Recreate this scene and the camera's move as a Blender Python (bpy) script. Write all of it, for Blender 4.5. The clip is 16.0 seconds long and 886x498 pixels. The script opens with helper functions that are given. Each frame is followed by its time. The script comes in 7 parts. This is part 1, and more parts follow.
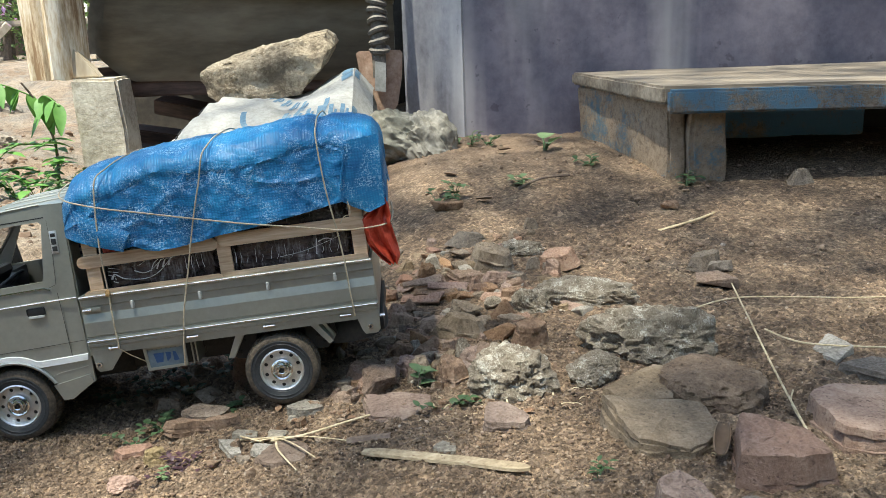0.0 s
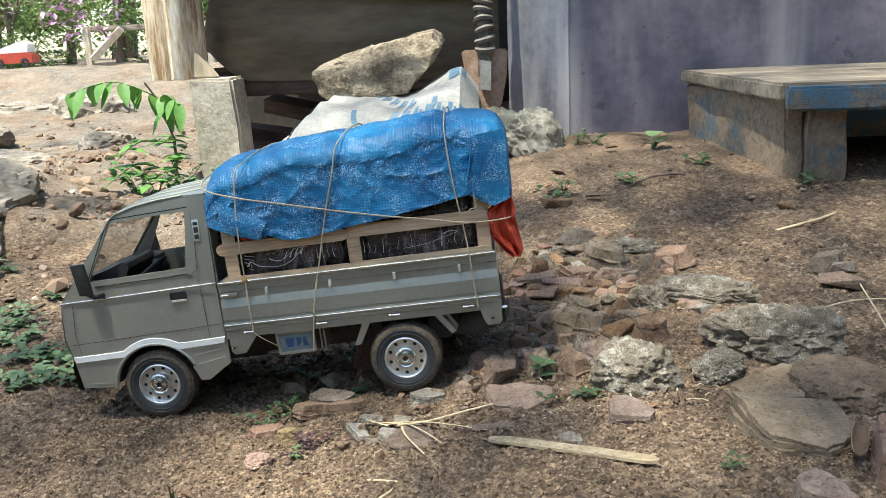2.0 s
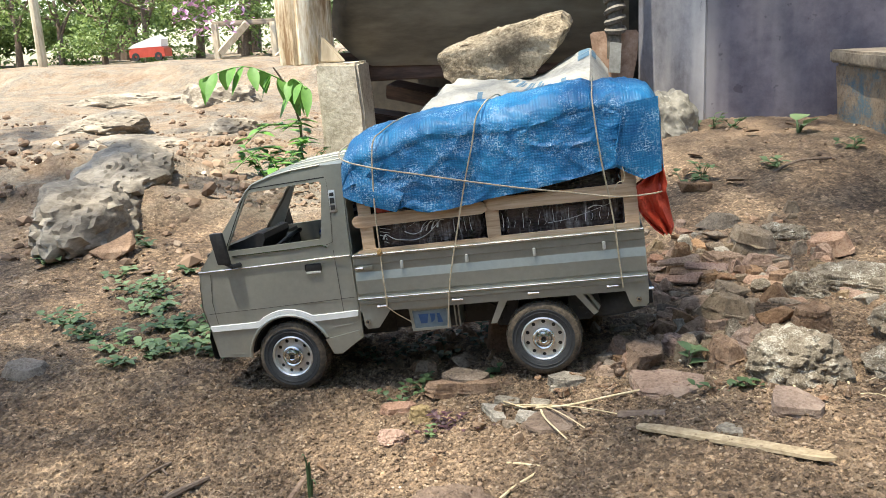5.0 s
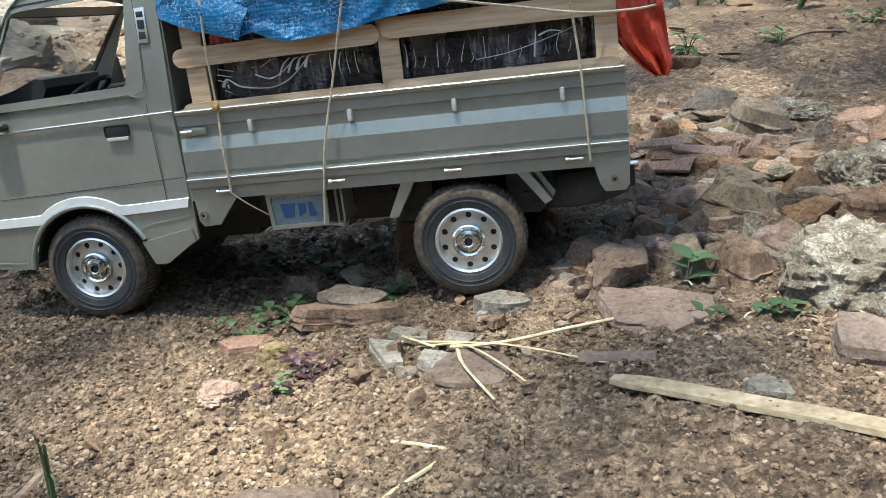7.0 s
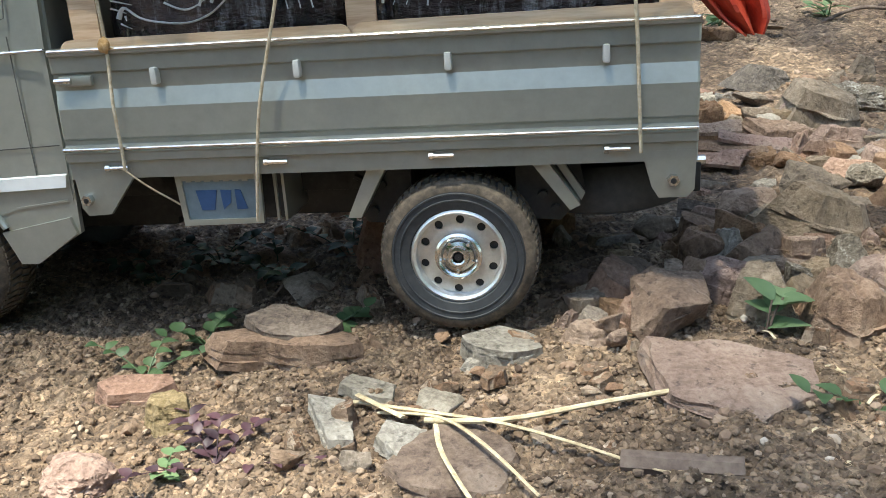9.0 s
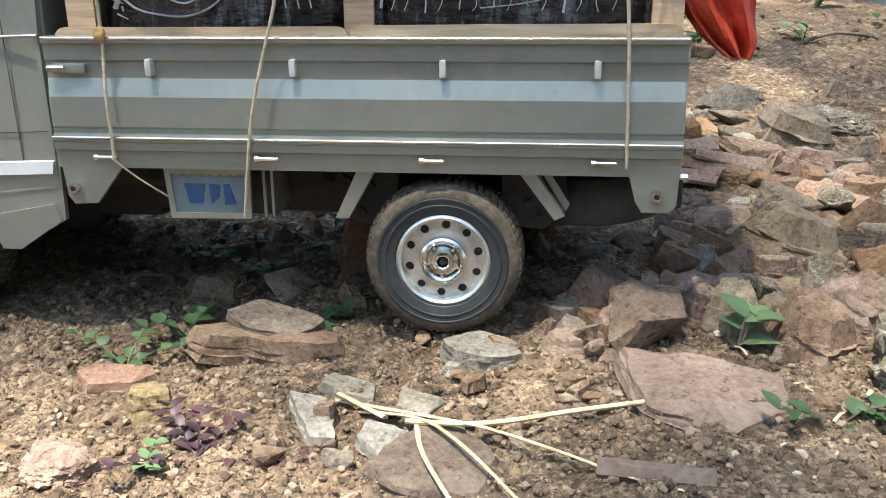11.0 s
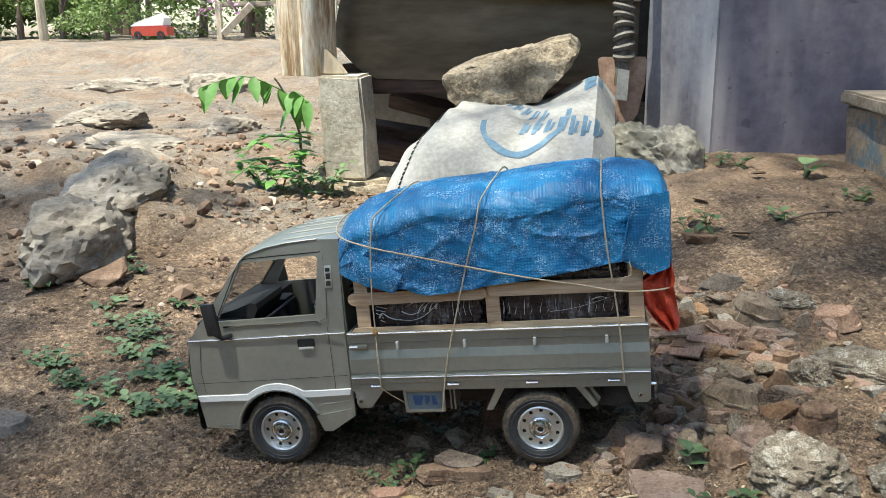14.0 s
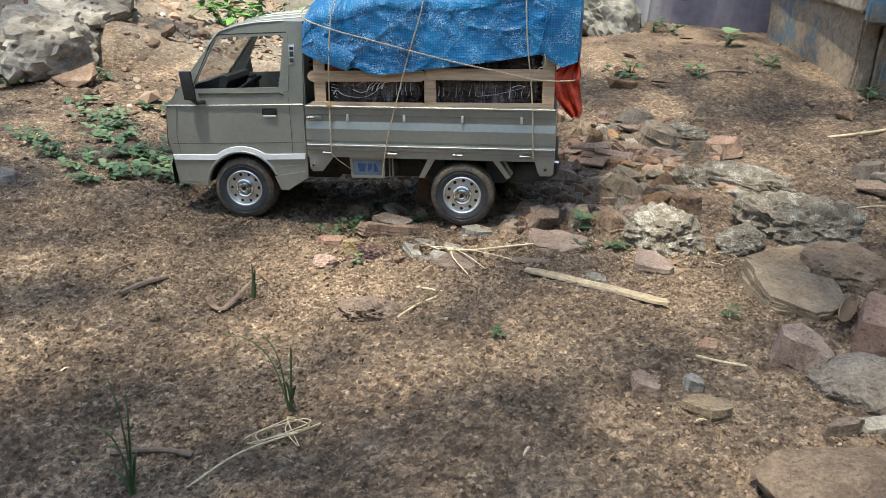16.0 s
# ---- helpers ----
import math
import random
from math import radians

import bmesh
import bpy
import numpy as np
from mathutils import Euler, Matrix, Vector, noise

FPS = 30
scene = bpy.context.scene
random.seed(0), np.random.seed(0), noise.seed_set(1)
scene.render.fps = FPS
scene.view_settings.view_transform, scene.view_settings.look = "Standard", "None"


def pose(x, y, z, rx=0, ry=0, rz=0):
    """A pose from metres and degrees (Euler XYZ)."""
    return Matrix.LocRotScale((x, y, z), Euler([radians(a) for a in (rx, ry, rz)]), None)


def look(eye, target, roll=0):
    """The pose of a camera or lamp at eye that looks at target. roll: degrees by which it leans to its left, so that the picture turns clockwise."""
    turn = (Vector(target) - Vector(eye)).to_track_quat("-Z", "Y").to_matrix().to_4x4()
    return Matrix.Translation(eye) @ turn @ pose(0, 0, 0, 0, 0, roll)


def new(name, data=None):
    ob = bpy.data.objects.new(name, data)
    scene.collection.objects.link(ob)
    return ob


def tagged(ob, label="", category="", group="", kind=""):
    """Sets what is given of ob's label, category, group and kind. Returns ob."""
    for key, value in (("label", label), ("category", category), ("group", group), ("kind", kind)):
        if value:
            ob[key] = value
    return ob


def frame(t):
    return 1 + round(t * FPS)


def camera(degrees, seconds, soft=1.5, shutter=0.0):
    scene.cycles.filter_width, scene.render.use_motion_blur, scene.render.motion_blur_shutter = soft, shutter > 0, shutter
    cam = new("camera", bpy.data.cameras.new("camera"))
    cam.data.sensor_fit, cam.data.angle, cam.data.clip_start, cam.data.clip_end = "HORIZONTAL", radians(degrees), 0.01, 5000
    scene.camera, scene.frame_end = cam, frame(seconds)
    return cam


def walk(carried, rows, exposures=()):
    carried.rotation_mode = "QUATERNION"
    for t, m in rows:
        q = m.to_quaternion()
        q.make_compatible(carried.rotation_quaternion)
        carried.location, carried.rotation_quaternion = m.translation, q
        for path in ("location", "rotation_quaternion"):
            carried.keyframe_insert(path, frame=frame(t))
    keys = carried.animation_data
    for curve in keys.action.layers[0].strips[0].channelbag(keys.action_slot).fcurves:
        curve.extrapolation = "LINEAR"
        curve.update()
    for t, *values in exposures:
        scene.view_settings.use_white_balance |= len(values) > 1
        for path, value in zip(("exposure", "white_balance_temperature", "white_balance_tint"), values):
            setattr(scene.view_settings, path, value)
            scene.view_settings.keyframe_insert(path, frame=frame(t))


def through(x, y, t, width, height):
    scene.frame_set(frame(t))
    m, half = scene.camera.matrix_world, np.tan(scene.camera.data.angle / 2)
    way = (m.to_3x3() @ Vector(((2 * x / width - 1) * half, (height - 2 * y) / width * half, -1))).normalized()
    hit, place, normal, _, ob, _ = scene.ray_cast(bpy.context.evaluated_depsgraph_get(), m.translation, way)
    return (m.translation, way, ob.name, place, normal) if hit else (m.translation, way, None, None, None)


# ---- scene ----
cam = camera(55.58, 16.0, 0.5)
PATH = [
    (0, (0.2680, -0.6918, 0.3075), (0.3199, 0.2754, 0.0591), -2.00),
    (0.5, (0.2556, -0.6952, 0.3068), (0.2712, 0.2737, 0.0597), -2.29),
    (1, (0.2502, -0.6974, 0.3074), (0.2463, 0.2719, 0.0619), -2.34),
    (1.5, (0.2426, -0.7033, 0.3066), (0.2104, 0.2657, 0.0615), -2.40),
    (2, (0.2368, -0.7054, 0.3055), (0.1844, 0.2630, 0.0615), -2.55),
    (2.5, (0.2228, -0.7168, 0.3086), (0.1152, 0.2476, 0.0671), -3.08),
    (3, (0.2008, -0.7300, 0.3109), (0.0339, 0.2271, 0.0739), -3.77),
    (3.2, (0.1926, -0.7340, 0.3121), (-0.0021, 0.2183, 0.0771), -3.97),
    (5.3, (0.2081, -0.6493, 0.2656), (0.0344, 0.3033, 0.0156), -2.61),
    (5.5, (0.2028, -0.6219, 0.2505), (0.0384, 0.3278, -0.0161), -1.67),
    (6, (0.2038, -0.5484, 0.2231), (0.0602, 0.3935, -0.0804), -2.04),
    (6.5, (0.2057, -0.4927, 0.2015), (0.0644, 0.4484, -0.1056), -2.40),
    (7, (0.2105, -0.4440, 0.1804), (0.0751, 0.4899, -0.1505), -2.08),
    (7.5, (0.2090, -0.4113, 0.1665), (0.0876, 0.5235, -0.1670), -1.64),
    (8, (0.2115, -0.3841, 0.1548), (0.0964, 0.5482, -0.1883), -0.65),
    (8.5, (0.2042, -0.3562, 0.1469), (0.0904, 0.5725, -0.2061), 0.67),
    (9, (0.1921, -0.3089, 0.1519), (0.0797, 0.6162, -0.2106), 1.21),
    (9.2, (0.1929, -0.2971, 0.1526), (0.0838, 0.6253, -0.2179), 2.15),
    (11.3, (0.1807, -0.3240, 0.1572), (0.1069, 0.6056, -0.2041), 4.75),
    (11.5, (0.1763, -0.3393, 0.1698), (0.0992, 0.5904, -0.1904), 4.60),
    (12, (0.1884, -0.3667, 0.1947), (0.1093, 0.5698, -0.1469), 4.00),
    (12.5, (0.1966, -0.4081, 0.2132), (0.1134, 0.5310, -0.1200), 3.07),
    (13, (0.1898, -0.4674, 0.2367), (0.0744, 0.4710, -0.0891), 1.18),
    (13.5, (0.1805, -0.5291, 0.2776), (0.0035, 0.4036, -0.0367), -1.05),
    (14, (0.2000, -0.6378, 0.3571), (0.0225, 0.3105, 0.0938), -0.90),
    (14.5, (0.2170, -0.7048, 0.3630), (0.0735, 0.2529, 0.1133), 0.26),
    (15, (0.2148, -0.7514, 0.3337), (0.0938, 0.1973, 0.0415), 0.99),
    (15.5, (0.2305, -0.7888, 0.3051), (0.1163, 0.1421, -0.0419), 2.80),
    (16, (0.2386, -0.7994, 0.2995), (0.1322, 0.1189, -0.0819), 4.55),
]
walk(cam, [(t, look(eye, target, roll)) for t, eye, target, roll in PATH],
     [(0, 1.35, 6850, 1), (3, 1.38, 6750, 2), (5.3, 1.5, 7300, 5), (6.0, 1.5, 6650, 2), (6.5, 1.45, 6550, 0), (7.0, 1.62, 6550, 0), (7.6, 1.58, 6600, 0), (9, 1.78, 6800, 1), (12, 1.97, 6900, 3), (13.5, 1.5, 6750, 3), (14.5, 1.1, 6900, 1), (15.2, 1.3, 6850, 2), (16, 1.45, 6850, 3)])

# ---- light ----
SUN_TO = Vector((-0.22, -0.20, 0.955)).normalized()
world = bpy.data.worlds.new("world")
scene.world = world
world.use_nodes = True
sky = world.node_tree.nodes.new("ShaderNodeTexSky")
sky.sky_type, sky.sun_disc = "NISHITA", False
sky.sun_elevation = math.asin(SUN_TO.z)
sky.sun_rotation = math.atan2(SUN_TO.x, SUN_TO.y)
back = world.node_tree.nodes["Background"]
world.node_tree.links.new(sky.outputs[0], back.inputs[0])
back.inputs[1].default_value = 0.15
sun_data = bpy.data.lights.new("sun", "SUN")
sun_data.energy, sun_data.angle, sun_data.color = 4.4, radians(0.55), (1.0, 0.96, 0.90)
sun = new("sun", sun_data)
sun.matrix_world = look(SUN_TO * 20, (0, 0, 0))


# ---- materials ----
def ramp(nt, fac, stops):
    n = nt.nodes.new("ShaderNodeValToRGB")
    while len(n.color_ramp.elements) < len(stops):
        n.color_ramp.elements.new(0.5)
    for e, (p, c) in zip(n.color_ramp.elements, stops):
        e.position, e.color = p, (*c, 1)
    nt.links.new(fac, n.inputs[0])
    return n.outputs[0]


def tex(nt, scale, detail=4.0, rough=0.6, kind="noise", stretch=(1, 1, 1), world_space=False):
    co = nt.nodes.new("ShaderNodeTexCoord")
    mp = nt.nodes.new("ShaderNodeMapping")
    mp.inputs["Scale"].default_value = stretch
    if world_space:
        geo = nt.nodes.new("ShaderNodeNewGeometry")
        nt.links.new(geo.outputs["Position"], mp.inputs[0])
    else:
        nt.links.new(co.outputs["Object"], mp.inputs[0])
    n = nt.nodes.new("ShaderNodeTexVoronoi" if kind == "voronoi" else "ShaderNodeTexNoise")
    n.inputs["Scale"].default_value = scale
    if kind != "voronoi":
        n.inputs["Detail"].default_value, n.inputs["Roughness"].default_value = detail, rough
    nt.links.new(mp.outputs[0], n.inputs["Vector"])
    return n.outputs["Distance" if kind == "voronoi" else "Fac"]


def mixc(nt, fac, a, b, mode="MIX"):
    n = nt.nodes.new("ShaderNodeMix")
    n.data_type, n.blend_type = "RGBA", mode
    for k, v in ((0, fac), (6, a), (7, b)):
        if hasattr(v, "links"):
            nt.links.new(v, n.inputs[k])
        elif k:
            n.inputs[k].default_value = (*v, 1)
        else:
            n.inputs[k].default_value = v
    return n.outputs[2]


def math_node(nt, op, a, b=0.0, clamp=False):
    n = nt.nodes.new("ShaderNodeMath")
    n.operation, n.use_clamp = op, clamp
    for k, v in ((0, a), (1, b)):
        if hasattr(v, "links"):
            nt.links.new(v, n.inputs[k])
        else:
            n.inputs[k].default_value = v
    return n.outputs[0]


def bump(nt, bsdf, height, strength=0.4, dist=0.001):
    b = nt.nodes.new("ShaderNodeBump")
    b.inputs["Strength"].default_value, b.inputs["Distance"].default_value = strength, dist
    nt.links.new(height, b.inputs["Height"])
    nt.links.new(b.outputs[0], bsdf.inputs["Normal"])


def base(name, rough=0.6, metal=0.0, **more):
    m = bpy.data.materials.new(name)
    m.use_nodes = True
    b = m.node_tree.nodes["Principled BSDF"]
    b.inputs["Roughness"].default_value, b.inputs["Metallic"].default_value = rough, metal
    for k, v in more.items():
        b.inputs[k.replace("_", " ")].default_value = v
    return m, m.node_tree, b


def surf(name, dark, mid, light, scale, rough=0.8, fine=8.0, bumpy=0.5, depth=0.001, stretch=(1, 1, 1), vary=0.0, metal=0.0, world_space=False, spread=0.16, **more):
    """Two scales of blotches between three colours, with fine relief; vary: by object."""
    m, nt, b = base(name, rough, metal, **more)
    big = tex(nt, scale, 5, 0.6, stretch=stretch, world_space=world_space)
    small = tex(nt, scale * fine, 4, 0.65, stretch=stretch, world_space=world_space)
    mixed = math_node(nt, "ADD", math_node(nt, "MULTIPLY", big, 0.6), math_node(nt, "MULTIPLY", small, 0.4))
    col = ramp(nt, mixed, [(0.5 - spread, dark), (0.5, mid), (0.5 + spread, light)])
    if vary:
        info = nt.nodes.new("ShaderNodeObjectInfo")
        hsv = nt.nodes.new("ShaderNodeHueSaturation")
        nt.links.new(math_node(nt, "MULTIPLY_ADD", info.outputs["Random"], vary), hsv.inputs["Value"])
        hsv.inputs["Value"].links[0].from_node.inputs[2].default_value = 1 - vary / 2
        nt.links.new(col, hsv.inputs["Color"])
        col = hsv.outputs[0]
    nt.links.new(col, b.inputs["Base Color"])
    bump(nt, b, mixed, bumpy, depth)
    return m


def ground_material():
    m, nt, b = base("soil", 0.95)
    big = tex(nt, 2.6, 4, 0.6, world_space=True)
    mid = tex(nt, 14, 5, 0.65, world_space=True)
    fine = tex(nt, 150, 5, 0.75, world_space=True)
    grit = tex(nt, 330, 1, 0.5, kind="voronoi", world_space=True)
    a = math_node(nt, "ADD", math_node(nt, "MULTIPLY", mid, 0.26), math_node(nt, "MULTIPLY", fine, 0.34))
    a = math_node(nt, "ADD", a, math_node(nt, "MULTIPLY", tex(nt, 4.5, 5, 0.7, world_space=True), 0.16))
    a = math_node(nt, "ADD", a, math_node(nt, "MULTIPLY", tex(nt, 48, 4, 0.7, world_space=True), 0.24))
    soil = ramp(nt, a, [(0.40, (0.072, 0.047, 0.030)), (0.49, (0.198, 0.134, 0.087)), (0.59, (0.38, 0.275, 0.185))])
    sand = ramp(nt, a, [(0.36, (0.16, 0.118, 0.082)), (0.5, (0.32, 0.246, 0.178)), (0.62, (0.48, 0.388, 0.298))])
    red = ramp(nt, a, [(0.38, (0.115, 0.075, 0.047)), (0.5, (0.28, 0.19, 0.125)), (0.62, (0.45, 0.33, 0.228))])
    geo = nt.nodes.new("ShaderNodeNewGeometry")
    sep = nt.nodes.new("ShaderNodeSeparateXYZ")
    nt.links.new(geo.outputs["Position"], sep.inputs[0])
    # pale sandy yard farther back, beyond the dark soil
    far = math_node(nt, "MULTIPLY_ADD", sep.outputs["Y"], 3.0)
    far.node.inputs[2].default_value = -1.75
    wob = math_node(nt, "ADD", far, math_node(nt, "MULTIPLY", math_node(nt, "SUBTRACT", big, 0.5), 2.2), True)
    left = math_node(nt, "MULTIPLY_ADD", sep.outputs["X"], -3.2)
    left.node.inputs[2].default_value = -0.15
    sandy = math_node(nt, "MULTIPLY", wob, math_node(nt, "ADD", left, 0.0, True))
    reddish = math_node(nt, "MULTIPLY", wob, 0.8)
    col = mixc(nt, reddish, soil, red)
    col = mixc(nt, sandy, col, sand)
    # single grains of lighter and darker earth
    near = math_node(nt, "MULTIPLY_ADD", wob, -0.75)
    near.node.inputs[2].default_value = 0.85
    rock = ramp(nt, math_node(nt, "ADD", math_node(nt, "MULTIPLY", tex(nt, 3.6, 6, 0.7, world_space=True), 0.75), math_node(nt, "MULTIPLY", mid, 0.25)), [(0.47, (0, 0, 0)), (0.55, (1, 1, 1))])
    earth = ramp(nt, tex(nt, 1.0, 5, 0.65, stretch=(1.4, 3.4, 1), world_space=True), [(0.47, (0, 0, 0)), (0.60, (1, 1, 1))])
    col = mixc(nt, math_node(nt, "MULTIPLY", math_node(nt, "MULTIPLY", earth, sandy), 0.9), col, red)
    col = mixc(nt, math_node(nt, "MULTIPLY", math_node(nt, "MULTIPLY", rock, sandy), 0.9), col, ramp(nt, a, [(0.40, (0.10, 0.083, 0.066)), (0.5, (0.235, 0.20, 0.162)), (0.60, (0.38, 0.335, 0.275))]))
    for size, amount in ((190, 0.75), (430, 0.65)):
        cell = nt.nodes.new("ShaderNodeTexVoronoi")
        cell.inputs["Scale"].default_value = size
        nt.links.new(geo.outputs["Position"], cell.inputs["Vector"])
        tone = nt.nodes.new("ShaderNodeSeparateColor")
        nt.links.new(cell.outputs["Color"], tone.inputs[0])
        col = mixc(nt, math_node(nt, "MULTIPLY", near, amount), col, ramp(nt, tone.outputs[0], [(0.0, (0.34, 0.32, 0.30)), (0.45, (0.9, 0.9, 0.9)), (0.85, (1.35, 1.33, 1.30)), (1.0, (2.0, 2.0, 1.95))]), "MULTIPLY")
    pale = math_node(nt, "MULTIPLY", ramp(nt, grit, [(0.05, (1, 1, 1)), (0.16, (0, 0, 0))]), ramp(nt, tex(nt, 60, 2, 0.5, world_space=True), [(0.52, (0, 0, 0)), (0.62, (1, 1, 1))]))
    col = mixc(nt, math_node(nt, "MULTIPLY", pale, 0.5), col, (0.55, 0.47, 0.40))
    nt.links.new(col, b.inputs["Base Color"])
    h = math_node(nt, "ADD", math_node(nt, "MULTIPLY", fine, 1.0), math_node(nt, "MULTIPLY", grit, -0.5))
    crags = math_node(nt, "ADD", math_node(nt, "MULTIPLY", mid, 5.0), math_node(nt, "MULTIPLY", tex(nt, 5.5, 6, 0.7, stretch=(1, 2.2, 1), world_space=True), 9.0))
    h = math_node(nt, "ADD", h, math_node(nt, "MULTIPLY", crags, sandy))
    bump(nt, b, h, 1.0, 0.008)
    return m


def tarp_material():
    """Woven polythene sheet: crossing flat threads, short pale flecks along the weave."""
    m, nt, b = base("tarp_blue", 0.46, Specular_IOR_Level=0.45)
    big = tex(nt, 26, 5, 0.65)
    co = nt.nodes.new("ShaderNodeTexCoord")
    sep = nt.nodes.new("ShaderNodeSeparateXYZ")
    nt.links.new(co.outputs["Object"], sep.inputs[0])
    wob = math_node(nt, "MULTIPLY", tex(nt, 22, 2, 0.5), 0.005)
    across = math_node(nt, "ADD", math_node(nt, "SUBTRACT", sep.outputs["Z"], sep.outputs["Y"]), wob)
    along = math_node(nt, "ADD", sep.outputs["X"], wob)
    def threads(v, pitch):
        return math_node(nt, "ABSOLUTE", math_node(nt, "SINE", math_node(nt, "MULTIPLY", v, math.pi / pitch)))
    warp, weft = threads(along, 0.0025), threads(across, 0.0022)
    weave = math_node(nt, "MULTIPLY", warp, weft)
    dash_a = ramp(nt, tex(nt, 1, 2, 0.5, stretch=(1300, 430, 430)), [(0.57, (0, 0, 0)), (0.62, (1, 1, 1))])
    dash_b = ramp(nt, tex(nt, 1, 2, 0.5, stretch=(430, 430, 1300)), [(0.56, (0, 0, 0)), (0.61, (1, 1, 1))])
    where = ramp(nt, tex(nt, 42, 4, 0.7), [(0.44, (0, 0, 0)), (0.64, (1, 1, 1))])
    col = ramp(nt, big, [(0.34, (0.005, 0.105, 0.255)), (0.5, (0.010, 0.195, 0.42)), (0.66, (0.022, 0.29, 0.55))])
    col = mixc(nt, math_node(nt, "MULTIPLY", math_node(nt, "SUBTRACT", 1.0, weave), 0.36), col, (0.004, 0.085, 0.26))
    col = mixc(nt, math_node(nt, "MULTIPLY", math_node(nt, "MAXIMUM", dash_a, dash_b), math_node(nt, "MULTIPLY", where, 0.85)), col, (0.38, 0.58, 0.76))
    nt.links.new(col, b.inputs["Base Color"])
    bump(nt, b, math_node(nt, "ADD", math_node(nt, "MULTIPLY", weave, 0.2), math_node(nt, "MULTIPLY", big, 1.0)), 0.6, 0.0020)
    return m


def stripe_material():
    m, nt, b = base("striped_cloth", 0.9)
    w = nt.nodes.new("ShaderNodeTexWave")
    w.bands_direction = "Z"
    w.inputs["Scale"].default_value = 55
    co = nt.nodes.new("ShaderNodeTexCoord")
    nt.links.new(co.outputs["Object"], w.inputs["Vector"])
    nt.links.new(ramp(nt, w.outputs["Fac"], [(0.3, (0.05, 0.07, 0.16)), (0.7, (0.55, 0.6, 0.66))]), b.inputs["Base Color"])
    return m


def wrap_material():
    """Dark goods under crinkled clear film, whose reflections are pale streaks in the colour."""
    m, nt, b = base("film_wrapped", 0.12, Coat_Weight=1.0, Coat_Roughness=0.08)
    crease = tex(nt, 46, 5, 0.62, stretch=(1, 1, 2.4))
    goods = ramp(nt, tex(nt, 60, 3), [(0.3, (0.022, 0.015, 0.016)), (0.7, (0.085, 0.060, 0.058))])
    # pale streaks mixed into the colour as the film's sheen
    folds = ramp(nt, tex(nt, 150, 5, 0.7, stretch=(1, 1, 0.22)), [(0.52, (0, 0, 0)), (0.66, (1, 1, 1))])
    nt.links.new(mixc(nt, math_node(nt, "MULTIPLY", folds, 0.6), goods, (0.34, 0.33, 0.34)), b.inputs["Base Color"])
    bump(nt, b, crease, 1.0, 0.02)
    return m


def wood_material(name, dark, mid, light, along=(6, 60, 60), rough=0.7, scale=1.0, vary=0.15):
    return surf(name, dark, mid, light, scale, rough, 4, 0.35, 0.0008, stretch=along, vary=vary)


def glass_material():
    m, nt, b = base("clear_plastic", 0.08)
    tr = nt.nodes.new("ShaderNodeBsdfTransparent")
    gl = nt.nodes.new("ShaderNodeBsdfGlossy")
    gl.inputs["Roughness"].default_value = 0.06
    mx = nt.nodes.new("ShaderNodeMixShader")
    fr = nt.nodes.new("ShaderNodeFresnel")
    fr.inputs[0].default_value = 1.45
    nt.links.new(math_node(nt, "MULTIPLY_ADD", fr.outputs[0], 0.5), mx.inputs[0])
    mx.inputs[0].links[0].from_node.inputs[2].default_value = 0.03
    nt.links.new(tr.outputs[0], mx.inputs[1])
    nt.links.new(gl.outputs[0], mx.inputs[2])
    nt.links.new(mx.outputs[0], nt.nodes["Material Output"].inputs[0])
    return m


def leaf_material(name, dark, light, scale=60.0, through=0.25):
    m, nt, b = base(name, 0.5)
    geo = nt.nodes.new("ShaderNodeNewGeometry")
    f = math_node(nt, "ADD", math_node(nt, "MULTIPLY", tex(nt, scale, 3), 0.6), math_node(nt, "MULTIPLY", geo.outputs["Random Per Island"], 0.4))
    col = ramp(nt, f, [(0.3, dark), (0.7, light)])
    nt.links.new(col, b.inputs["Base Color"])
    tl = nt.nodes.new("ShaderNodeBsdfTranslucent")
    nt.links.new(col, tl.inputs[0])
    mx = nt.nodes.new("ShaderNodeMixShader")
    mx.inputs[0].default_value = through
    nt.links.new(b.outputs[0], mx.inputs[1])
    nt.links.new(tl.outputs[0], mx.inputs[2])
    nt.links.new(mx.outputs[0], nt.nodes["Material Output"].inputs[0])
    return m


def lichen_material(name, dark, mid, light, spot, size=26, start=0.51):
    """Weathered limestone: pale crust in patches over darker stone."""
    m, nt, b = base(name, 0.92)
    a = tex(nt, 80, 9, 0.8)
    c = tex(nt, 620, 4, 0.75)
    mixed = math_node(nt, "ADD", math_node(nt, "MULTIPLY", a, 0.6), math_node(nt, "MULTIPLY", c, 0.4))
    col = ramp(nt, mixed, [(0.40, dark), (0.49, mid), (0.59, light)])
    col = mixc(nt, ramp(nt, math_node(nt, "ADD", math_node(nt, "MULTIPLY", tex(nt, size, 7, 0.75), 0.65), math_node(nt, "MULTIPLY", c, 0.35)), [(start, (0, 0, 0)), (start + 0.04, (1, 1, 1))]), col, spot)
    nt.links.new(col, b.inputs["Base Color"])
    bump(nt, b, mixed, 1.0, 0.006)
    return m


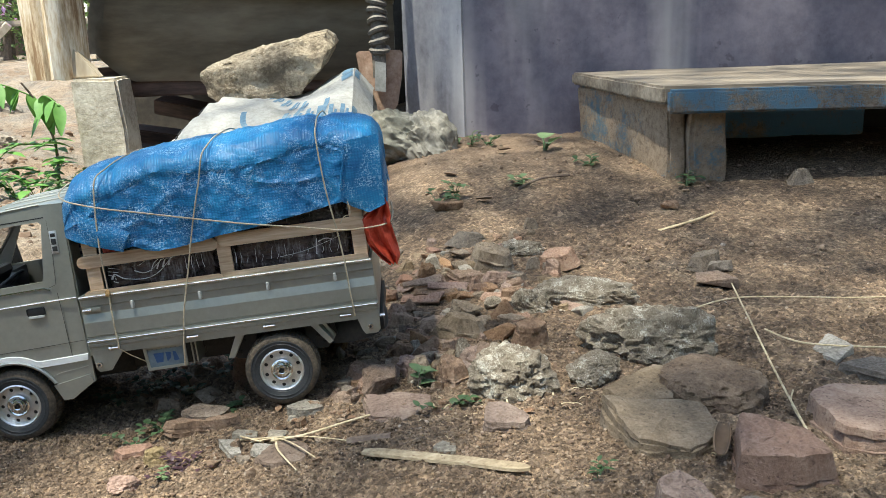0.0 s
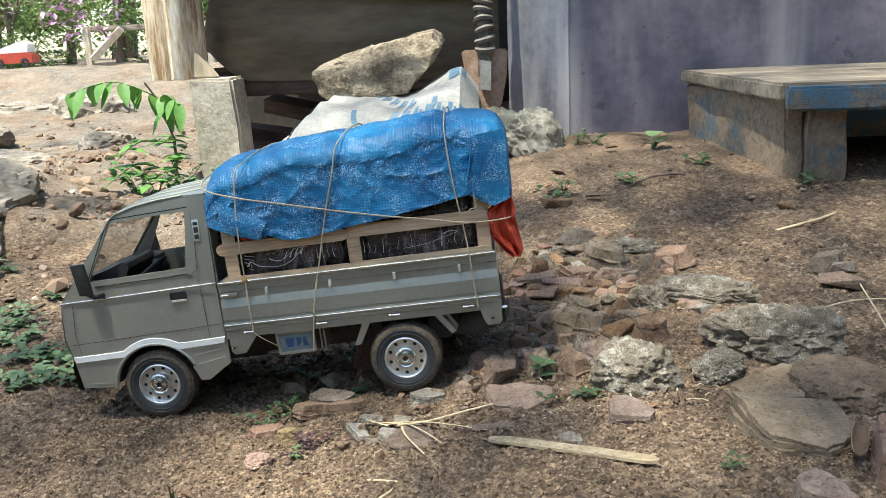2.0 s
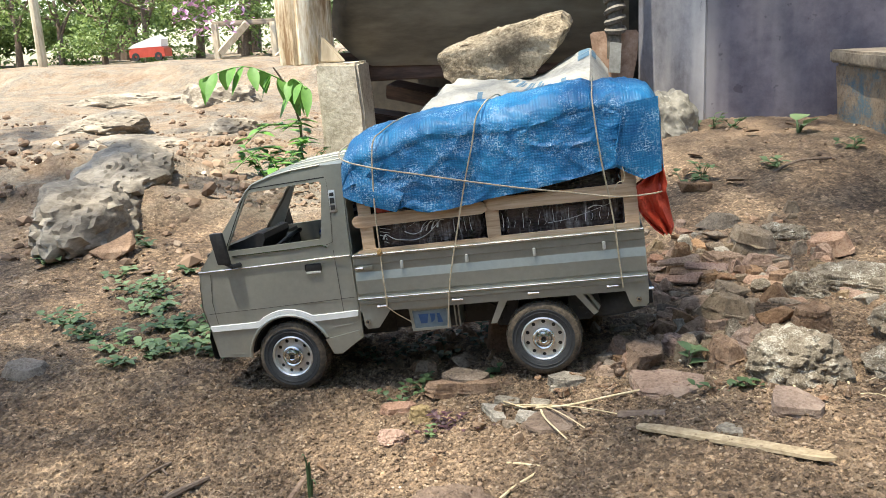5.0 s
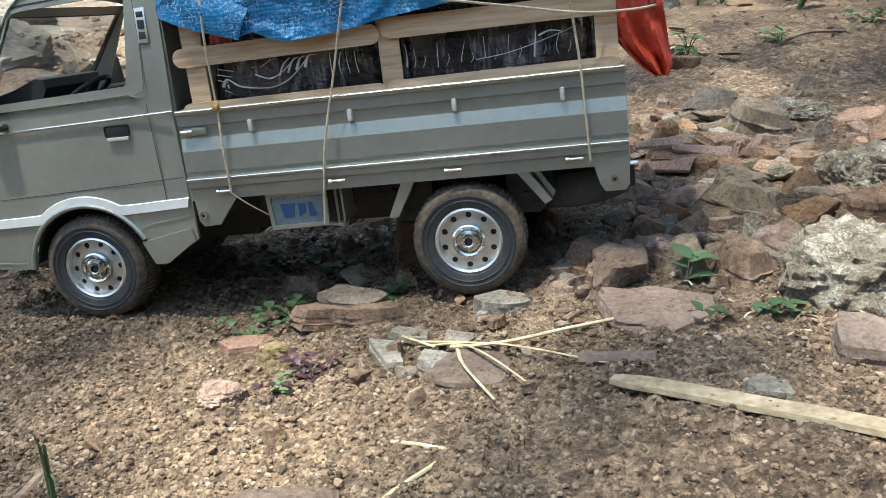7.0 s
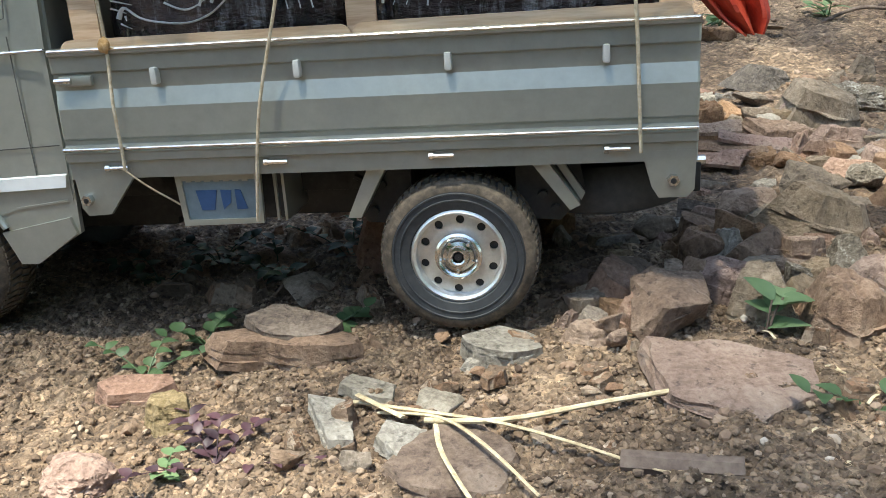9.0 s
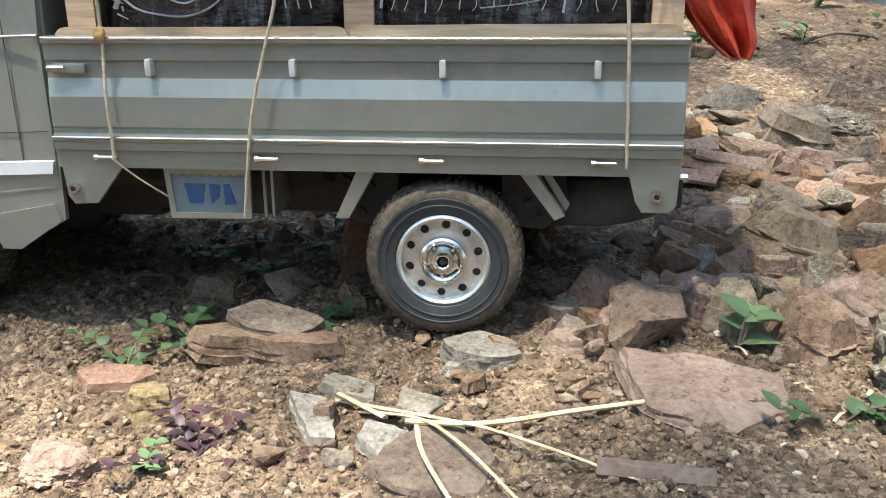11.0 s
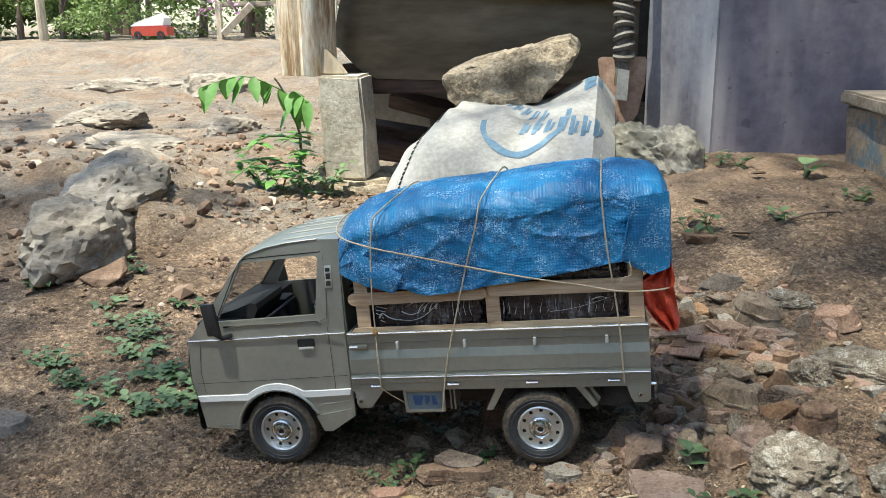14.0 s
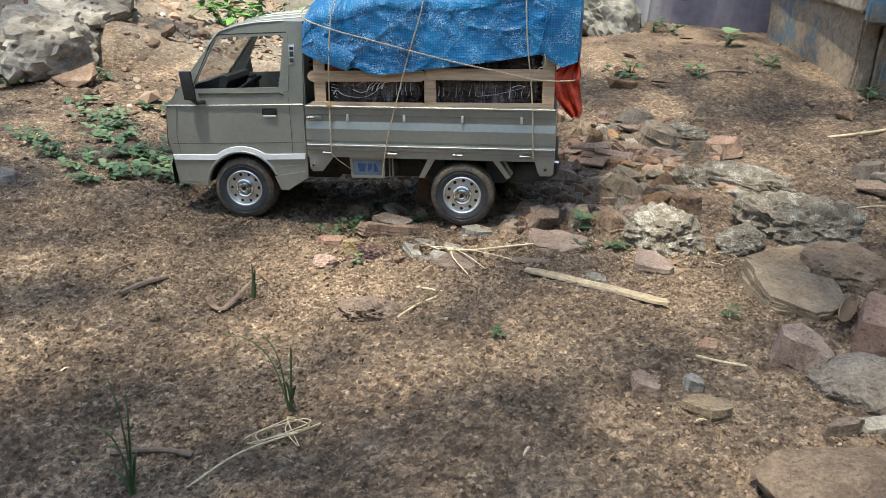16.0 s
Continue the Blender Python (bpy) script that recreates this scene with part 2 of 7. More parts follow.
def stone_material(name, dark, mid, light, vary=0.3, island=False):
    """Broken stone: mottled at three scales, dark pits, pale dusty flecks, faint layers."""
    m, nt, b = base(name, 0.93)
    co = tex(nt, 55, 8, 0.72)
    fine = tex(nt, 420, 5, 0.75)
    strata = tex(nt, 30, 6, 0.7, stretch=(1, 1, 9))
    mixed = math_node(nt, "ADD", math_node(nt, "ADD", math_node(nt, "MULTIPLY", co, 0.50), math_node(nt, "MULTIPLY", fine, 0.46)), math_node(nt, "MULTIPLY", strata, 0.04))
    col = ramp(nt, mixed, [(0.35, dark), (0.49, mid), (0.63, light)])
    pits = ramp(nt, tex(nt, 260, 3, 0.6), [(0.33, (1, 1, 1)), (0.40, (0, 0, 0))])
    col = mixc(nt, math_node(nt, "MULTIPLY", pits, 0.55), col, tuple(c * 0.35 for c in dark))
    dust = ramp(nt, tex(nt, 24, 6, 0.75), [(0.54, (0, 0, 0)), (0.68, (1, 1, 1))])
    col = mixc(nt, math_node(nt, "MULTIPLY", dust, 0.45), col, tuple(0.5 * c + 0.5 * g for c, g in zip(light, (0.42, 0.36, 0.29))))
    if island:
        geo = nt.nodes.new("ShaderNodeNewGeometry")
        col = mixc(nt, 1.0, col, ramp(nt, geo.outputs["Random Per Island"], [(0.0, (0.55, 0.50, 0.46)), (0.3, (1.0, 0.84, 0.70)), (0.55, (1.1, 0.82, 0.64)), (0.8, (1.0, 0.95, 0.9)), (1.0, (1.8, 1.8, 1.75))]), "MULTIPLY")
    else:
        info = nt.nodes.new("ShaderNodeObjectInfo")
        hsv = nt.nodes.new("ShaderNodeHueSaturation")
        val = math_node(nt, "MULTIPLY_ADD", info.outputs["Random"], vary * 1.6)
        val.node.inputs[2].default_value = 1 - vary * 0.8
        nt.links.new(val, hsv.inputs["Value"])
        sat = math_node(nt, "MULTIPLY_ADD", math_node(nt, "FRACT", math_node(nt, "MULTIPLY", info.outputs["Random"], 7.31)), 0.4)
        sat.node.inputs[2].default_value = 0.78
        nt.links.new(sat, hsv.inputs["Saturation"])
        nt.links.new(col, hsv.inputs["Color"])
        col = hsv.outputs[0]
    nt.links.new(col, b.inputs["Base Color"])
    bump(nt, b, math_node(nt, "SUBTRACT", mixed, math_node(nt, "MULTIPLY", pits, 0.08)), 0.9, 0.005)
    return m


def wall_material(name, dark, mid, light, streak_tone):
    """Old distemper: blotches, pale streaks running down, small chips."""
    m, nt, b = base(name, 0.75)
    big, small = tex(nt, 3.2, 5, 0.6), tex(nt, 40, 5, 0.7)
    mixed = math_node(nt, "ADD", math_node(nt, "MULTIPLY", big, 0.6), math_node(nt, "MULTIPLY", small, 0.4))
    col = ramp(nt, mixed, [(0.38, dark), (0.5, mid), (0.62, light)])
    streak = ramp(nt, tex(nt, 1, 4, 0.6, stretch=(6.5, 6.5, 0.9)), [(0.53, (0, 0, 0)), (0.68, (1, 1, 1))])
    col = mixc(nt, math_node(nt, "MULTIPLY", streak, 0.8), col, streak_tone)
    chip = ramp(nt, tex(nt, 30, 3, 0.6), [(0.66, (0, 0, 0)), (0.70, (1, 1, 1))])
    col = mixc(nt, math_node(nt, "MULTIPLY", chip, 0.5), col, tuple(c * 0.6 for c in dark))
    nt.links.new(col, b.inputs["Base Color"])
    bump(nt, b, mixed, 0.5, 0.004)
    return m


SOIL = ground_material()
STONES = {
    "brown": stone_material("stone_brown", (0.105, 0.063, 0.039), (0.24, 0.150, 0.096), (0.375, 0.256, 0.170), 0.3),
    "tan": stone_material("stone_tan", (0.115, 0.083, 0.055), (0.25, 0.187, 0.127), (0.39, 0.302, 0.214), 0.25),
    "grey": stone_material("stone_grey", (0.095, 0.074, 0.055), (0.215, 0.169, 0.128), (0.370, 0.299, 0.229), 0.3),
    "pink": stone_material("stone_pink", (0.145, 0.088, 0.062), (0.295, 0.190, 0.138), (0.42, 0.298, 0.222), 0.25),
    "red": stone_material("brick_red", (0.140, 0.080, 0.056), (0.275, 0.165, 0.120), (0.39, 0.258, 0.195), 0.2),
    "orange": stone_material("brick_orange", (0.145, 0.088, 0.053), (0.285, 0.182, 0.115), (0.41, 0.280, 0.188), 0.3),
    "pale": stone_material("stone_pale", (0.150, 0.127, 0.100), (0.310, 0.272, 0.218), (0.480, 0.428, 0.355), 0.2),
    "moss": stone_material("stone_mossy", (0.090, 0.071, 0.035), (0.210, 0.160, 0.092), (0.360, 0.280, 0.176), 0.2),
    "dark": stone_material("stone_dark", (0.070, 0.050, 0.037), (0.160, 0.114, 0.082), (0.280, 0.214, 0.157), 0.2),
    "lime": lichen_material("stone_lime", (0.11, 0.088, 0.064), (0.24, 0.198, 0.148), (0.37, 0.320, 0.25), (0.54, 0.505, 0.43), 75, 0.535),
    "boulder": surf("boulder", (0.15, 0.115, 0.078), (0.31, 0.25, 0.175), (0.47, 0.395, 0.295), 16, 0.92, 9, 1.0, 0.012, spread=0.09),
    "ledge": surf("ledge_rock", (0.12, 0.10, 0.079), (0.24, 0.206, 0.165), (0.38, 0.335, 0.275), 9, 0.93, 7, 0.8, 0.006, stretch=(1, 1, 2.5), spread=0.12),
}
CHIPS = stone_material("stone_chips", (0.10, 0.074, 0.055), (0.23, 0.175, 0.13), (0.38, 0.30, 0.235), island=True)
SILVER = surf("paint_champagne", (0.345, 0.350, 0.310), (0.395, 0.40, 0.355), (0.445, 0.45, 0.40), 14, 0.33, 12, 0.03, 0.0003, metal=0.6)
SILVER_BED = surf("paint_silver_bed", (0.325, 0.330, 0.290), (0.375, 0.38, 0.336), (0.425, 0.43, 0.382), 14, 0.36, 12, 0.04, 0.0003, metal=0.6)
WHITE_STRIPE = surf("white_stripe", (0.74, 0.74, 0.72), (0.82, 0.82, 0.80), (0.86, 0.86, 0.84), 30, 0.4, 8, 0.05)
BRIGHT = surf("bright_zinc", (0.46, 0.46, 0.43), (0.54, 0.54, 0.51), (0.62, 0.62, 0.59), 60, 0.32, 6, 0.05)
CHROME = surf("chrome", (0.55, 0.55, 0.54), (0.70, 0.70, 0.69), (0.80, 0.80, 0.79), 60, 0.22, 6, 0.05, 0.0003, metal=1.0)
BLACK = surf("black_plastic", (0.010, 0.010, 0.011), (0.018, 0.018, 0.019), (0.032, 0.031, 0.03), 50, 0.5, 8, 0.2, 0.0005)
GRIME = surf("chassis_grey", (0.010, 0.010, 0.010), (0.020, 0.020, 0.020), (0.04, 0.038, 0.035), 40, 0.6, 8, 0.2, 0.0005)
RUBBER = surf("tyre_rubber", (0.022, 0.024, 0.027), (0.037, 0.040, 0.044), (0.06, 0.061, 0.062), 60, 0.62, 5, 0.15, 0.0005)
TREAD = surf("tyre_tread_dusty", (0.045, 0.036, 0.027), (0.10, 0.078, 0.057), (0.18, 0.14, 0.10), 90, 0.9, 4, 0.3, 0.0006)
RIM = surf("cast_alloy", (0.58, 0.58, 0.57), (0.70, 0.70, 0.69), (0.80, 0.80, 0.79), 120, 0.38, 5, 0.15, 0.0004, metal=0.85)
GAP = surf("panel_gap", (0.05, 0.048, 0.043), (0.085, 0.082, 0.074), (0.12, 0.115, 0.105), 60, 0.7, 5, 0.1)
KNOT = surf("stained_knot", (0.28, 0.15, 0.05), (0.44, 0.26, 0.10), (0.58, 0.42, 0.24), 200, 0.85, 4, 0.5)
GLASS = glass_material()
TARP = tarp_material()
RED_CLOTH = surf("red_sheet", (0.36, 0.03, 0.014), (0.50, 0.055, 0.026), (0.62, 0.10, 0.05), 90, 0.5, 6, 0.5, 0.0015)
ROPE = surf("cotton_string", (0.36, 0.28, 0.18), (0.52, 0.43, 0.30), (0.66, 0.57, 0.43), 300, 0.9, 3, 0.6, 0.0006)
STICKWOOD = wood_material("birch_stick", (0.42, 0.27, 0.16), (0.58, 0.41, 0.265), (0.70, 0.53, 0.37), (12, 220, 160))
OLDSTICK = wood_material("weathered_stick", (0.20, 0.145, 0.085), (0.34, 0.265, 0.17), (0.47, 0.385, 0.265), (60, 60, 160))
WRAP = wrap_material()
PLATE = surf("plate_grey", (0.125, 0.165, 0.19), (0.165, 0.21, 0.235), (0.21, 0.26, 0.285), 60, 0.5, 6, 0.1)
BLUE_MARK = surf("blue_mark", (0.025, 0.07, 0.17), (0.035, 0.09, 0.21), (0.05, 0.11, 0.25), 60, 0.5, 6, 0.05)
SACK = surf("sack_white", (0.25, 0.245, 0.225), (0.345, 0.338, 0.315), (0.43, 0.42, 0.395), 9, 0.75, 14, 0.4, 0.003, spread=0.11)
SACK_BLUE = surf("sack_print", (0.06, 0.13, 0.20), (0.10, 0.185, 0.265), (0.19, 0.28, 0.345), 30, 0.8, 6, 0.3)
CONCRETE = surf("concrete", (0.33, 0.285, 0.22), (0.50, 0.445, 0.36), (0.64, 0.59, 0.50), 14, 0.9, 9, 0.8, 0.004, spread=0.10)
TROUGH = surf("old_plank_face", (0.075, 0.059, 0.039), (0.135, 0.108, 0.072), (0.20, 0.165, 0.115), 5, 0.85, 6, 0.4, 0.002, stretch=(0.4, 1, 1.6))
REDBEAM = wood_material("dark_beam", (0.03, 0.017, 0.012), (0.07, 0.038, 0.026), (0.12, 0.07, 0.05), (6, 40, 40))
PEELED = surf("peeling_post", (0.28, 0.17, 0.09), (0.58, 0.45, 0.30), (0.78, 0.71, 0.60), 9, 0.85, 5, 0.8, 0.004, stretch=(3.5, 3.5, 0.55), spread=0.10)
PURPLE = wall_material("purple_wall", (0.085, 0.075, 0.102), (0.126, 0.115, 0.148), (0.178, 0.162, 0.20), (0.34, 0.32, 0.332))
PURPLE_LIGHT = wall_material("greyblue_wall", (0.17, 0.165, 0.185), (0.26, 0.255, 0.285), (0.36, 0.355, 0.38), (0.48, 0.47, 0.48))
BENCHTOP = wood_material("bench_wood", (0.13, 0.10, 0.075), (0.25, 0.205, 0.155), (0.38, 0.32, 0.25), (1.6, 26, 26))
BENCHBLUE = lichen_material("bench_blue", (0.085, 0.066, 0.05), (0.18, 0.15, 0.12), (0.28, 0.25, 0.21), (0.09, 0.19, 0.28), 9, 0.46)
BENCHSIDE = lichen_material("bench_side", (0.16, 0.112, 0.075), (0.31, 0.225, 0.152), (0.44, 0.335, 0.24), (0.12, 0.19, 0.23), 8, 0.54)
RUST = surf("rusty_iron", (0.20, 0.12, 0.08), (0.36, 0.235, 0.17), (0.50, 0.37, 0.29), 20, 0.75, 6, 0.5, 0.001)
BINDING = surf("rubber_binding", (0.05, 0.044, 0.037), (0.13, 0.115, 0.097), (0.25, 0.22, 0.185), 40, 0.75, 5, 0.5, 0.002)
RAG = surf("dirty_bag", (0.09, 0.083, 0.062), (0.20, 0.188, 0.148), (0.33, 0.315, 0.265), 14, 0.8, 6, 0.5, 0.003)
RAG_PALE = surf("pale_rag", (0.13, 0.118, 0.092), (0.25, 0.23, 0.19), (0.40, 0.38, 0.33), 18, 0.75, 6, 0.5, 0.003)
STRAW = surf("dry_straw", (0.34, 0.26, 0.15), (0.53, 0.43, 0.27), (0.66, 0.57, 0.40), 120, 0.8, 4, 0.3)
BARK = surf("bark", (0.07, 0.05, 0.038), (0.14, 0.10, 0.078), (0.22, 0.17, 0.13), 60, 0.9, 5, 0.6, 0.002)
HUSK = surf("seed_husk", (0.10, 0.062, 0.04), (0.20, 0.13, 0.09), (0.34, 0.25, 0.18), 90, 0.8, 4, 0.4)
# whitish colour for the modelled highlights on the film
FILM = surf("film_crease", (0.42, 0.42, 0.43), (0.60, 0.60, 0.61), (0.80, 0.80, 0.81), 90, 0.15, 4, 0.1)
DRYLEAF = leaf_material("dry_leaf", (0.11, 0.07, 0.042), (0.27, 0.18, 0.115), through=0.1)
LEAF = leaf_material("weed_leaf", (0.042, 0.085, 0.034), (0.115, 0.18, 0.08))
LEAF_PALE = leaf_material("pale_leaf", (0.095, 0.16, 0.072), (0.20, 0.285, 0.14))
LEAF_SAP = leaf_material("sapling_leaf", (0.05, 0.15, 0.03), (0.17, 0.36, 0.08), 30)
LEAF_FAR = leaf_material("tree_leaf", (0.035, 0.085, 0.022), (0.10, 0.20, 0.05), 3)
LEAF_YARD = leaf_material("far_bush_leaf", (0.09, 0.15, 0.045), (0.25, 0.34, 0.12), 3, 0.4)
# weed leaf darkened to carry the truck's shade in its colour
LEAF_SHADED = leaf_material("shaded_leaf", (0.012, 0.03, 0.012), (0.04, 0.08, 0.03))
PURPLE_LEAF = leaf_material("purple_weed", (0.035, 0.018, 0.024), (0.11, 0.052, 0.064))
FLOWER = leaf_material("pink_flower", (0.36, 0.16, 0.34), (0.62, 0.40, 0.60))
STRIPES = stripe_material()
PALEWOOD = wood_material("pale_timber", (0.30, 0.24, 0.17), (0.48, 0.41, 0.31), (0.62, 0.56, 0.45), (8, 8, 2))
CAR_RED = surf("far_red_paint", (0.30, 0.03, 0.02), (0.42, 0.05, 0.03), (0.5, 0.08, 0.05), 4, 0.35, 6, 0.05)
CAR_WHITE = surf("far_white_paint", (0.6, 0.6, 0.6), (0.7, 0.7, 0.7), (0.8, 0.8, 0.8), 4, 0.35, 6, 0.05)
# near-black colour holding the deep shade under house and bench
CAVITY = surf("cavity_shade_dark", (0.02, 0.017, 0.014), (0.045, 0.038, 0.03), (0.08, 0.066, 0.05), 8, 0.9, 5, 0.4, 0.003)


# ---- mesh helpers ----
def mesh_of(name, bm, material, smooth=True, sharp=35):
    me = bpy.data.meshes.new(name)
    bmesh.ops.recalc_face_normals(bm, faces=bm.faces)
    if smooth:
        for f in bm.faces:
            f.smooth = True
        for e in bm.edges:
            if len(e.link_faces) != 2 or e.calc_face_angle(0) > radians(sharp):
                e.smooth = False
    bm.to_mesh(me)
    bm.free()
    for mm in material if isinstance(material, (list, tuple)) else (material,):
        me.materials.append(mm)
    return me


def thing(name, bm, material, label, category, group="", kind="", at=None, smooth=True):
    ob = new(name, mesh_of(name, bm, material, smooth) if bm else None)
    if at is not None:
        ob.matrix_world = at
    return tagged(ob, label, category, group, kind)


def part(name, bm, material, parent, label="", smooth=True):
    ob = new(name, mesh_of(name, bm, material, smooth))
    ob.parent = parent
    return tagged(ob, label)


def box(x0, x1, y0, y1, z0, z1, bev=0.0, seg=2, bm=None):
    own = bm is None
    b = bmesh.new()
    bmesh.ops.create_cube(b, size=1)
    for v in b.verts:
        v.co = Vector(((x0 + x1) / 2 + v.co.x * (x1 - x0), (y0 + y1) / 2 + v.co.y * (y1 - y0), (z0 + z1) / 2 + v.co.z * (z1 - z0)))
    if bev:
        bmesh.ops.bevel(b, geom=b.edges[:], offset=bev, segments=seg, affect="EDGES", profile=0.6)
    if own:
        return b
    return join(bm, b)


def join(bm, b):
    me = bpy.data.meshes.new("tmp")
    b.to_mesh(me)
    b.free()
    bm.from_mesh(me)
    bpy.data.meshes.remove(me)
    return bm


def plate(outer, holes=(), thick=0.002, axis="y", at=0.0, bev=0.0):
    """A flat sheet from outlines in two axes, with holes through it. axis: the one across the sheet."""
    b = bmesh.new()
    edges = []
    for loop in (outer, *holes):
        vs = [b.verts.new((p[0], 0, p[1])) for p in loop]
        edges += [b.edges.new((vs[i], vs[(i + 1) % len(vs)])) for i in range(len(vs))]
    bmesh.ops.triangle_fill(b, use_beauty=True, use_dissolve=False, edges=edges, normal=(0, -1, 0))
    ext = bmesh.ops.extrude_face_region(b, geom=b.faces[:])
    for v in [g for g in ext["geom"] if isinstance(g, bmesh.types.BMVert)]:
        v.co.y += thick
    for v in b.verts:
        v.co.y += at
        if axis == "x":
            v.co = Vector((v.co.y, v.co.x, v.co.z))
        elif axis == "z":
            v.co = Vector((v.co.x, v.co.z, v.co.y))
    return b


def lathe(profile, seg=48, bm=None, close=True):
    """profile of (radius, y), turned round the y axis."""
    b = bm or bmesh.new()
    rings = []
    for r, y in profile:
        rings.append([b.verts.new((r * math.cos(a), y, r * math.sin(a))) for a in (2 * math.pi * k / seg for k in range(seg))])
    n = len(rings)
    for i in range(n if close else n - 1):
        p, q = rings[i], rings[(i + 1) % n]
        for k in range(seg):
            b.faces.new((p[k], p[(k + 1) % seg], q[(k + 1) % seg], q[k]))
    return b


def rod(points, radius, seg=8, bm=None, taper=None, flat=1.0):
    """A tube along points; taper: the radius at the end."""
    b = bm or bmesh.new()
    pts = [Vector(p) for p in points]
    rings = []
    up = Vector((0.13, 0.21, 0.97))
    for i, p in enumerate(pts):
        d = (pts[min(i + 1, len(pts) - 1)] - pts[max(i - 1, 0)]).normalized()
        s = d.cross(up).normalized()
        if s.length < 0.1:
            s = Vector((1, 0, 0))
        u = s.cross(d)
        r = radius if taper is None else radius + (taper - radius) * i / (len(pts) - 1)
        rings.append([b.verts.new(p + s * r * math.cos(a) + u * r * flat * math.sin(a)) for a in (2 * math.pi * k / seg for k in range(seg))])
    for p, q in zip(rings, rings[1:]):
        for k in range(seg):
            b.faces.new((p[k], p[(k + 1) % seg], q[(k + 1) % seg], q[k]))
    b.faces.new(rings[0][::-1])
    b.faces.new(rings[-1])
    return b


def curve_through(points, n=6):
    """Points of a smooth line through the given ones."""
    p = [Vector(q) for q in points]
    out = []
    for i in range(len(p) - 1):
        a, b, c, d = p[max(i - 1, 0)], p[i], p[i + 1], p[min(i + 2, len(p) - 1)]
        for k in range(n):
            t = k / n
            out.append(0.5 * ((2 * b) + (c - a) * t + (2 * a - 5 * b + 4 * c - d) * t * t + (3 * b - a - 3 * c + d) * t ** 3))
    out.append(p[-1])
    return out


def disc(cx, cz, r, n=20, squash=1.0):
    return [(cx + r * math.cos(2 * math.pi * k / n), cz + r * squash * math.sin(2 * math.pi * k / n)) for k in range(n)]


def grid_sheet(rows, bm=None, wrap=False):
    """Faces between rows of points."""
    b = bm or bmesh.new()
    vs = [[b.verts.new(p) for p in r] for r in rows]
    for p, q in zip(vs, vs[1:]):
        for k in range(len(p) - (0 if wrap else 1)):
            j = (k + 1) % len(p)
            b.faces.new((p[k], p[j], q[j], q[k]))
    return b


def step(t):
    t = min(1.0, max(0.0, t))
    return t * t * (3 - 2 * t)


def ground_z(x, y):
    """The lie of the land, without its fine relief."""
    z = -0.028 + 0.05 * step((x + 0.05) / 0.5) + 0.07 * step((y - 0.2) / 0.7) * step(x / 0.35)
    z += 0.05 * step((-0.35 - x) / 0.5) * math.exp(-((y - 0.75 + 0.25 * x) / 0.22) ** 2)
    if x < -0.3 and y > 0.3:
        amt = step((-0.3 - x) / 0.3) * step((y - 0.3) / 0.4)
        ledge = 1 - 2.2 * abs(noise.noise(Vector((x * 1.3 + 7, y * 2.6, 8.0))))
        z += amt * (0.055 * max(0.0, ledge) ** 2 + 0.02 * noise.noise(Vector((x * 4, y * 7, 9.0))) + 0.012 * abs(noise.noise(Vector((x * 9, y * 14, 4.0)))))
    far = y + 0.55 * x + 0.25 * noise.noise(Vector((x * 0.9, y * 0.9, 3.0)))
    z += 0.16 * step((far - 3.2) / 0.35)
    return z


def soil_z(x, y):
    d = math.hypot(x - 0.1, y)
    z = ground_z(x, y)
    z += 0.006 * noise.noise(Vector((x * 9, y * 9, 1.0))) + 0.0030 * noise.noise(Vector((x * 26, y * 26, 2.0)))
    if d < 1.6:
        z += 0.0030 * abs(noise.noise(Vector((x * 60, y * 60, 4.0)))) + 0.0034 * noise.noise(Vector((x * 125, y * 125, 5.0))) + 0.0020 * noise.noise(Vector((x * 230, y * 230, 5.5)))
    else:
        z += 0.02 * noise.noise(Vector((x * 2.2, y * 2.2, 6.0)))
    return z


def hull_stone(w, d, h, seed, rough=0.07, cuts=2, points=13, flat=False):
    """A broken stone: a hull round scattered points, its faces crumbled a little. It stands on z = 0."""
    rnd = random.Random(seed)
    b = bmesh.new()
    for _ in range(points):
        p = Vector((rnd.uniform(-1, 1), rnd.uniform(-1, 1), rnd.uniform(-1, 1)))
        p = p / max(abs(p.x), abs(p.y), abs(p.z)) if rnd.random() < 0.75 else p
        b.verts.new((p.x * w / 2 * rnd.uniform(0.78, 1), p.y * d / 2 * rnd.uniform(0.78, 1), p.z * h / 2 * (1 if flat else rnd.uniform(0.7, 1))))
    res = bmesh.ops.convex_hull(b, input=b.verts[:])
    bmesh.ops.delete(b, geom=[v for v in b.verts if not v.link_faces], context="VERTS")
    bmesh.ops.bevel(b, geom=b.edges[:], offset=min(w, d, h) * 0.045, segments=1, affect="EDGES", clamp_overlap=True)
    bmesh.ops.triangulate(b, faces=b.faces[:])
    for k in range(cuts):
        bmesh.ops.subdivide_edges(b, edges=[e for e in b.edges if e.calc_length() > max(w, d) * 0.16], cuts=1)
        bmesh.ops.triangulate(b, faces=b.faces[:])
    off = Vector((rnd.random(), rnd.random(), rnd.random())) * 50
    size = min(w, d, h)
    for v in b.verts:
        n = noise.noise(v.co / max(w, d) * 3.5 + off) * 1.1 + 0.6 * noise.noise(v.co / max(w, d) * 11 + off)
        v.co += v.co.normalized() * n * size * rough
    low = min(v.co.z for v in b.verts)
    for v in b.verts:
        v.co.z -= low
    return b


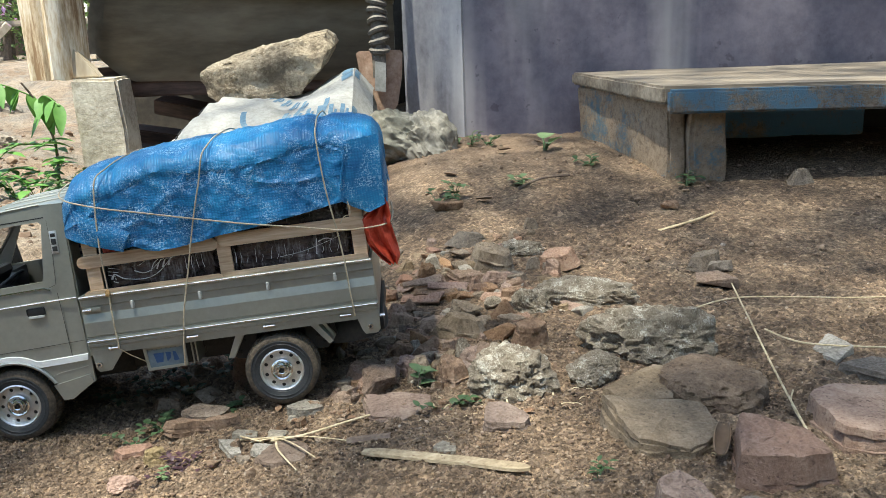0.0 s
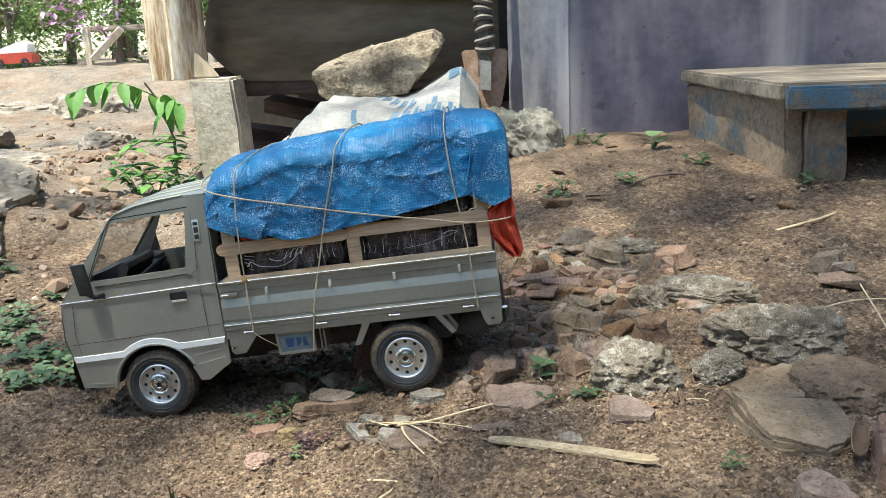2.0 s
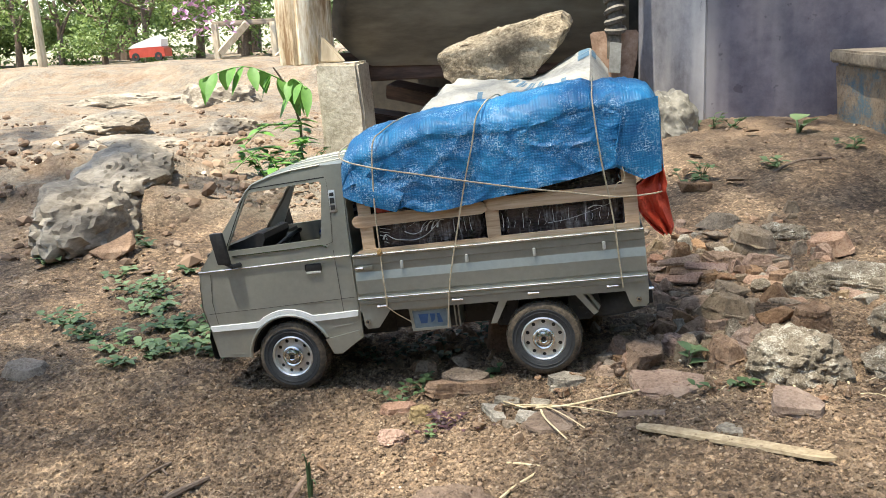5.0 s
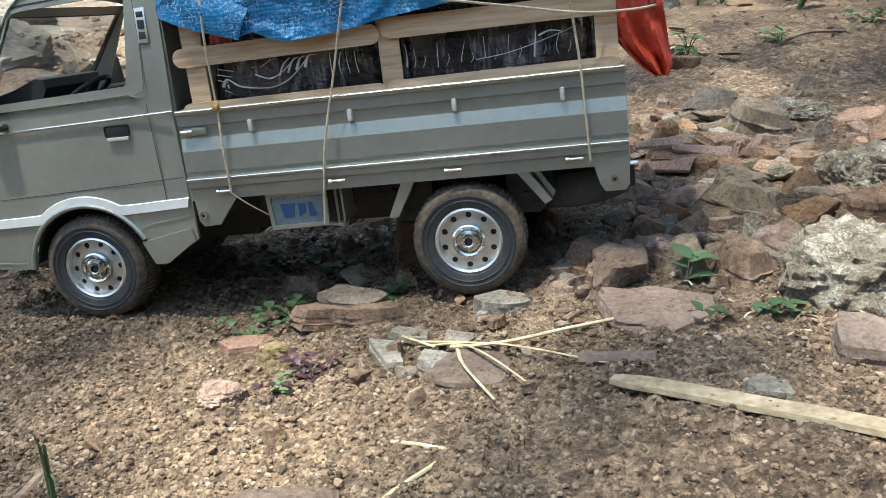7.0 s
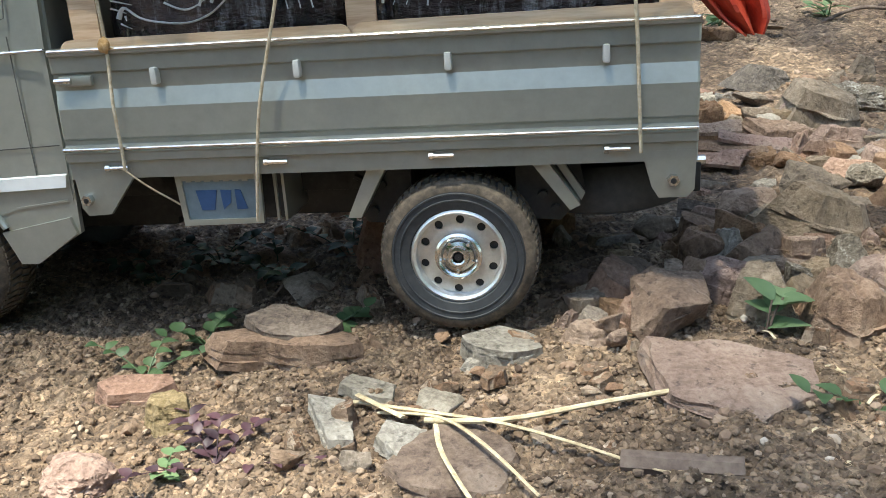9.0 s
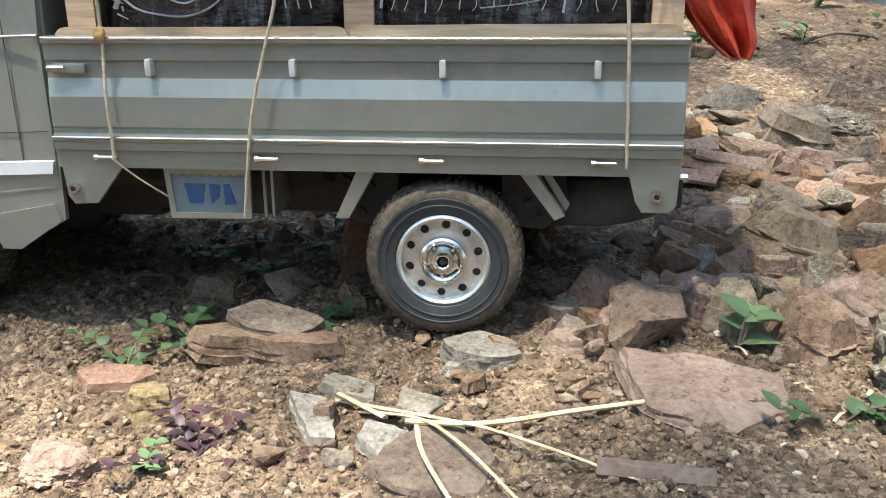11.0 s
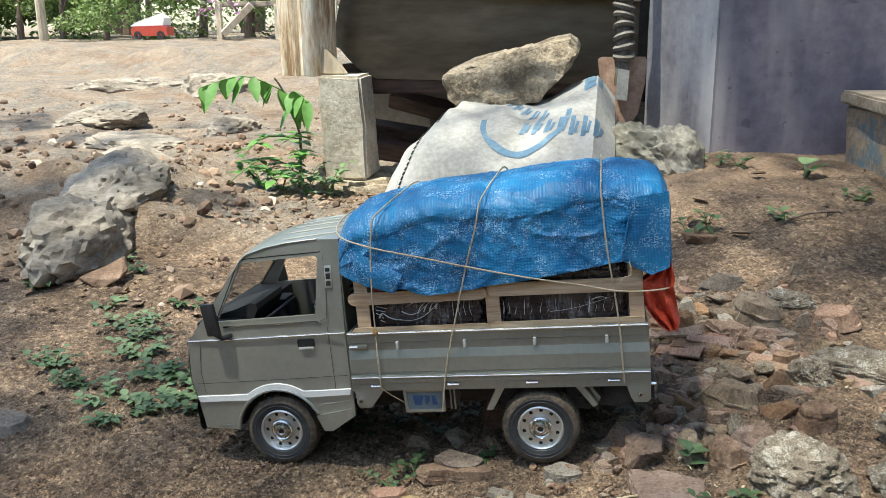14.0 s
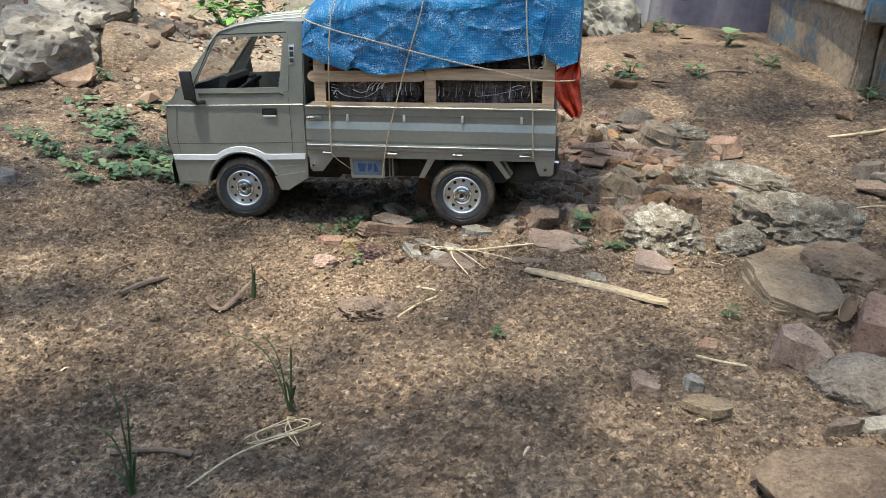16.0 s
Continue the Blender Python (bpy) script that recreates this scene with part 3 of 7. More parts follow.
def lump(w, d, h, seed, rough=0.28, sub=4, sharp=2.5):
    """A weathered boulder, cut by a few rough planes, standing on z = 0 with its foot sunk."""
    b = bmesh.new()
    bmesh.ops.create_icosphere(b, subdivisions=sub, radius=1)
    off = Vector((seed * 3.7, seed * 1.3, seed * 2.1))
    rnd = random.Random(int(seed * 100))
    planes = []
    for _ in range(15):
        p = Vector((rnd.gauss(0, 1), rnd.gauss(0, 1), rnd.gauss(0, 0.8))).normalized()
        planes.append((p, rnd.uniform(0.68, 0.98)))
    for v in b.verts:
        c = v.co.copy()
        r = 1.12
        for p, far in planes:
            k = c.dot(p)
            if k > 0.05:
                r = min(r, far / k)
        n = noise.noise(c * 1.3 + off) * 0.5 - abs(noise.noise(c * sharp + off)) * 0.35 + 0.26 * noise.noise(c * sharp * 2.3 + off) - 0.22 * abs(noise.noise(c * sharp * 4 + off)) + 0.16 * noise.noise(c * sharp * 8 + off) + 0.10 * noise.noise(c * sharp * 17 + off)
        v.co = c * (0.35 + 0.65 * r) * (1 + rough * n)
        v.co = Vector((v.co.x * w / 2, v.co.y * d / 2, v.co.z * h * 0.62 + h * 0.33))
    return b


def blade(b, base_at, way, length, width, bend=0.3, curl=0.0, n=5, fold=0.25):
    """One leaf: a pointed, folded, drooping strip."""
    way = Vector(way).normalized()
    side = way.cross(Vector((0, 0, 1)))
    side = side.normalized() if side.length > 0.05 else Vector((1, 0, 0))
    up = side.cross(way)
    rows = []
    p = Vector(base_at)
    for k in range(n + 1):
        t = k / n
        w = width / 2 * math.sin(math.pi * min(0.97, 0.08 + 0.9 * t ** 0.8)) + width * 0.02
        q = p + way * length * t - Vector((0, 0, 1)) * bend * length * t * t + side * curl * length * t * t
        rows.append([q - side * w + up * fold * w, q, q + side * w + up * fold * w])
    return grid_sheet(rows, b)


# ---- the toy truck: lengths in millimetres, x to its tail, y across, z up, from the front top corner of its bed ----
TRUCK = Matrix.Translation((-0.00436, 0.00523, 0.09977)) @ pose(0, 0, 0, -3) @ pose(0, 0, 0, 0, -5)
WIDE = 148.0


def mm(b):
    for v in b.verts:
        v.co *= 0.001
    return b


def lean_in(b, top=84.0, most=9.0):
    """The cab's sides lean inwards above the belt line."""
    for v in b.verts:
        if v.co.z > 0:
            k = v.co.z / top * most
            v.co.y += k if v.co.y < WIDE / 2 else -k
    return b


def mirrored(b):
    for v in b.verts:
        v.co.y = WIDE - v.co.y
    bmesh.ops.reverse_faces(b, faces=b.faces[:])
    return b


def arc(cx, cz, r, a0, a1, n=12):
    return [(cx + r * math.cos(radians(a0 + (a1 - a0) * k / n)), cz + r * math.sin(radians(a0 + (a1 - a0) * k / n))) for k in range(n + 1)]


def build_truck():
    truck = thing("toy_truck", None, None, "champagne-silver plastic toy pickup truck, loaded, standing on soil and stones", "toy truck", at=TRUCK)
    # cab sides: window hole and wheel arch cut out
    side = [(-147, -1.5), (-149, -36), (-145, -54), (-141.5, -82)] + [(-112, -84)] + arc(-70, -87, 40, 176, 20, 14) + [(-28, -86), (-22, -85), (-1, -73), (-1, 82), (-20, 82.4), (-48, 80.4), (-66, 77.6), (-78, 75), (-86, 71.8), (-91, 67.2)]
    window = [(-117.5, 15.5), (-116, 18.5), (-92.6, 62.8), (-90, 65.0), (-86, 66.0), (-23.4, 68.8), (-20.8, 66.6), (-26.6, 20.4), (-28.6, 18.6)]
    b = plate(side, [window], 2.6)
    near = part("cab_side", mm(lean_in(b)), SILVER, truck)
    part("cab_side", mm(mirrored(lean_in(plate(side, [window], 2.6)))), SILVER, truck)
    # front: curved across
    rows = []
    for x, z in [(-140, -83), (-144, -68), (-146, -54), (-150, -36), (-149, -18), (-147, -1.5)]:
        rows.append([(x - 5 * (1 - abs(s) ** 3), WIDE / 2 + s * (WIDE / 2 - 0.3), z) for s in [k / 12 - 1 for k in range(25)]])
    part("front_panel", mm(grid_sheet(rows)), SILVER, truck)
    # windscreen frame and pane
    def screen(x, z, s, inset=0.0):
        w = WIDE / 2 - max(0, z) / 84 * 9 - inset
        return (x - 5 * (1 - abs(s) ** 3), WIDE / 2 + s * w, z)
    def along(t):
        return -147 + 57 * t, -1.5 + 70.5 * t
    outer = lambda t, s: screen(*along(t), s)
    b = bmesh.new()
    for t0, t1, s0, s1 in ((0, 0.10, -1, 1), (0.93, 1.0, -1, 1), (0.1, 0.93, -1, -0.92), (0.1, 0.93, 0.92, 1)):
        grid_sheet([[outer(t0 + (t1 - t0) * i / 4, s0 + (s1 - s0) * k / 16) for k in range(17)] for i in range(5)], b)
    part("windscreen_frame", mm(b), SILVER, truck)
    b = grid_sheet([[Vector(outer(0.1 + 0.83 * i / 4, -0.92 + 1.84 * k / 16)) + Vector((0.8, 0, -0.6)) for k in range(17)] for i in range(5)])
    pane = part("windscreen", mm(b), GLASS, truck, "clear plastic windscreen")
    pane.visible_shadow = False
    b = bmesh.new()
    for t0, t1, s0, s1 in ((0.095, 0.115, -0.93, 0.93), (0.915, 0.935, -0.93, 0.93), (0.1, 0.93, -0.935, -0.91), (0.1, 0.93, 0.91, 0.935)):
        grid_sheet([[Vector(outer(t0 + (t1 - t0) * i / 2, s0 + (s1 - s0) * k / 16)) + Vector((-0.4, 0, 0.3)) for k in range(17)] for i in range(3)], b)
    part("rubber_seal", mm(b), BLACK, truck, "black windscreen seal")
    for y0, y1 in ((38, 78), (92, 128)):
        b = rod([(-147, y0, 4), (-139, (y0 + y1) / 2, 9), (-137, y1, 14)], 1.0, 6)
        part("wiper", mm(b), BLACK, truck, "black wiper arm")
    # roof: arched, with seven raised ribs
    def roof(x, s):
        t = max(0.0, (x + 90) / 90)
        z = 69.5 + 12.6 * t ** 0.48
        w = WIDE / 2 - 8.8
        return (x, WIDE / 2 + s * w, z + 7.2 * (1 - s * s) * min(1, 0.5 + t * 1.5) + (0.5 if abs(s) < 0.99 else 0))
    rows = [[roof(-90 + 90 * (i / 18) ** 1.5, -1 + k / 10) for k in range(21)] for i in range(19)]
    top = part("roof", mm(grid_sheet(rows)), SILVER, truck)
    for k in range(7):
        s = -0.78 + 0.26 * k
        x0 = -54
        b = rod([Vector(roof(x0 + (50 * i / 8), s)) + Vector((0, 0, 0.1)) for i in range(9)], 1.1, 8)
        part("roof_rib", mm(b), SILVER, top)
    b = rod([(-101, 5.9, 55), (-91, 7.0, 67.8), (-85, 7.5, 72.6), (-66, 8.1, 78), (-48, 8.4, 80.8), (-20, 8.7, 82.8)], 0.8, 6)
    part("gutter", mm(b), SILVER, truck)
    # back wall of the cab with its window
    rear = [(0.5, -60), (WIDE - 0.5, -60), (WIDE - 0.5, 0), (WIDE - 9, 82), (WIDE / 2, 88.5), (9, 82), (0.5, 0)]
    hole = [(28, 24), (120, 24), (118, 66), (30, 66)]
    part("cab_back", mm(plate(rear, [hole], 2.0, axis="x", at=-4)), SILVER, truck)
    # door lines, belt crease, handle, badge
    def strip(points, y, w, h, name, m, parent=near, label=""):
        bb = bmesh.new()
        ps = [Vector((x, 0, z)) for x, z in points]
        rows2 = []
        for i, p in enumerate(ps):
            d = (ps[min(i + 1, len(ps) - 1)] - ps[max(i - 1, 0)]).normalized()
            nrm = Vector((-d.z, 0, d.x))
            a, c = p + nrm * w / 2, p - nrm * w / 2
            rows2.append([(c.x, 0.2, c.z), (c.x, -h, c.z), (a.x, -h, a.z), (a.x, 0.2, a.z)])
        grid_sheet(rows2, bb)
        for v in bb.verts:
            v.co.y += y
        return part(name, mm(lean_in(bb)), m, parent, label)
    # chrome lines stand for the highlights on belt crease and window ledge
    part("belt_crease", mm(lean_in(rod([(-147, -0.2, -1.2), (-100, -0.2, -0.4), (-50, -0.2, 0.8), (-2, -0.2, 2)], 0.75, 8))), CHROME, near, "chrome line for the highlight on the belt crease")
    strip([(-112, 11), (-60, 12), (-27, 13.2), (-22, 11)], 0, 1.0, 0.7, "window_ledge", CHROME)
    strip([(-136, -4), (-139, -30), (-137, -50)], 0, 0.45, 0.05, "door_gap", GAP)
    strip([(-17, 8), (-16.2, -20), (-15.8, -48)], 0, 0.45, 0.05, "door_gap", GAP)
    strip([(-144, -40.6), (-90, -39), (-40, -37.3), (-3, -35.8)], 0, 0.45, 0.05, "door_gap", GAP)
    strip([(-119.5, 14), (-93.6, 65.4), (-90.6, 68), (-85.6, 69.1), (-61, 70.2), (-17.5, 71.9)], 0.1, 0.9, 0.3, "window_seal", BLACK)
    strip([(-23, 13), (-17, 15), (-15.5, 40), (-16, 70)], 0.1, 0.45, 0.1, "door_gap", GAP)
    handle = part("door_handle", mm(box(-45.2, -30.4, -0.25, 1, -9.2, -2.4, 1.6)), BLACK, near, "black recessed door handle")
    part("handle_lip", mm(box(-44.2, -30.8, -1.4, 0.4, -11.2, -9.1, 0.5)), BRIGHT, handle, "bright handle lip")
    badge = part("badge", mm(lean_in(box(-15.5, -9.5, -0.5, 0.5, 41, 60, 0.3))), RIM, near, "small grey and black badge")
    for z, h in ((45, 4), (51, 5), (56.5, 3)):
        part("badge_mark", mm(lean_in(box(-14.5, -10.5, -0.8, 0, z - h / 2, z + h / 2, 0.2))), BLACK, badge)
    # white band: flares over the arch
    band_low = [(-143.2, -57.6), (-112, -57)] + arc(-70, -87, 38.8, 129, 55, 10) + [(-38, -54.8), (-3, -53.4)]
    band_top = [(-144.8, -51.8), (-110, -51.2)] + arc(-70, -87, 45.5, 127, 57, 10) + [(-36, -48.8), (-2, -47.5)]
    bb = bmesh.new()
    grid_sheet([[(p[0], -0.2, p[1]) for p in band_low], [(p[0], -1.5, p[1] + 0.3) for p in band_low], [(p[0], -1.5, p[1] - 0.4) for p in band_top], [(p[0], -0.1, p[1]) for p in band_top]], bb)
    part("white_band", mm(bb), WHITE_STRIPE, near, "white body stripe over the wheel arch")
    bb = rod([(x, -1.2, z) for x, z in arc(-70, -87, 39.8, 175, 25, 18)], 1.5, 8)
    part("arch_lip", mm(bb), SILVER, near)
    strip([(-40, -66), (-28, -62), (-4, -59)], 0, 0.9, 0.4, "sill_crease", SILVER)
    strip([(-134, -79), (-114, -80.5)], 0, 1.0, 0.4, "sill_crease", SILVER)
    bb = plate([(-36, -72), (-4, -66), (-2, -73), (-22, -86), (-30, -86)], (), 2.0, at=-1.6)
    part("sill_flare", mm(bb), SILVER, near)
    # bumper, grille, lamps
    rows = []
    for z, o in ((-84, 1), (-82, 5), (-62, 6), (-56, 4), (-55, 0)):
        rows.append([(-143 - o - 4 * (1 - abs(s) ** 3) + 9 * max(0, abs(s) - 0.8), WIDE / 2 + s * (WIDE / 2 + 1.5), z) for s in [k / 12 - 1 for k in range(25)]])
    bumper = grid_sheet(rows)
    part("front_bumper", mm(bumper), BLACK, truck, "black front bumper")
    rows = [[(-150.8 - 5 * (1 - abs(s) ** 3) + (0.8 if z in (-15, -45) else 0), WIDE / 2 + s * 60, z) for s in [k / 10 - 1 for k in range(21)]] for z in (-45, -44, -16, -15)]
    part("grille", mm(grid_sheet(rows)), BLACK, truck, "black grille")
    for y in (24, WIDE - 24):
        b = bmesh.new()
        lathe([(0.1, -2), (8, -1.5), (11, 0), (11.5, 2), (0.1, 2)], 24, b)
        for v in b.verts:
            v.co = Vector((-152.5 + v.co.y, y + v.co.x, -30 + v.co.z))
        part("headlight", mm(b), CHROME, truck, "round chrome headlight")
    # mirrors
    for y, f in ((-9, 1), (WIDE + 9, -1)):
        b = bmesh.new()
        box(-122, -110, y - 2.5, y + 2.5, 6, 35, 1.8, 2, b)
        for v in b.verts:
            v.co.x -= (v.co.z - 6) * 0.12
        mir = part("wing_mirror", mm(b), BLACK, truck, "black wing mirror")
        part("mirror_arm", mm(rod([(-116, y, 8), (-110, y + 2 * f, 3), (-106, y + 10 * f, 3)], 2.2, 8)), BLACK, mir)
    # cab inside
    dash = part("dashboard", mm(box(-140, -100, 6, WIDE - 6, -4, 15, 3)), BLACK, truck, "black dashboard")
    part("instrument_hood", mm(plate([(-139, 12), (-128, 17), (-104, 23), (-90, 28), (-85, 27), (-84, 22), (-92, 8), (-104, 2), (-138, 2)], (), 62, at=14, bev=1.5)), BLACK, dash)
    part("centre_console", mm(box(-104, -84, 78, 104, -10, 14, 3)), BLACK, dash)
    for y0 in (16, 82):
        seat = part("seat", mm(box(-50, -16, y0, y0 + 50, -20, -6, 4)), GRIME, truck, "dark grey seat")
        part("seat_back", mm(box(-20, -8, y0, y0 + 50, -8, 46, 4)), GRIME, seat)
    b = bmesh.new()
    ring = [Vector((17 * math.cos(a), 17 * math.sin(a), 0)) for a in (2 * math.pi * k / 28 for k in range(29))]
    rod(ring, 1.6, 8, b)
    for a in (90, 210, 330):
        rod([(0, 0, -1), (16 * math.cos(radians(a)), 16 * math.sin(radians(a)), 0)], 1.8, 6, b)
    rod([(0, 0, 0), (0, 0, -26)], 2.5, 8, b)
    for v in b.verts:
        v.co = Matrix.Rotation(radians(-32), 3, "Y") @ v.co + Vector((-74, 38, 15))
    part("steering_wheel", mm(b), BLACK, truck, "black steering wheel")
    part("cab_floor", mm(box(-142, -3, 3, WIDE - 3, -50, -46)), BLACK, truck)
    # wheel housings
    housing = lathe([(39.5, 3), (39.5, 34), (38, 34), (38, 3)], 40)
    bmesh.ops.delete(housing, geom=[v for v in housing.verts if v.co.z < 2], context="VERTS")
    part("wheel_housing", mm(housing), BLACK, truck).matrix_basis = Matrix.Translation((-0.070, 0, -0.087))
    # bed: pressed side walls
    prof = [(0.5, 2), (-2.0, 2), (-2.8, 1.2), (-2.6, -0.4), (-0.9, -1.0), (-0.9, -7.0), (0.5, -7.8), (0.5, -14.2), (-1.5, -21.4), (-1.7, -33.2), (-0.3, -34.2), (-0.3, -36.0), (-3.6, -37.0), (-3.9, -38.6), (-3.0, -39.4), (-3.0, -42.4), (-1.2, -43.2), (-1.2, -50), (2, -50), (2, 2)]
    def wall(flip):
        bb = bmesh.new()
        rows2 = []
        for x in (0, 0.8, 248.6, 249.4):
            rows2.append([(x, (y if x in (0.8, 248.6) else y * 0.7) if not flip else WIDE - (y if x in (0.8, 248.6) else y * 0.7), z) for y, z in prof])
        grid_sheet(rows2, bb, True)
        bb.faces.new(bb.verts[:len(prof)])
        bb.faces.new(bb.verts[-len(prof):])
        return mm(bb)
    tail = part("rim_cap", mm(rod([(1, -2.4, 1.2), (248.5, -2.4, 1.2)], 0.75, 8)), CHROME, truck, "bright chrome line along the top rim")
    def pressed(flip, label=""):
        ob = new("bed_side", mesh_of("bed_side", wall(flip), SILVER_BED, True, 8))
        ob.parent = truck
        return tagged(ob, label)
    bedside = pressed(False, "pressed silver drop side with ribs")
    pressed(True)
    # highlight along the rib's upper edge, modelled as a chrome rod
    part("rib_edge", mm(rod([(0.6, -3.75, -37.4), (248.8, -3.75, -37.4)], 0.7, 8)), CHROME, bedside, "chrome line for the highlight on the lower rib")
    part("bed_side", mm(box(246.5, 249.2, 1, WIDE - 1, -49, 1, 0.8)), SILVER_BED, truck)
    part("bed_side", mm(box(0.3, 2.6, 1, WIDE - 1, -49, 2, 0.8)), SILVER_BED, truck)
    part("bed_floor", mm(box(1, 248, 1, WIDE - 1, -48, -44)), GRIME, truck)
    for x in (43.5, 100.8, 158.6, 216.2):
        part("rope_hook", mm(box(x - 1.3, x + 1.3, -3.6, 0.8, -13.0, -6.4, 0.8)), BRIGHT, bedside, "small bright rope hook")
    for x, z in ((22, -45.6), (88.7, -45.2), (154.5, -45.0), (220.5, -44.8)):
        hg = part("hinge", mm(rod([(x - 4.5, -2.4, z), (x + 4.3, -2.4, z)], 0.95, 8)), CHROME, bedside, "bright hinge pin")
        part("hinge_head", mm(rod([(x - 5.2, -2.4, z), (x - 3.4, -2.4, z)], 1.5, 8)), CHROME, hg)
    lat = part("side_latch", mm(box(3, 17, -2.2, 0, -12.4, -8.4, 0.8)), SILVER_BED, bedside, "silver side latch")
    part("latch_pin", mm(rod([(2, -2.6, -10.2), (9, -2.6, -10.2)], 1.3, 8)), CHROME, lat)
    for pts in ([(1.5, -46), (27, -46), (27, -50), (15, -65), (5, -65.5), (2.5, -62)], [(229, -46), (249, -46), (248.5, -61), (246, -64), (235.5, -64), (233, -60)]):
        sk = part("bed_skirt", mm(plate(pts, (), 2.0, at=-1.4)), SILVER_BED, truck)
        cx, cz = (6.6, -58.4) if pts[0][0] < 100 else (240.5, -57)
        bo = part("bolt", mm(rod([(cx, -4.4, cz), (cx, -0.5, cz)], 2.3, 6)), CHROME, sk, "bright hexagon bolt")
        part("bolt_core", mm(rod([(cx, -4.6, cz), (cx, -4.2, cz)], 1.1, 8)), BLACK, bo)
    for pts, y in (([(124.5, -48), (132, -48), (119.5, -70), (114, -70)], 2), ([(186.5, -48), (193, -48), (206.5, -67), (202.5, -69)], 2), ([(195, -48), (198, -48), (208.5, -64), (207, -67)], 9)):
        part("mudguard_stay", mm(plate(pts, (), 11 if y == 2 else 2.5, at=y)), SILVER_BED, truck, "silver mudguard stay")
    # underside
    for y in (34, WIDE - 42):
        part("chassis_rail", mm(box(-120, 244, y, y + 8, -66, -50, 1)), GRIME, truck, "dark chassis rail")
    for x in (-100, 20, 100, 236):
        part("cross_member", mm(box(x, x + 8, 34, WIDE - 34, -64, -54, 1)), GRIME, truck)
    for x in (-70, 158):
        part("axle", mm(rod([(x, 22, -87), (x, WIDE - 22, -87)], 4, 10)), GRIME, truck)
        part("axle_case", mm(lump(26, 34, 26, 3, 0.1, 3)), GRIME, truck).matrix_basis = Matrix.Translation((x * 0.001, WIDE * 0.0005, -0.099))
        for y in (36, WIDE - 36):
            pts = [(x - 48, y, -60), (x - 25, y, -72), (x, y, -78), (x + 25, y, -72), (x + 48, y, -60)]
            sp = part("leaf_spring", mm(rod(curve_through(pts, 4), 3.2, 8, flat=0.6)), GRIME, truck)
            for dx in (-34, 34):
                part("spring_eye", mm(plate(disc(x + dx, -62, 8, 18), [disc(x + dx, -60, 2, 10)], 3, at=y - 8)), GRIME, sp)
    tank = part("tank", mm(box(43, 86, 12, 40, -72, -50, 1.2)), GRIME, truck)
    rim_out = [(42.5, -50.5), (79, -50.5), (78.4, -71.5), (44, -72)]
    rim_in = [(45.2, -53), (76.5, -53), (76, -69.3), (46.3, -69.6)]
    frame_p = part("plate_frame", mm(plate(rim_out, [rim_in], 2, at=3)), SILVER_BED, truck, "silver frame of a side plate")
    part("side_plate", mm(plate(rim_in, (), 1.2, at=4)), PLATE, frame_p, "blue-grey side plate with three blue marks")
    for k, pts in enumerate(([(50.5, -57.2), (59.5, -57.2), (57.8, -65.6), (52.2, -65.6)], [(61, -57.2), (65.6, -57.6), (65.0, -62.6), (61.6, -65.6)], [(67.2, -57.2), (69.6, -57.4), (72.0, -65.4), (67.4, -65.6)])):
        part("blue_mark", mm(plate(pts, (), 0.5, at=3.6)), BLUE_MARK, frame_p, "blue painted mark")
    for k in range(7):
        part("plate_tooth", mm(box(47 + k * 4, 49.4 + k * 4, 3.2, 4.4, -53.6, -52.2)), SILVER_BED, frame_p)
    for x in (81.5, 85):
        part("tank_strap", mm(box(x, x + 1.2, 10.5, 40, -72.5, -50)), SILVER_BED, tank)
    # spare wheel hanging under the tail
    b = lathe([(28, -11), (31.5, -9.5), (33, -6), (33, 6), (31.5, 9.5), (28, 11), (18, 9), (18, -9)], 56)
    for v in b.verts:
        v.co = Vector((221 + v.co.x, 52 + v.co.z, -66 + v.co.y + 0.06 * v.co.x))
    part("spare_tyre", mm(b), RUBBER, truck, "black spare tyre under the tail")
    # two dark boxes added so the underside reads as deep shade
    part("battery_box", mm(box(18, 128, 46, 108, -80, -51, 2)), BLACK, truck, "black box added to deepen the shade under the bed")
    part("gearbox", mm(box(-44, 18, 52, 100, -86, -51, 4)), GRIME, truck)
    for pts, bolts in (([(181, -49), (206, -49), (209, -66), (199, -77), (187, -76), (181, -66)], ((192, -66), (197, -72))), ([(122, -52), (138, -52), (138, -66), (131, -77), (119, -76), (113, -69)], ((126, -60), (122, -71)))):
        hang = part("spring_hanger", mm(plate(pts, (), 2.4, at=17)), BLACK, truck, "black spring hanger plate")
        for bx, bz in bolts:
            part("hanger_bolt", mm(rod([(bx, 14.5, bz), (bx, 17.5, bz)], 2.0, 8)), GRIME, hang)
    part("rear_bumper", mm(box(248, 252, 6, WIDE - 6, -64, -52, 1)), BLACK, truck)
    part("reflector_bolt", mm(rod([(249, 8, -52), (253.5, 8, -52)], 2, 8)), CHROME, truck)
    # wheels
    def wheel(x, y, flip):
        w = new("wheel")
        w.parent = truck
        w.matrix_basis = Matrix.Translation((x * 0.001, y * 0.001, -0.0868)) @ (Matrix.Rotation(math.pi, 4, "Z") if flip else Matrix.Identity(4))
        tyre = [(19.2, 1.2), (20, 0.2), (23.2, -0.5), (23.4, -0.9), (23.8, -0.9), (24.0, -0.6), (25.8, -0.7), (26.0, -1.1), (26.5, -1.1), (26.7, -0.7), (28.5, -0.4), (30.4, 1.0), (31.6, 3.4), (32.0, 6), (32.2, 12), (32.0, 18), (31.4, 21), (29.5, 23.5), (24, 24), (19.2, 22.5)]
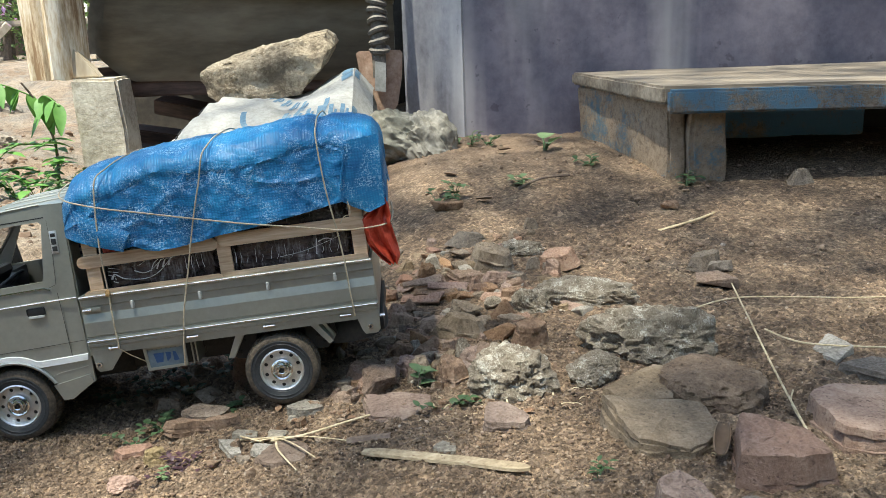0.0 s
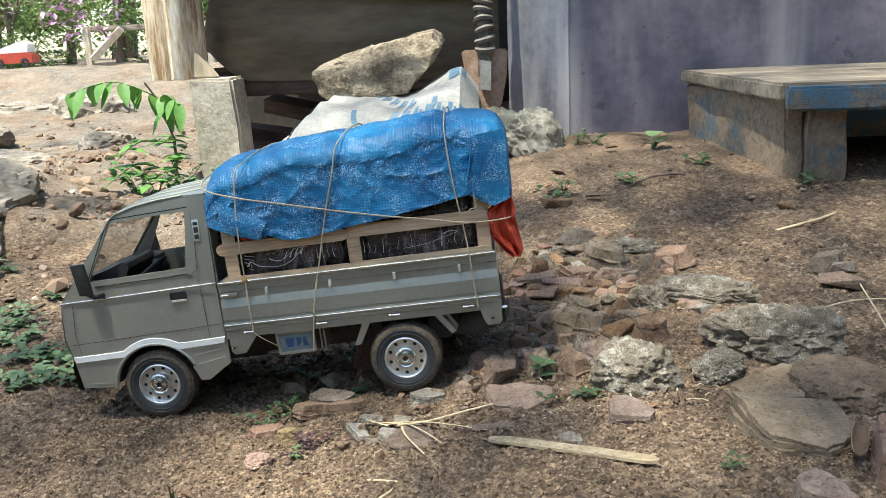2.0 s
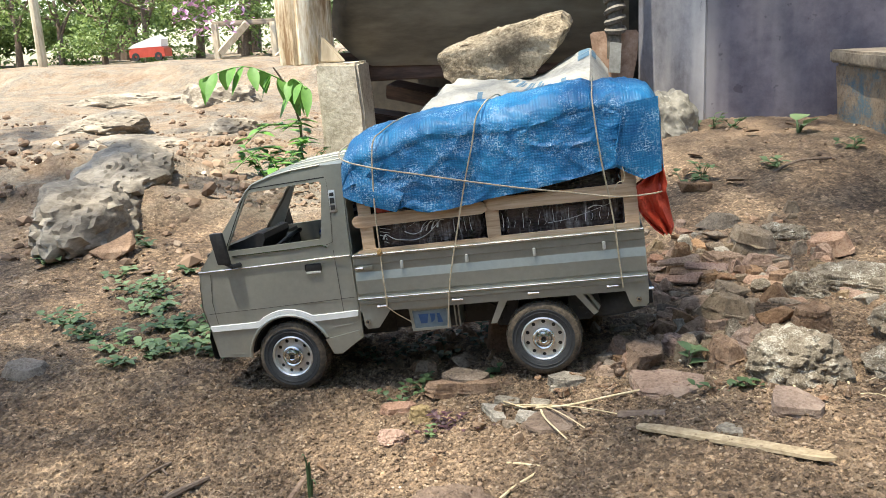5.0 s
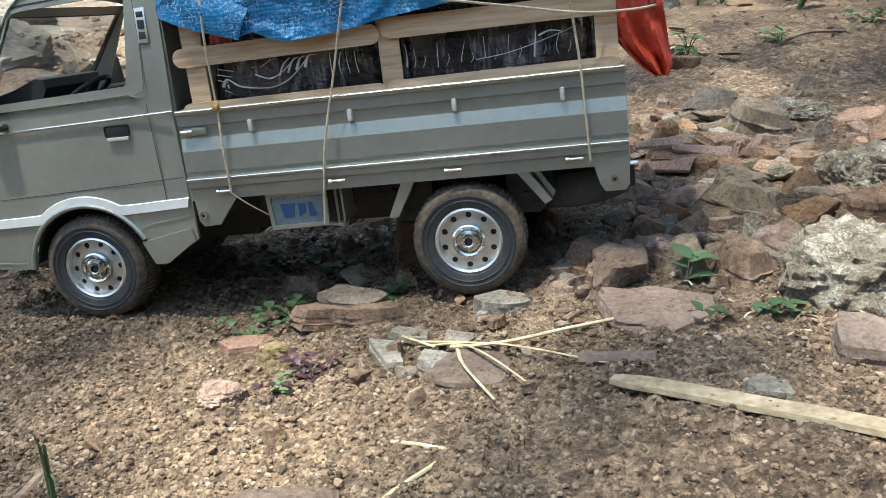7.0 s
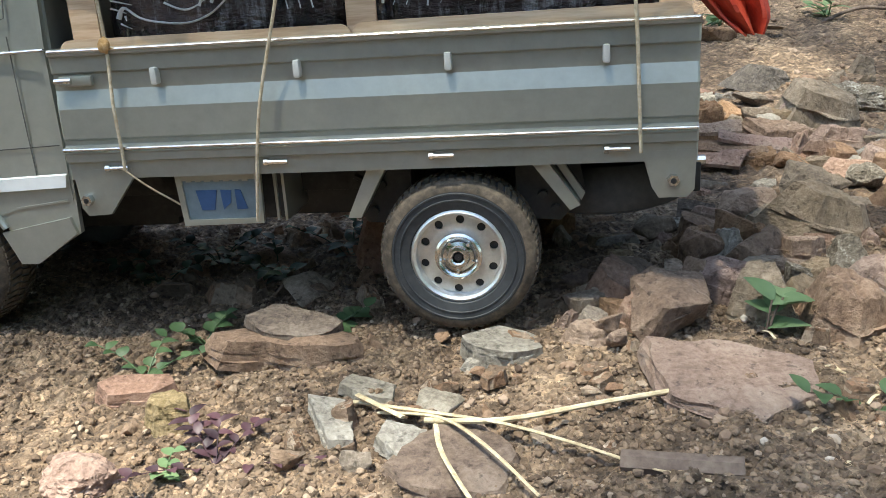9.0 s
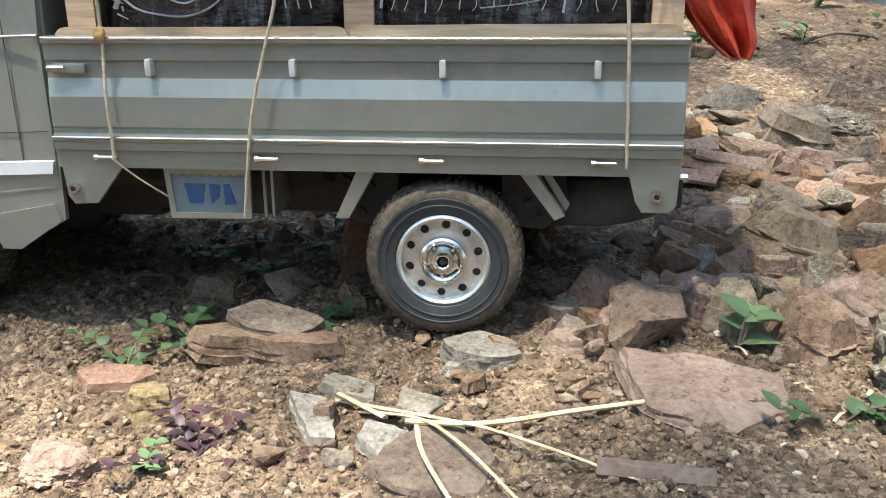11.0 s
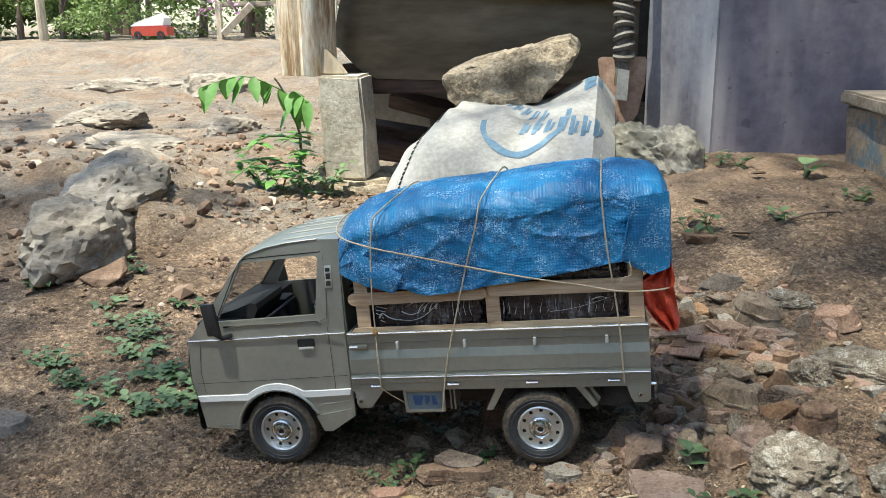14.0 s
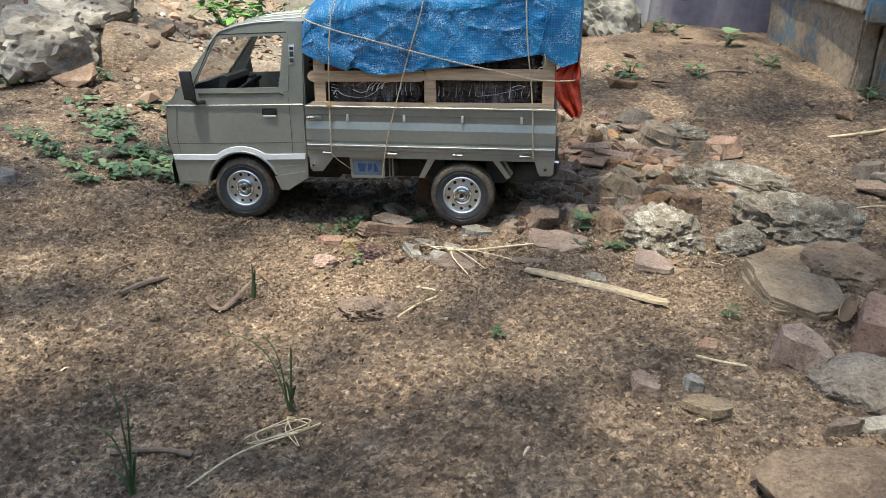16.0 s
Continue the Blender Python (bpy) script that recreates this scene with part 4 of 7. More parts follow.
        ty = part("tyre", mm(lathe(tyre, 72)), RUBBER, w, "black rubber tyre with dusty tread")
        part("dusty_shoulder", mm(lathe([(27.0, -0.75), (28.6, -0.6), (30.6, 0.9), (31.8, 3.3), (31.8, 4.0), (27.0, 1.5)], 72)), TREAD, ty, "brown dust on the tyre's shoulder")
        bb = bmesh.new()
        for k in range(60):
            a = 2 * math.pi * k / 60
            for y0, y1, sh in ((2.0, 8.6, 0.03), (9.6, 14.6, -0.03), (15.6, 21.6, 0.03)):
                ps = []
                for da, yy in ((-0.032, y0), (0.032, y0), (0.032 + sh, y1), (-0.032 + sh, y1)):
                    for r in (31.0 if yy in (2.0, 21.6) else 31.6, 32.9 if yy not in (2.0, 21.6) else 31.9):
                        ps.append(bb.verts.new((r * math.cos(a + da), yy, r * math.sin(a + da))))
                for f in ((1, 3, 5, 7), (0, 1, 3, 2), (2, 3, 5, 4), (4, 5, 7, 6), (6, 7, 1, 0)):
                    bb.faces.new([ps[i] for i in f])
        tr = part("tread", mm(bb), TREAD, ty, "dusty tread blocks", smooth=False)
        holes = [disc(14.6 * math.cos(2 * math.pi * k / 10), 14.6 * math.sin(2 * math.pi * k / 10), 1.75, 12) for k in range(10)]
        face = plate(disc(0, 0, 17.4, 56), holes, 0.9, at=3.4)
        for v in face.verts:
            r = math.hypot(v.co.x, v.co.z)
            v.co.y += 0.9 * step((r - 8) / 8) - 1.6 * step((11 - r) / 4)
        rim = part("rim", mm(face), RIM, w, "bright silver ten-hole rim")
        part("rim_lip", mm(lathe([(16.8, 4.5), (17.2, 0.9), (18.3, 0.2), (19.4, 0.9), (19.6, 3), (18.6, 20), (17.4, 20), (17.2, 5)], 56)), RIM, rim)
        part("rim_back", mm(lathe([(0.1, 5.6), (17.1, 5.6), (17.1, 6.6), (0.1, 6.6)], 40)), BLACK, rim)
        part("hub_ring", mm(lathe([(9.4, 2.2), (9.6, 1.0), (8.6, 0.4), (7.6, 0.8), (7.0, 1.6), (7.0, 2.6)], 40, close=False)), CHROME, rim)
        part("hub_cap", mm(lathe([(2.2, 2.0), (2.4, -0.6), (3.0, -1.0), (4.2, -0.8), (4.8, 0.4), (6.2, 0.9), (6.6, 2.4)], 32, close=False)), CHROME, rim)
        part("hub_nut", mm(lathe([(0.1, -0.2), (1.6, -0.2), (2.2, 0.6), (2.2, 2.0)], 6, close=False)), BLACK, rim, "dark wheel nut")
        for k in range(5):
            a = 2 * math.pi * k / 5
            part("lug", mm(rod([(6.4 * math.cos(a), 0.2, 6.4 * math.sin(a)), (6.4 * math.cos(a), 1.6, 6.4 * math.sin(a))], 0.7, 6)), CHROME, rim)
        return w
    first = wheel(-71.5, 1, False)
    for x, y, flip in ((158, 0, False), (-71.5, WIDE - 1, True), (158, WIDE, True)):
        o = first.copy()
        scene.collection.objects.link(o)
        o.matrix_basis = Matrix.Translation((x * 0.001, y * 0.001, -0.0868)) @ pose(0, 0, 0, 0, 17 * x % 360, 180 if flip else 0)
        copies = {first: o}
        for c in first.children_recursive:
            q = c.copy()
            scene.collection.objects.link(q)
            q.parent = copies[c.parent]
            copies[c] = q
    return truck


build_truck()


# ---- the load ----
def frame_of_sticks():
    fr = thing("crate_frame", None, None, "side frame of pale craft sticks round the truck bed", "wooden frame", at=TRUCK)
    def stick(p, q, w, y, name):
        """A flat stick with round ends from p to q."""
        p, q = Vector((p[0], 0, p[1])), Vector((q[0], 0, q[1]))
        d = (q - p).normalized()
        n = Vector((-d.z, 0, d.x))
        a0 = math.atan2(d.z, d.x)
        pts = [(q.x - d.x * w / 2 + w / 2 * math.cos(a), q.z - d.z * w / 2 + w / 2 * math.sin(a)) for a in (a0 - math.pi / 2 + math.pi * k / 10 for k in range(11))]
        pts += [(p.x + d.x * w / 2 + w / 2 * math.cos(a), p.z + d.z * w / 2 + w / 2 * math.sin(a)) for a in (a0 + math.pi / 2 + math.pi * k / 10 for k in range(11))]
        part(name, mm(plate(pts, (), 2.0, at=y)), STICKWOOD, fr)
    for y in (2.0, WIDE - 4):
        for x, z1 in ((15, 52), (126, 52), (241, 58)):
            stick((x, -30), (x, z1), 11.5, y + (2.2 if y < 50 else -2.2), "post")
        stick((3.5, 30), (122, 31.5), 10.5, y, "rail")
        bb = stick((122.5, 33.5), (247, 33.5), 11, y, "rail")
        stick((4, 0.6), (122, 1.0), 9, y, "rail")
        stick((122.5, 1.4), (247, 2.2), 9, y, "rail")
    for z in (10, 33):
        for k in (0, 1):
            part("rail", mm(box(245, 247, 14 + 60 * k, 74 + 60 * k, z - 5, z + 5, 0.6)), STICKWOOD, fr)


frame_of_sticks()


def bundle(x0, x1, y0, y1, z0, z1, seed, mat_):
    b = box(x0, x1, y0, y1, z0, z1)
    bmesh.ops.subdivide_edges(b, edges=b.edges[:], cuts=14, use_grid_fill=True)
    c = Vector(((x0 + x1) / 2, (y0 + y1) / 2, (z0 + z1) / 2))
    half = Vector((x1 - x0, y1 - y0, z1 - z0)) / 2
    for v in b.verts:
        r = v.co - c
        q = Vector((r.x / half.x, r.y / half.y, r.z / half.z))
        k = (abs(q.x) ** 8 + abs(q.y) ** 8 + abs(q.z) ** 8) ** (1 / 8)
        v.co = c + r / k * (1 + 0.02 * noise.noise(v.co * 0.06 + Vector((seed, 0, 0)))) + Vector((0, 1, 0)) * 1.6 * noise.noise(v.co * 0.09 + Vector((0, seed, 0)))
    return mm(b)


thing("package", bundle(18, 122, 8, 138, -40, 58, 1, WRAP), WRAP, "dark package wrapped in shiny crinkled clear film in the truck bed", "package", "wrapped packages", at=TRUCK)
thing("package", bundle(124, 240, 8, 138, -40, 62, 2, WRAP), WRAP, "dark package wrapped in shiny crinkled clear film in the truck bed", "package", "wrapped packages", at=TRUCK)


def film_glints():
    """Pale raised strips standing for highlights where the film is pulled into folds."""
    rnd = random.Random(8)
    left, right = [o for o in bpy.data.objects if o.name.startswith("package")][:2]
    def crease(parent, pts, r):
        part("film_crease", mm(rod(curve_through([(x, 7.2 + 0.4 * math.sin(x), z) for x, z in pts], 5), r, 6, None, r * 0.4, 0.5)), FILM, parent, "pale strip for a highlight on the film")
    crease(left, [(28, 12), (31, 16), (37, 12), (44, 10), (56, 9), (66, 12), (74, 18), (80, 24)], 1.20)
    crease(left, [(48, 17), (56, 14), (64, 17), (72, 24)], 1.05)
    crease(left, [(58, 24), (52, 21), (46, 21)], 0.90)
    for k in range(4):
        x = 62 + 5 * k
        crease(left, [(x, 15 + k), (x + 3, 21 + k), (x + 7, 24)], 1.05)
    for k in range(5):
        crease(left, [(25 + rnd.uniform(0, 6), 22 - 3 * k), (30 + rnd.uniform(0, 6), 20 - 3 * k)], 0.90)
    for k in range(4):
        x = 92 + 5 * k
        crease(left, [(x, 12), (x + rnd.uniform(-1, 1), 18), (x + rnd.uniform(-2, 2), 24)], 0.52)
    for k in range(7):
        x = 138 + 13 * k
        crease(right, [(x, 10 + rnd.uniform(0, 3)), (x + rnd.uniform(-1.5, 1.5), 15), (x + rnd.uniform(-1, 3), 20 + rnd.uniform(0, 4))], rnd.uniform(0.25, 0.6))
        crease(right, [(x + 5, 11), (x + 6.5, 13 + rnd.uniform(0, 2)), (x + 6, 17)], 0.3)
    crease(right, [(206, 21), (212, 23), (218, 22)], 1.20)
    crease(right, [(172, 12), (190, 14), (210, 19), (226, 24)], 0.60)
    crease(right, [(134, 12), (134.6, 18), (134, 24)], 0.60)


film_glints()


def tarp_outline(x, table):
    for (a, za), (b, zb) in zip(table, table[1:]):
        if x <= b:
            return za + (zb - za) * max(0.0, (x - a) / (b - a))
    return table[-1][1]


HEM = [(0, 53), (12, 48), (28, 42), (46, 38), (55, 40), (64, 35), (74, 33), (92, 34), (110, 36), (125, 39), (154, 42), (182, 46), (209, 50), (232, 54), (241, 48), (253, 42), (268, 47)]
CROWN = [(-4, 86), (0, 93), (10, 103), (20, 107), (42, 111.5), (75, 116.5), (125, 119.5), (179, 123), (210, 125), (235, 123), (256, 119), (264, 115), (270, 106)]


def tarp():
    rows = []
    n, mcol = 190, 130
    for i in range(n + 1):
        x = -1 + 270 * i / n
        crown = tarp_outline(x, CROWN)
        hem = tarp_outline(x, HEM)
        fold = crown - 24 - 3 * math.sin(x * 0.045 + 1)
        end = min(1.0, (x + 3) / 16, (271 - x) / 9)
        inset = 10 * (1 - max(0, end)) ** 2
        row = []
        for k in range(mcol + 1):
            t = k / mcol
            if t < 0.34:                                   # near side, hanging
                s = t / 0.34
                y, z = -4 + inset + 3.5 * s, hem + (fold - hem) * s
            elif t < 0.46:                                 # shoulder
                s = (t - 0.34) / 0.12
                a = s * math.pi / 2
                y, z = -0.5 + inset + 34 * (1 - math.cos(a)), fold + (crown - 3 - fold) * math.sin(a)
            elif t < 0.62:
                s = (t - 0.46) / 0.16
                y, z = 33.5 + inset + 80 * s, crown - 3 + 3 * math.sin(s * math.pi)
            elif t < 0.74:
                s = (t - 0.62) / 0.12
                a = s * math.pi / 2
                y, z = 113.5 + (36 - inset) * math.sin(a), crown - 3 - (crown - 3 - fold) * (1 - math.cos(a))
            else:
                s = (t - 0.74) / 0.26
                y, z = 149.5 - inset + 3 * s, fold + (hem + 4 - fold) * s
            p = Vector((x, y, z))
            q = p * 0.02
            n1 = noise.noise(Vector((q.x * 1.2, q.y * 1.0, q.z * 1.7)))
            crease = 1 - abs(noise.noise(Vector((q.x * 1.7 + 5, q.y * 1.5, q.z * 2.6)))) * 2.4
            fine = 1 - abs(noise.noise(Vector((q.x * 4.2, q.y * 4.0 + 9, q.z * 4.6)))) * 2.2
            amt = 1.5 * n1 + 1.5 * max(0, crease) ** 3 + 0.8 * max(0, fine) ** 3
            # pulled in under the three ties
            for rx, top in ((30, 46), (97, 128), (222, 219)):
                cx = rx + (top - rx) * step((z - 0) / 115)
                amt -= 2.6 * math.exp(-((x - cx) / 5.0) ** 2)
            lip = fold - 3 + 5 * noise.noise(Vector((x * 0.03, 1.0, 0.0))) + 3.5 * abs(noise.noise(Vector((x * 0.09, 2.0, 0.0)))) + 1.2 * noise.noise(Vector((x * 0.3, 2.0, 0.0)))
            if t < 0.5:
                amt += 1.3 * step((z - lip) / 1.6)
            side = step((t - 0.30) / 0.14) - step((t - 0.64) / 0.14)
            nrm = Vector((0, (-1 if t < 0.5 else 1) * (1 - side), side)).normalized()
            row.append(p + nrm * amt)
        rows.append(row)
    b = grid_sheet(rows)
    # the tucked ends
    for row, out in ((rows[0], -1), (rows[-1], 1)):
        ends = [row]
        c = Vector((row[0].x, WIDE / 2, 60))
        for s in (0.8, 0.55, 0.3, 0.08):
            ends.append([Vector((p.x + out * (1.5 + 2 * noise.noise(p * 0.05)), c.y + (p.y - c.y) * s, c.z + (p.z - c.z) * (0.35 + 0.65 * s))) for p in row])
        grid_sheet(ends if out > 0 else ends[::-1], b)
    bmesh.ops.remove_doubles(b, verts=b.verts[:], dist=0.01)
    ob = thing("tarpaulin", mm(b), TARP, "creased blue woven plastic tarpaulin tied over the truck's load", "tarpaulin", at=TRUCK)
    sol = ob.modifiers.new("thickness", "SOLIDIFY")
    sol.thickness, sol.offset = 0.0006, 0
    bits = []
    # turned-over corner near the cab, and the seam near the tail
    flap = []
    for i in range(9):
        s = i / 8
        lo, hi = Vector((20 + 27 * s, -7.5, 45 - 8.5 * s)), Vector((12 + 43 * s, -6.5, 76 - 24 * s))
        flap.append([lo.lerp(hi, k / 8) + Vector((0, -2.2 * math.sin(math.pi * k / 8) - 1.2 * noise.noise(Vector((s * 4, k * 0.6, 0))), 0)) for k in range(9)])
    bits.append(grid_sheet(flap))
    flap = []
    for i in range(9):
        s = i / 8
        lo, hi = Vector((231 + 36 * s, -6.5, 56 - 12 * step(s * 1.6) + 3 * s)), Vector((243 + 26 * s, -5.5, 104 + 2 * s))
        flap.append([lo.lerp(hi, k / 8) + Vector((0, -1.6 * math.sin(math.pi * k / 8) - 1.0 * noise.noise(Vector((s * 4, k * 0.6, 3))) + 4 * s * s, 0)) for k in range(9)])
    bits.append(grid_sheet(flap))
    for bit in bits:
        fl = part("corner_flap", mm(bit), TARP, ob)
        fl.modifiers.new("thickness", "SOLIDIFY").thickness = 0.0006
    seam = rod([(231, -9.5, 60), (236, -9, 80), (241, -8.5, 100)], 0.8, 6)
    part("seam", mm(seam), TARP, ob)


tarp()


def red_sheet():
    b = bmesh.new()
    left = [(-6, 265), (0, 258), (14, 247), (26, 246.5), (30, 247), (36, 246), (44, 257), (52, 266)]
    right = [(-6, 271), (0, 274), (14, 272), (26, 270), (30, 269), (36, 270.5), (44, 269), (52, 268)]
    def edge(table, z):
        for (za, xa), (zb, xb) in zip(table, table[1:]):
            if z <= zb:
                return xa + (xb - xa) * (z - za) / (zb - za)
        return table[-1][1]
    for back in (0, 1):
        rows = []
        for i in range(23):
            z = -6 + 58 * i / 22
            x0, x1 = edge(left, z), edge(right, z)
            pinch = math.exp(-((z - 30) / 5) ** 2)
            rows.append([Vector((x0 + (x1 - x0) * k / 12, 2 + back * 16 + (4 - 3 * pinch) * math.sin(k * 1.1 + z * 0.10 + back) + 3 * noise.noise(Vector((k * 0.5, z * 0.08, back))) - 2 * pinch, z)) for k in range(13)])
        grid_sheet(rows, b)
    ob = thing("red_sheet", mm(b), RED_CLOTH, "bunched red plastic sheet hanging at the truck's tail", "sheet", at=TRUCK)
    sol = ob.modifiers.new("thickness", "SOLIDIFY")
    sol.thickness = 0.0008
    b = grid_sheet([[(26 + 3.0 * k, 5 + 1.5 * math.sin(k * 2.0 + i), 36 + 5 * i) for k in range(5)] for i in range(4)])
    ob = thing("red_sheet", mm(b), RED_CLOTH, "corner of a red plastic sheet under the tarpaulin", "sheet", at=TRUCK)
    sol = ob.modifiers.new("thickness", "SOLIDIFY")
    sol.thickness = 0.0008


red_sheet()


def tie(points, label, r=0.68):
    b = rod(curve_through(points, 7), r, 8)
    return thing("string", mm(b), ROPE, label, "string", "strings round the load", at=TRUCK)


tie([(c, y, z) for c, y, z in ((50, 154, 30), (50, 150, 92), (49, 112, 113), (48, 36, 112), (40, 8, 105), (34, -3, 98), (31, -6.5, 77), (28.5, -8.5, 40), (26, -2.5, 4), (26.3, -5.5, -20), (26.3, -5, -40), (26, -5, -46))], "off-white cotton string tied down over the tarpaulin")
tie([(26, -5, -46), (33, -1, -54), (43, 4, -63)], "thin brown string end under the bed", 0.4)
knot = thing("knot", mm(lump(5, 4.4, 5, 2, 0.3, 3)), KNOT, "yellowed string knot on the bed's rim", "knot", at=TRUCK @ Matrix.Translation((0.0259, -0.0035, 0.001)))
tie([(c, y, z) for c, y, z in ((132, 154, 30), (132, 150, 98), (132, 112, 121), (131, 36, 120.5), (127, 8, 114), (123, -3, 106), (118, -6.5, 86), (108, -7.5, 55), (96, -5, 14), (85, -6, -26), (76.5, 0.5, -70))], "off-white cotton string tied down over the tarpaulin")
tie([(c, y, z) for c, y, z in ((219, 154, 30), (219, 150, 102), (219, 112, 126), (219, 36, 125.5), (218.5, 8, 118), (218, -3, 108), (220, -7, 68), (224, -4, 31), (226.5, -4.6, 3), (227.5, -5.5, -22), (228.5, -4.5, -46))], "off-white cotton string tied down over the tarpaulin")
tie([(c, y, z) for c, y, z in ((-2, 120, 90), (-4, 70, 96), (-3, 20, 92), (5, -2, 85), (33, -9.5, 76), (70, -9, 66.5), (112, -9.5, 56), (154, -9, 46), (196, -6, 37), (228, -6.5, 30.5), (252, -3, 29), (268, 4, 30), (272, 40, 32), (270, 110, 34))], "off-white cotton string running aslant along the load")


tie([(228, -7, 36), (232, -7.4, 41.5), (237, -7.4, 43), (237.6, -7.2, 49), (236.4, -6.5, 54)], "loose curled end of cotton string at the tail", 0.4)


def driver():
    b = bmesh.new()
    rnd = [(0.1, -6), (13, -5), (15, 6), (14, 20), (16, 34), (12, 42), (5, 46), (0.1, 46)]
    t = lathe([(r, z) for r, z in rnd], 20, close=False)
    for v in t.verts:
        v.co = Vector((-14 + v.co.x * 0.75, 40 + v.co.z * 1.15, v.co.y))
    join(b, t)
    for y in (22, 60):
        rod([(-12, y, 34), (-24, y, 18), (-34, y + 3, 22)], 4.2, 10, b, 3)
    return thing("doll_driver", mm(b), STRIPES, "small plastic driver doll in a striped shirt on the cab seat", "doll", at=TRUCK)


driver()


# ---- ground: one sheet, finest near the truck ----
def build_ground():
    def lines(lo, hi, fine, reach):
        mid = list(np.arange(lo, hi, fine))
        out_hi, out_lo, gap = [hi], [lo], fine
        while out_hi[-1] < reach:
            gap *= 1.07
            out_hi.append(out_hi[-1] + gap)
            out_lo.append(out_lo[-1] - gap)
        return out_lo[:0:-1] + mid + out_hi
    xs, ys = lines(-0.42, 0.72, 0.0028, 260), lines(-0.66, 0.20, 0.0028, 260)
    n = len(xs)
    verts = [(x, y, soil_z(x, y)) for y in ys for x in xs]
    faces = [(j * n + i, j * n + i + 1, (j + 1) * n + i + 1, (j + 1) * n + i) for j in range(len(ys) - 1) for i in range(n - 1)]
    me = bpy.data.meshes.new("ground")
    me.from_pydata(verts, [], faces)
    me.polygons.foreach_set("use_smooth", [True] * len(faces))
    me.materials.append(SOIL)
    tagged(new("ground", me), "dry brown gritty soil with paler sandy yard behind", "ground", kind="structure")


build_ground()


# ---- stones ----
def slab_stone(w, d, h, seed, outline=None):
    """A broken slab: angular outline, flat sloping top, sides stepped in layers. It stands on z = 0."""
    rnd = random.Random(seed)
    n = rnd.choice((4, 5, 5, 6, 7))
    start = rnd.uniform(0, 6.28)
    corners = []
    for k in range(n):
        a = start + 2 * math.pi * (k + rnd.uniform(-0.33, 0.33)) / n
        c, s = math.cos(a), math.sin(a)
        r = 1 / (abs(c) ** 2.6 + abs(s) ** 2.6) ** (1 / 2.6) * rnd.uniform(0.74, 1.08)
        corners.append(Vector((c * r * w / 2, s * r * d / 2, 0)))
    if outline:
        corners, n = [Vector((p[0], p[1], 0)) for p in outline], len(outline)
    off = Vector((rnd.random(), rnd.random(), rnd.random())) * 40
    big = max(w, d)
    ring = []
    for k in range(n):
        p, q = corners[k], corners[(k + 1) % n]
        m = max(2, min(9, int((q - p).length / big * 11)))
        side = (q - p).normalized().cross(Vector((0, 0, 1)))
        for j in range(m):
            t = j / m
            ring.append((p.lerp(q, t), side * (1 if 0 < j else 0.2)))
    tx, ty = rnd.uniform(-0.28, 0.28) * h / w, rnd.uniform(-0.28, 0.28) * h / d
    def top(p, z):
        return z + (tx * p.x * 2 + ty * p.y * 2) * z / h
    layers = rnd.choice((2, 3, 3, 4)) if h > 0.006 else 2
    cuts = [0.0] + sorted(rnd.uniform(0.15, 0.85) for _ in range(layers - 1)) + [1.0]
    slope = rnd.uniform(0.10, 0.55) * (0.4 if outline else 1.0)
    b = bmesh.new()
    rows = []
    for i in range(layers):
        shift = rnd.uniform(-0.010, 0.022) * w
        for e, z in ((0, cuts[i]), (1, cuts[i + 1])):
            taper = 1 - slope * z * h / (0.5 * min(w, d))
            row = []
            for p, out in ring:
                nz = noise.noise(p / big * 5 + off + Vector((0, 0, i * 3.1))) * 0.042 * w + noise.noise(p / big * 16 + off + Vector((0, 0, i * 5 + e))) * 0.026 * w
                v = p * taper + out * (shift + nz)
                wob = h * 0.06 * noise.noise(p / big * 7 + off + Vector((9, i, 0)))
                row.append(Vector((v.x, v.y, top(v, z * h) + (wob if 0 < z else 0))))
            rows.append(row)
    rim = rows[-1]
    mid = Vector((sum(p.x for p in rim) / len(rim), sum(p.y for p in rim) / len(rim), 0))
    for f in (0.86, 0.66, 0.36):
        row = []
        for p in rim:
            q = mid + (Vector((p.x, p.y, 0)) - mid) * f
            row.append(Vector((q.x, q.y, top(q, h) + h * (0.13 * noise.noise(q / big * 6 + off) + 0.10 * noise.noise(q / big * 17 + off)) + 0.03 * h)))
        rows.append(row)
    grid_sheet(rows, b, True)
    b.verts.ensure_lookup_table()
    last = b.verts[-len(rim):]
    c = b.verts.new((mid.x, mid.y, top(mid, h) + 0.03 * h))
    for k in range(len(last)):
        b.faces.new((last[k], last[(k + 1) % len(last)], c))
    return b


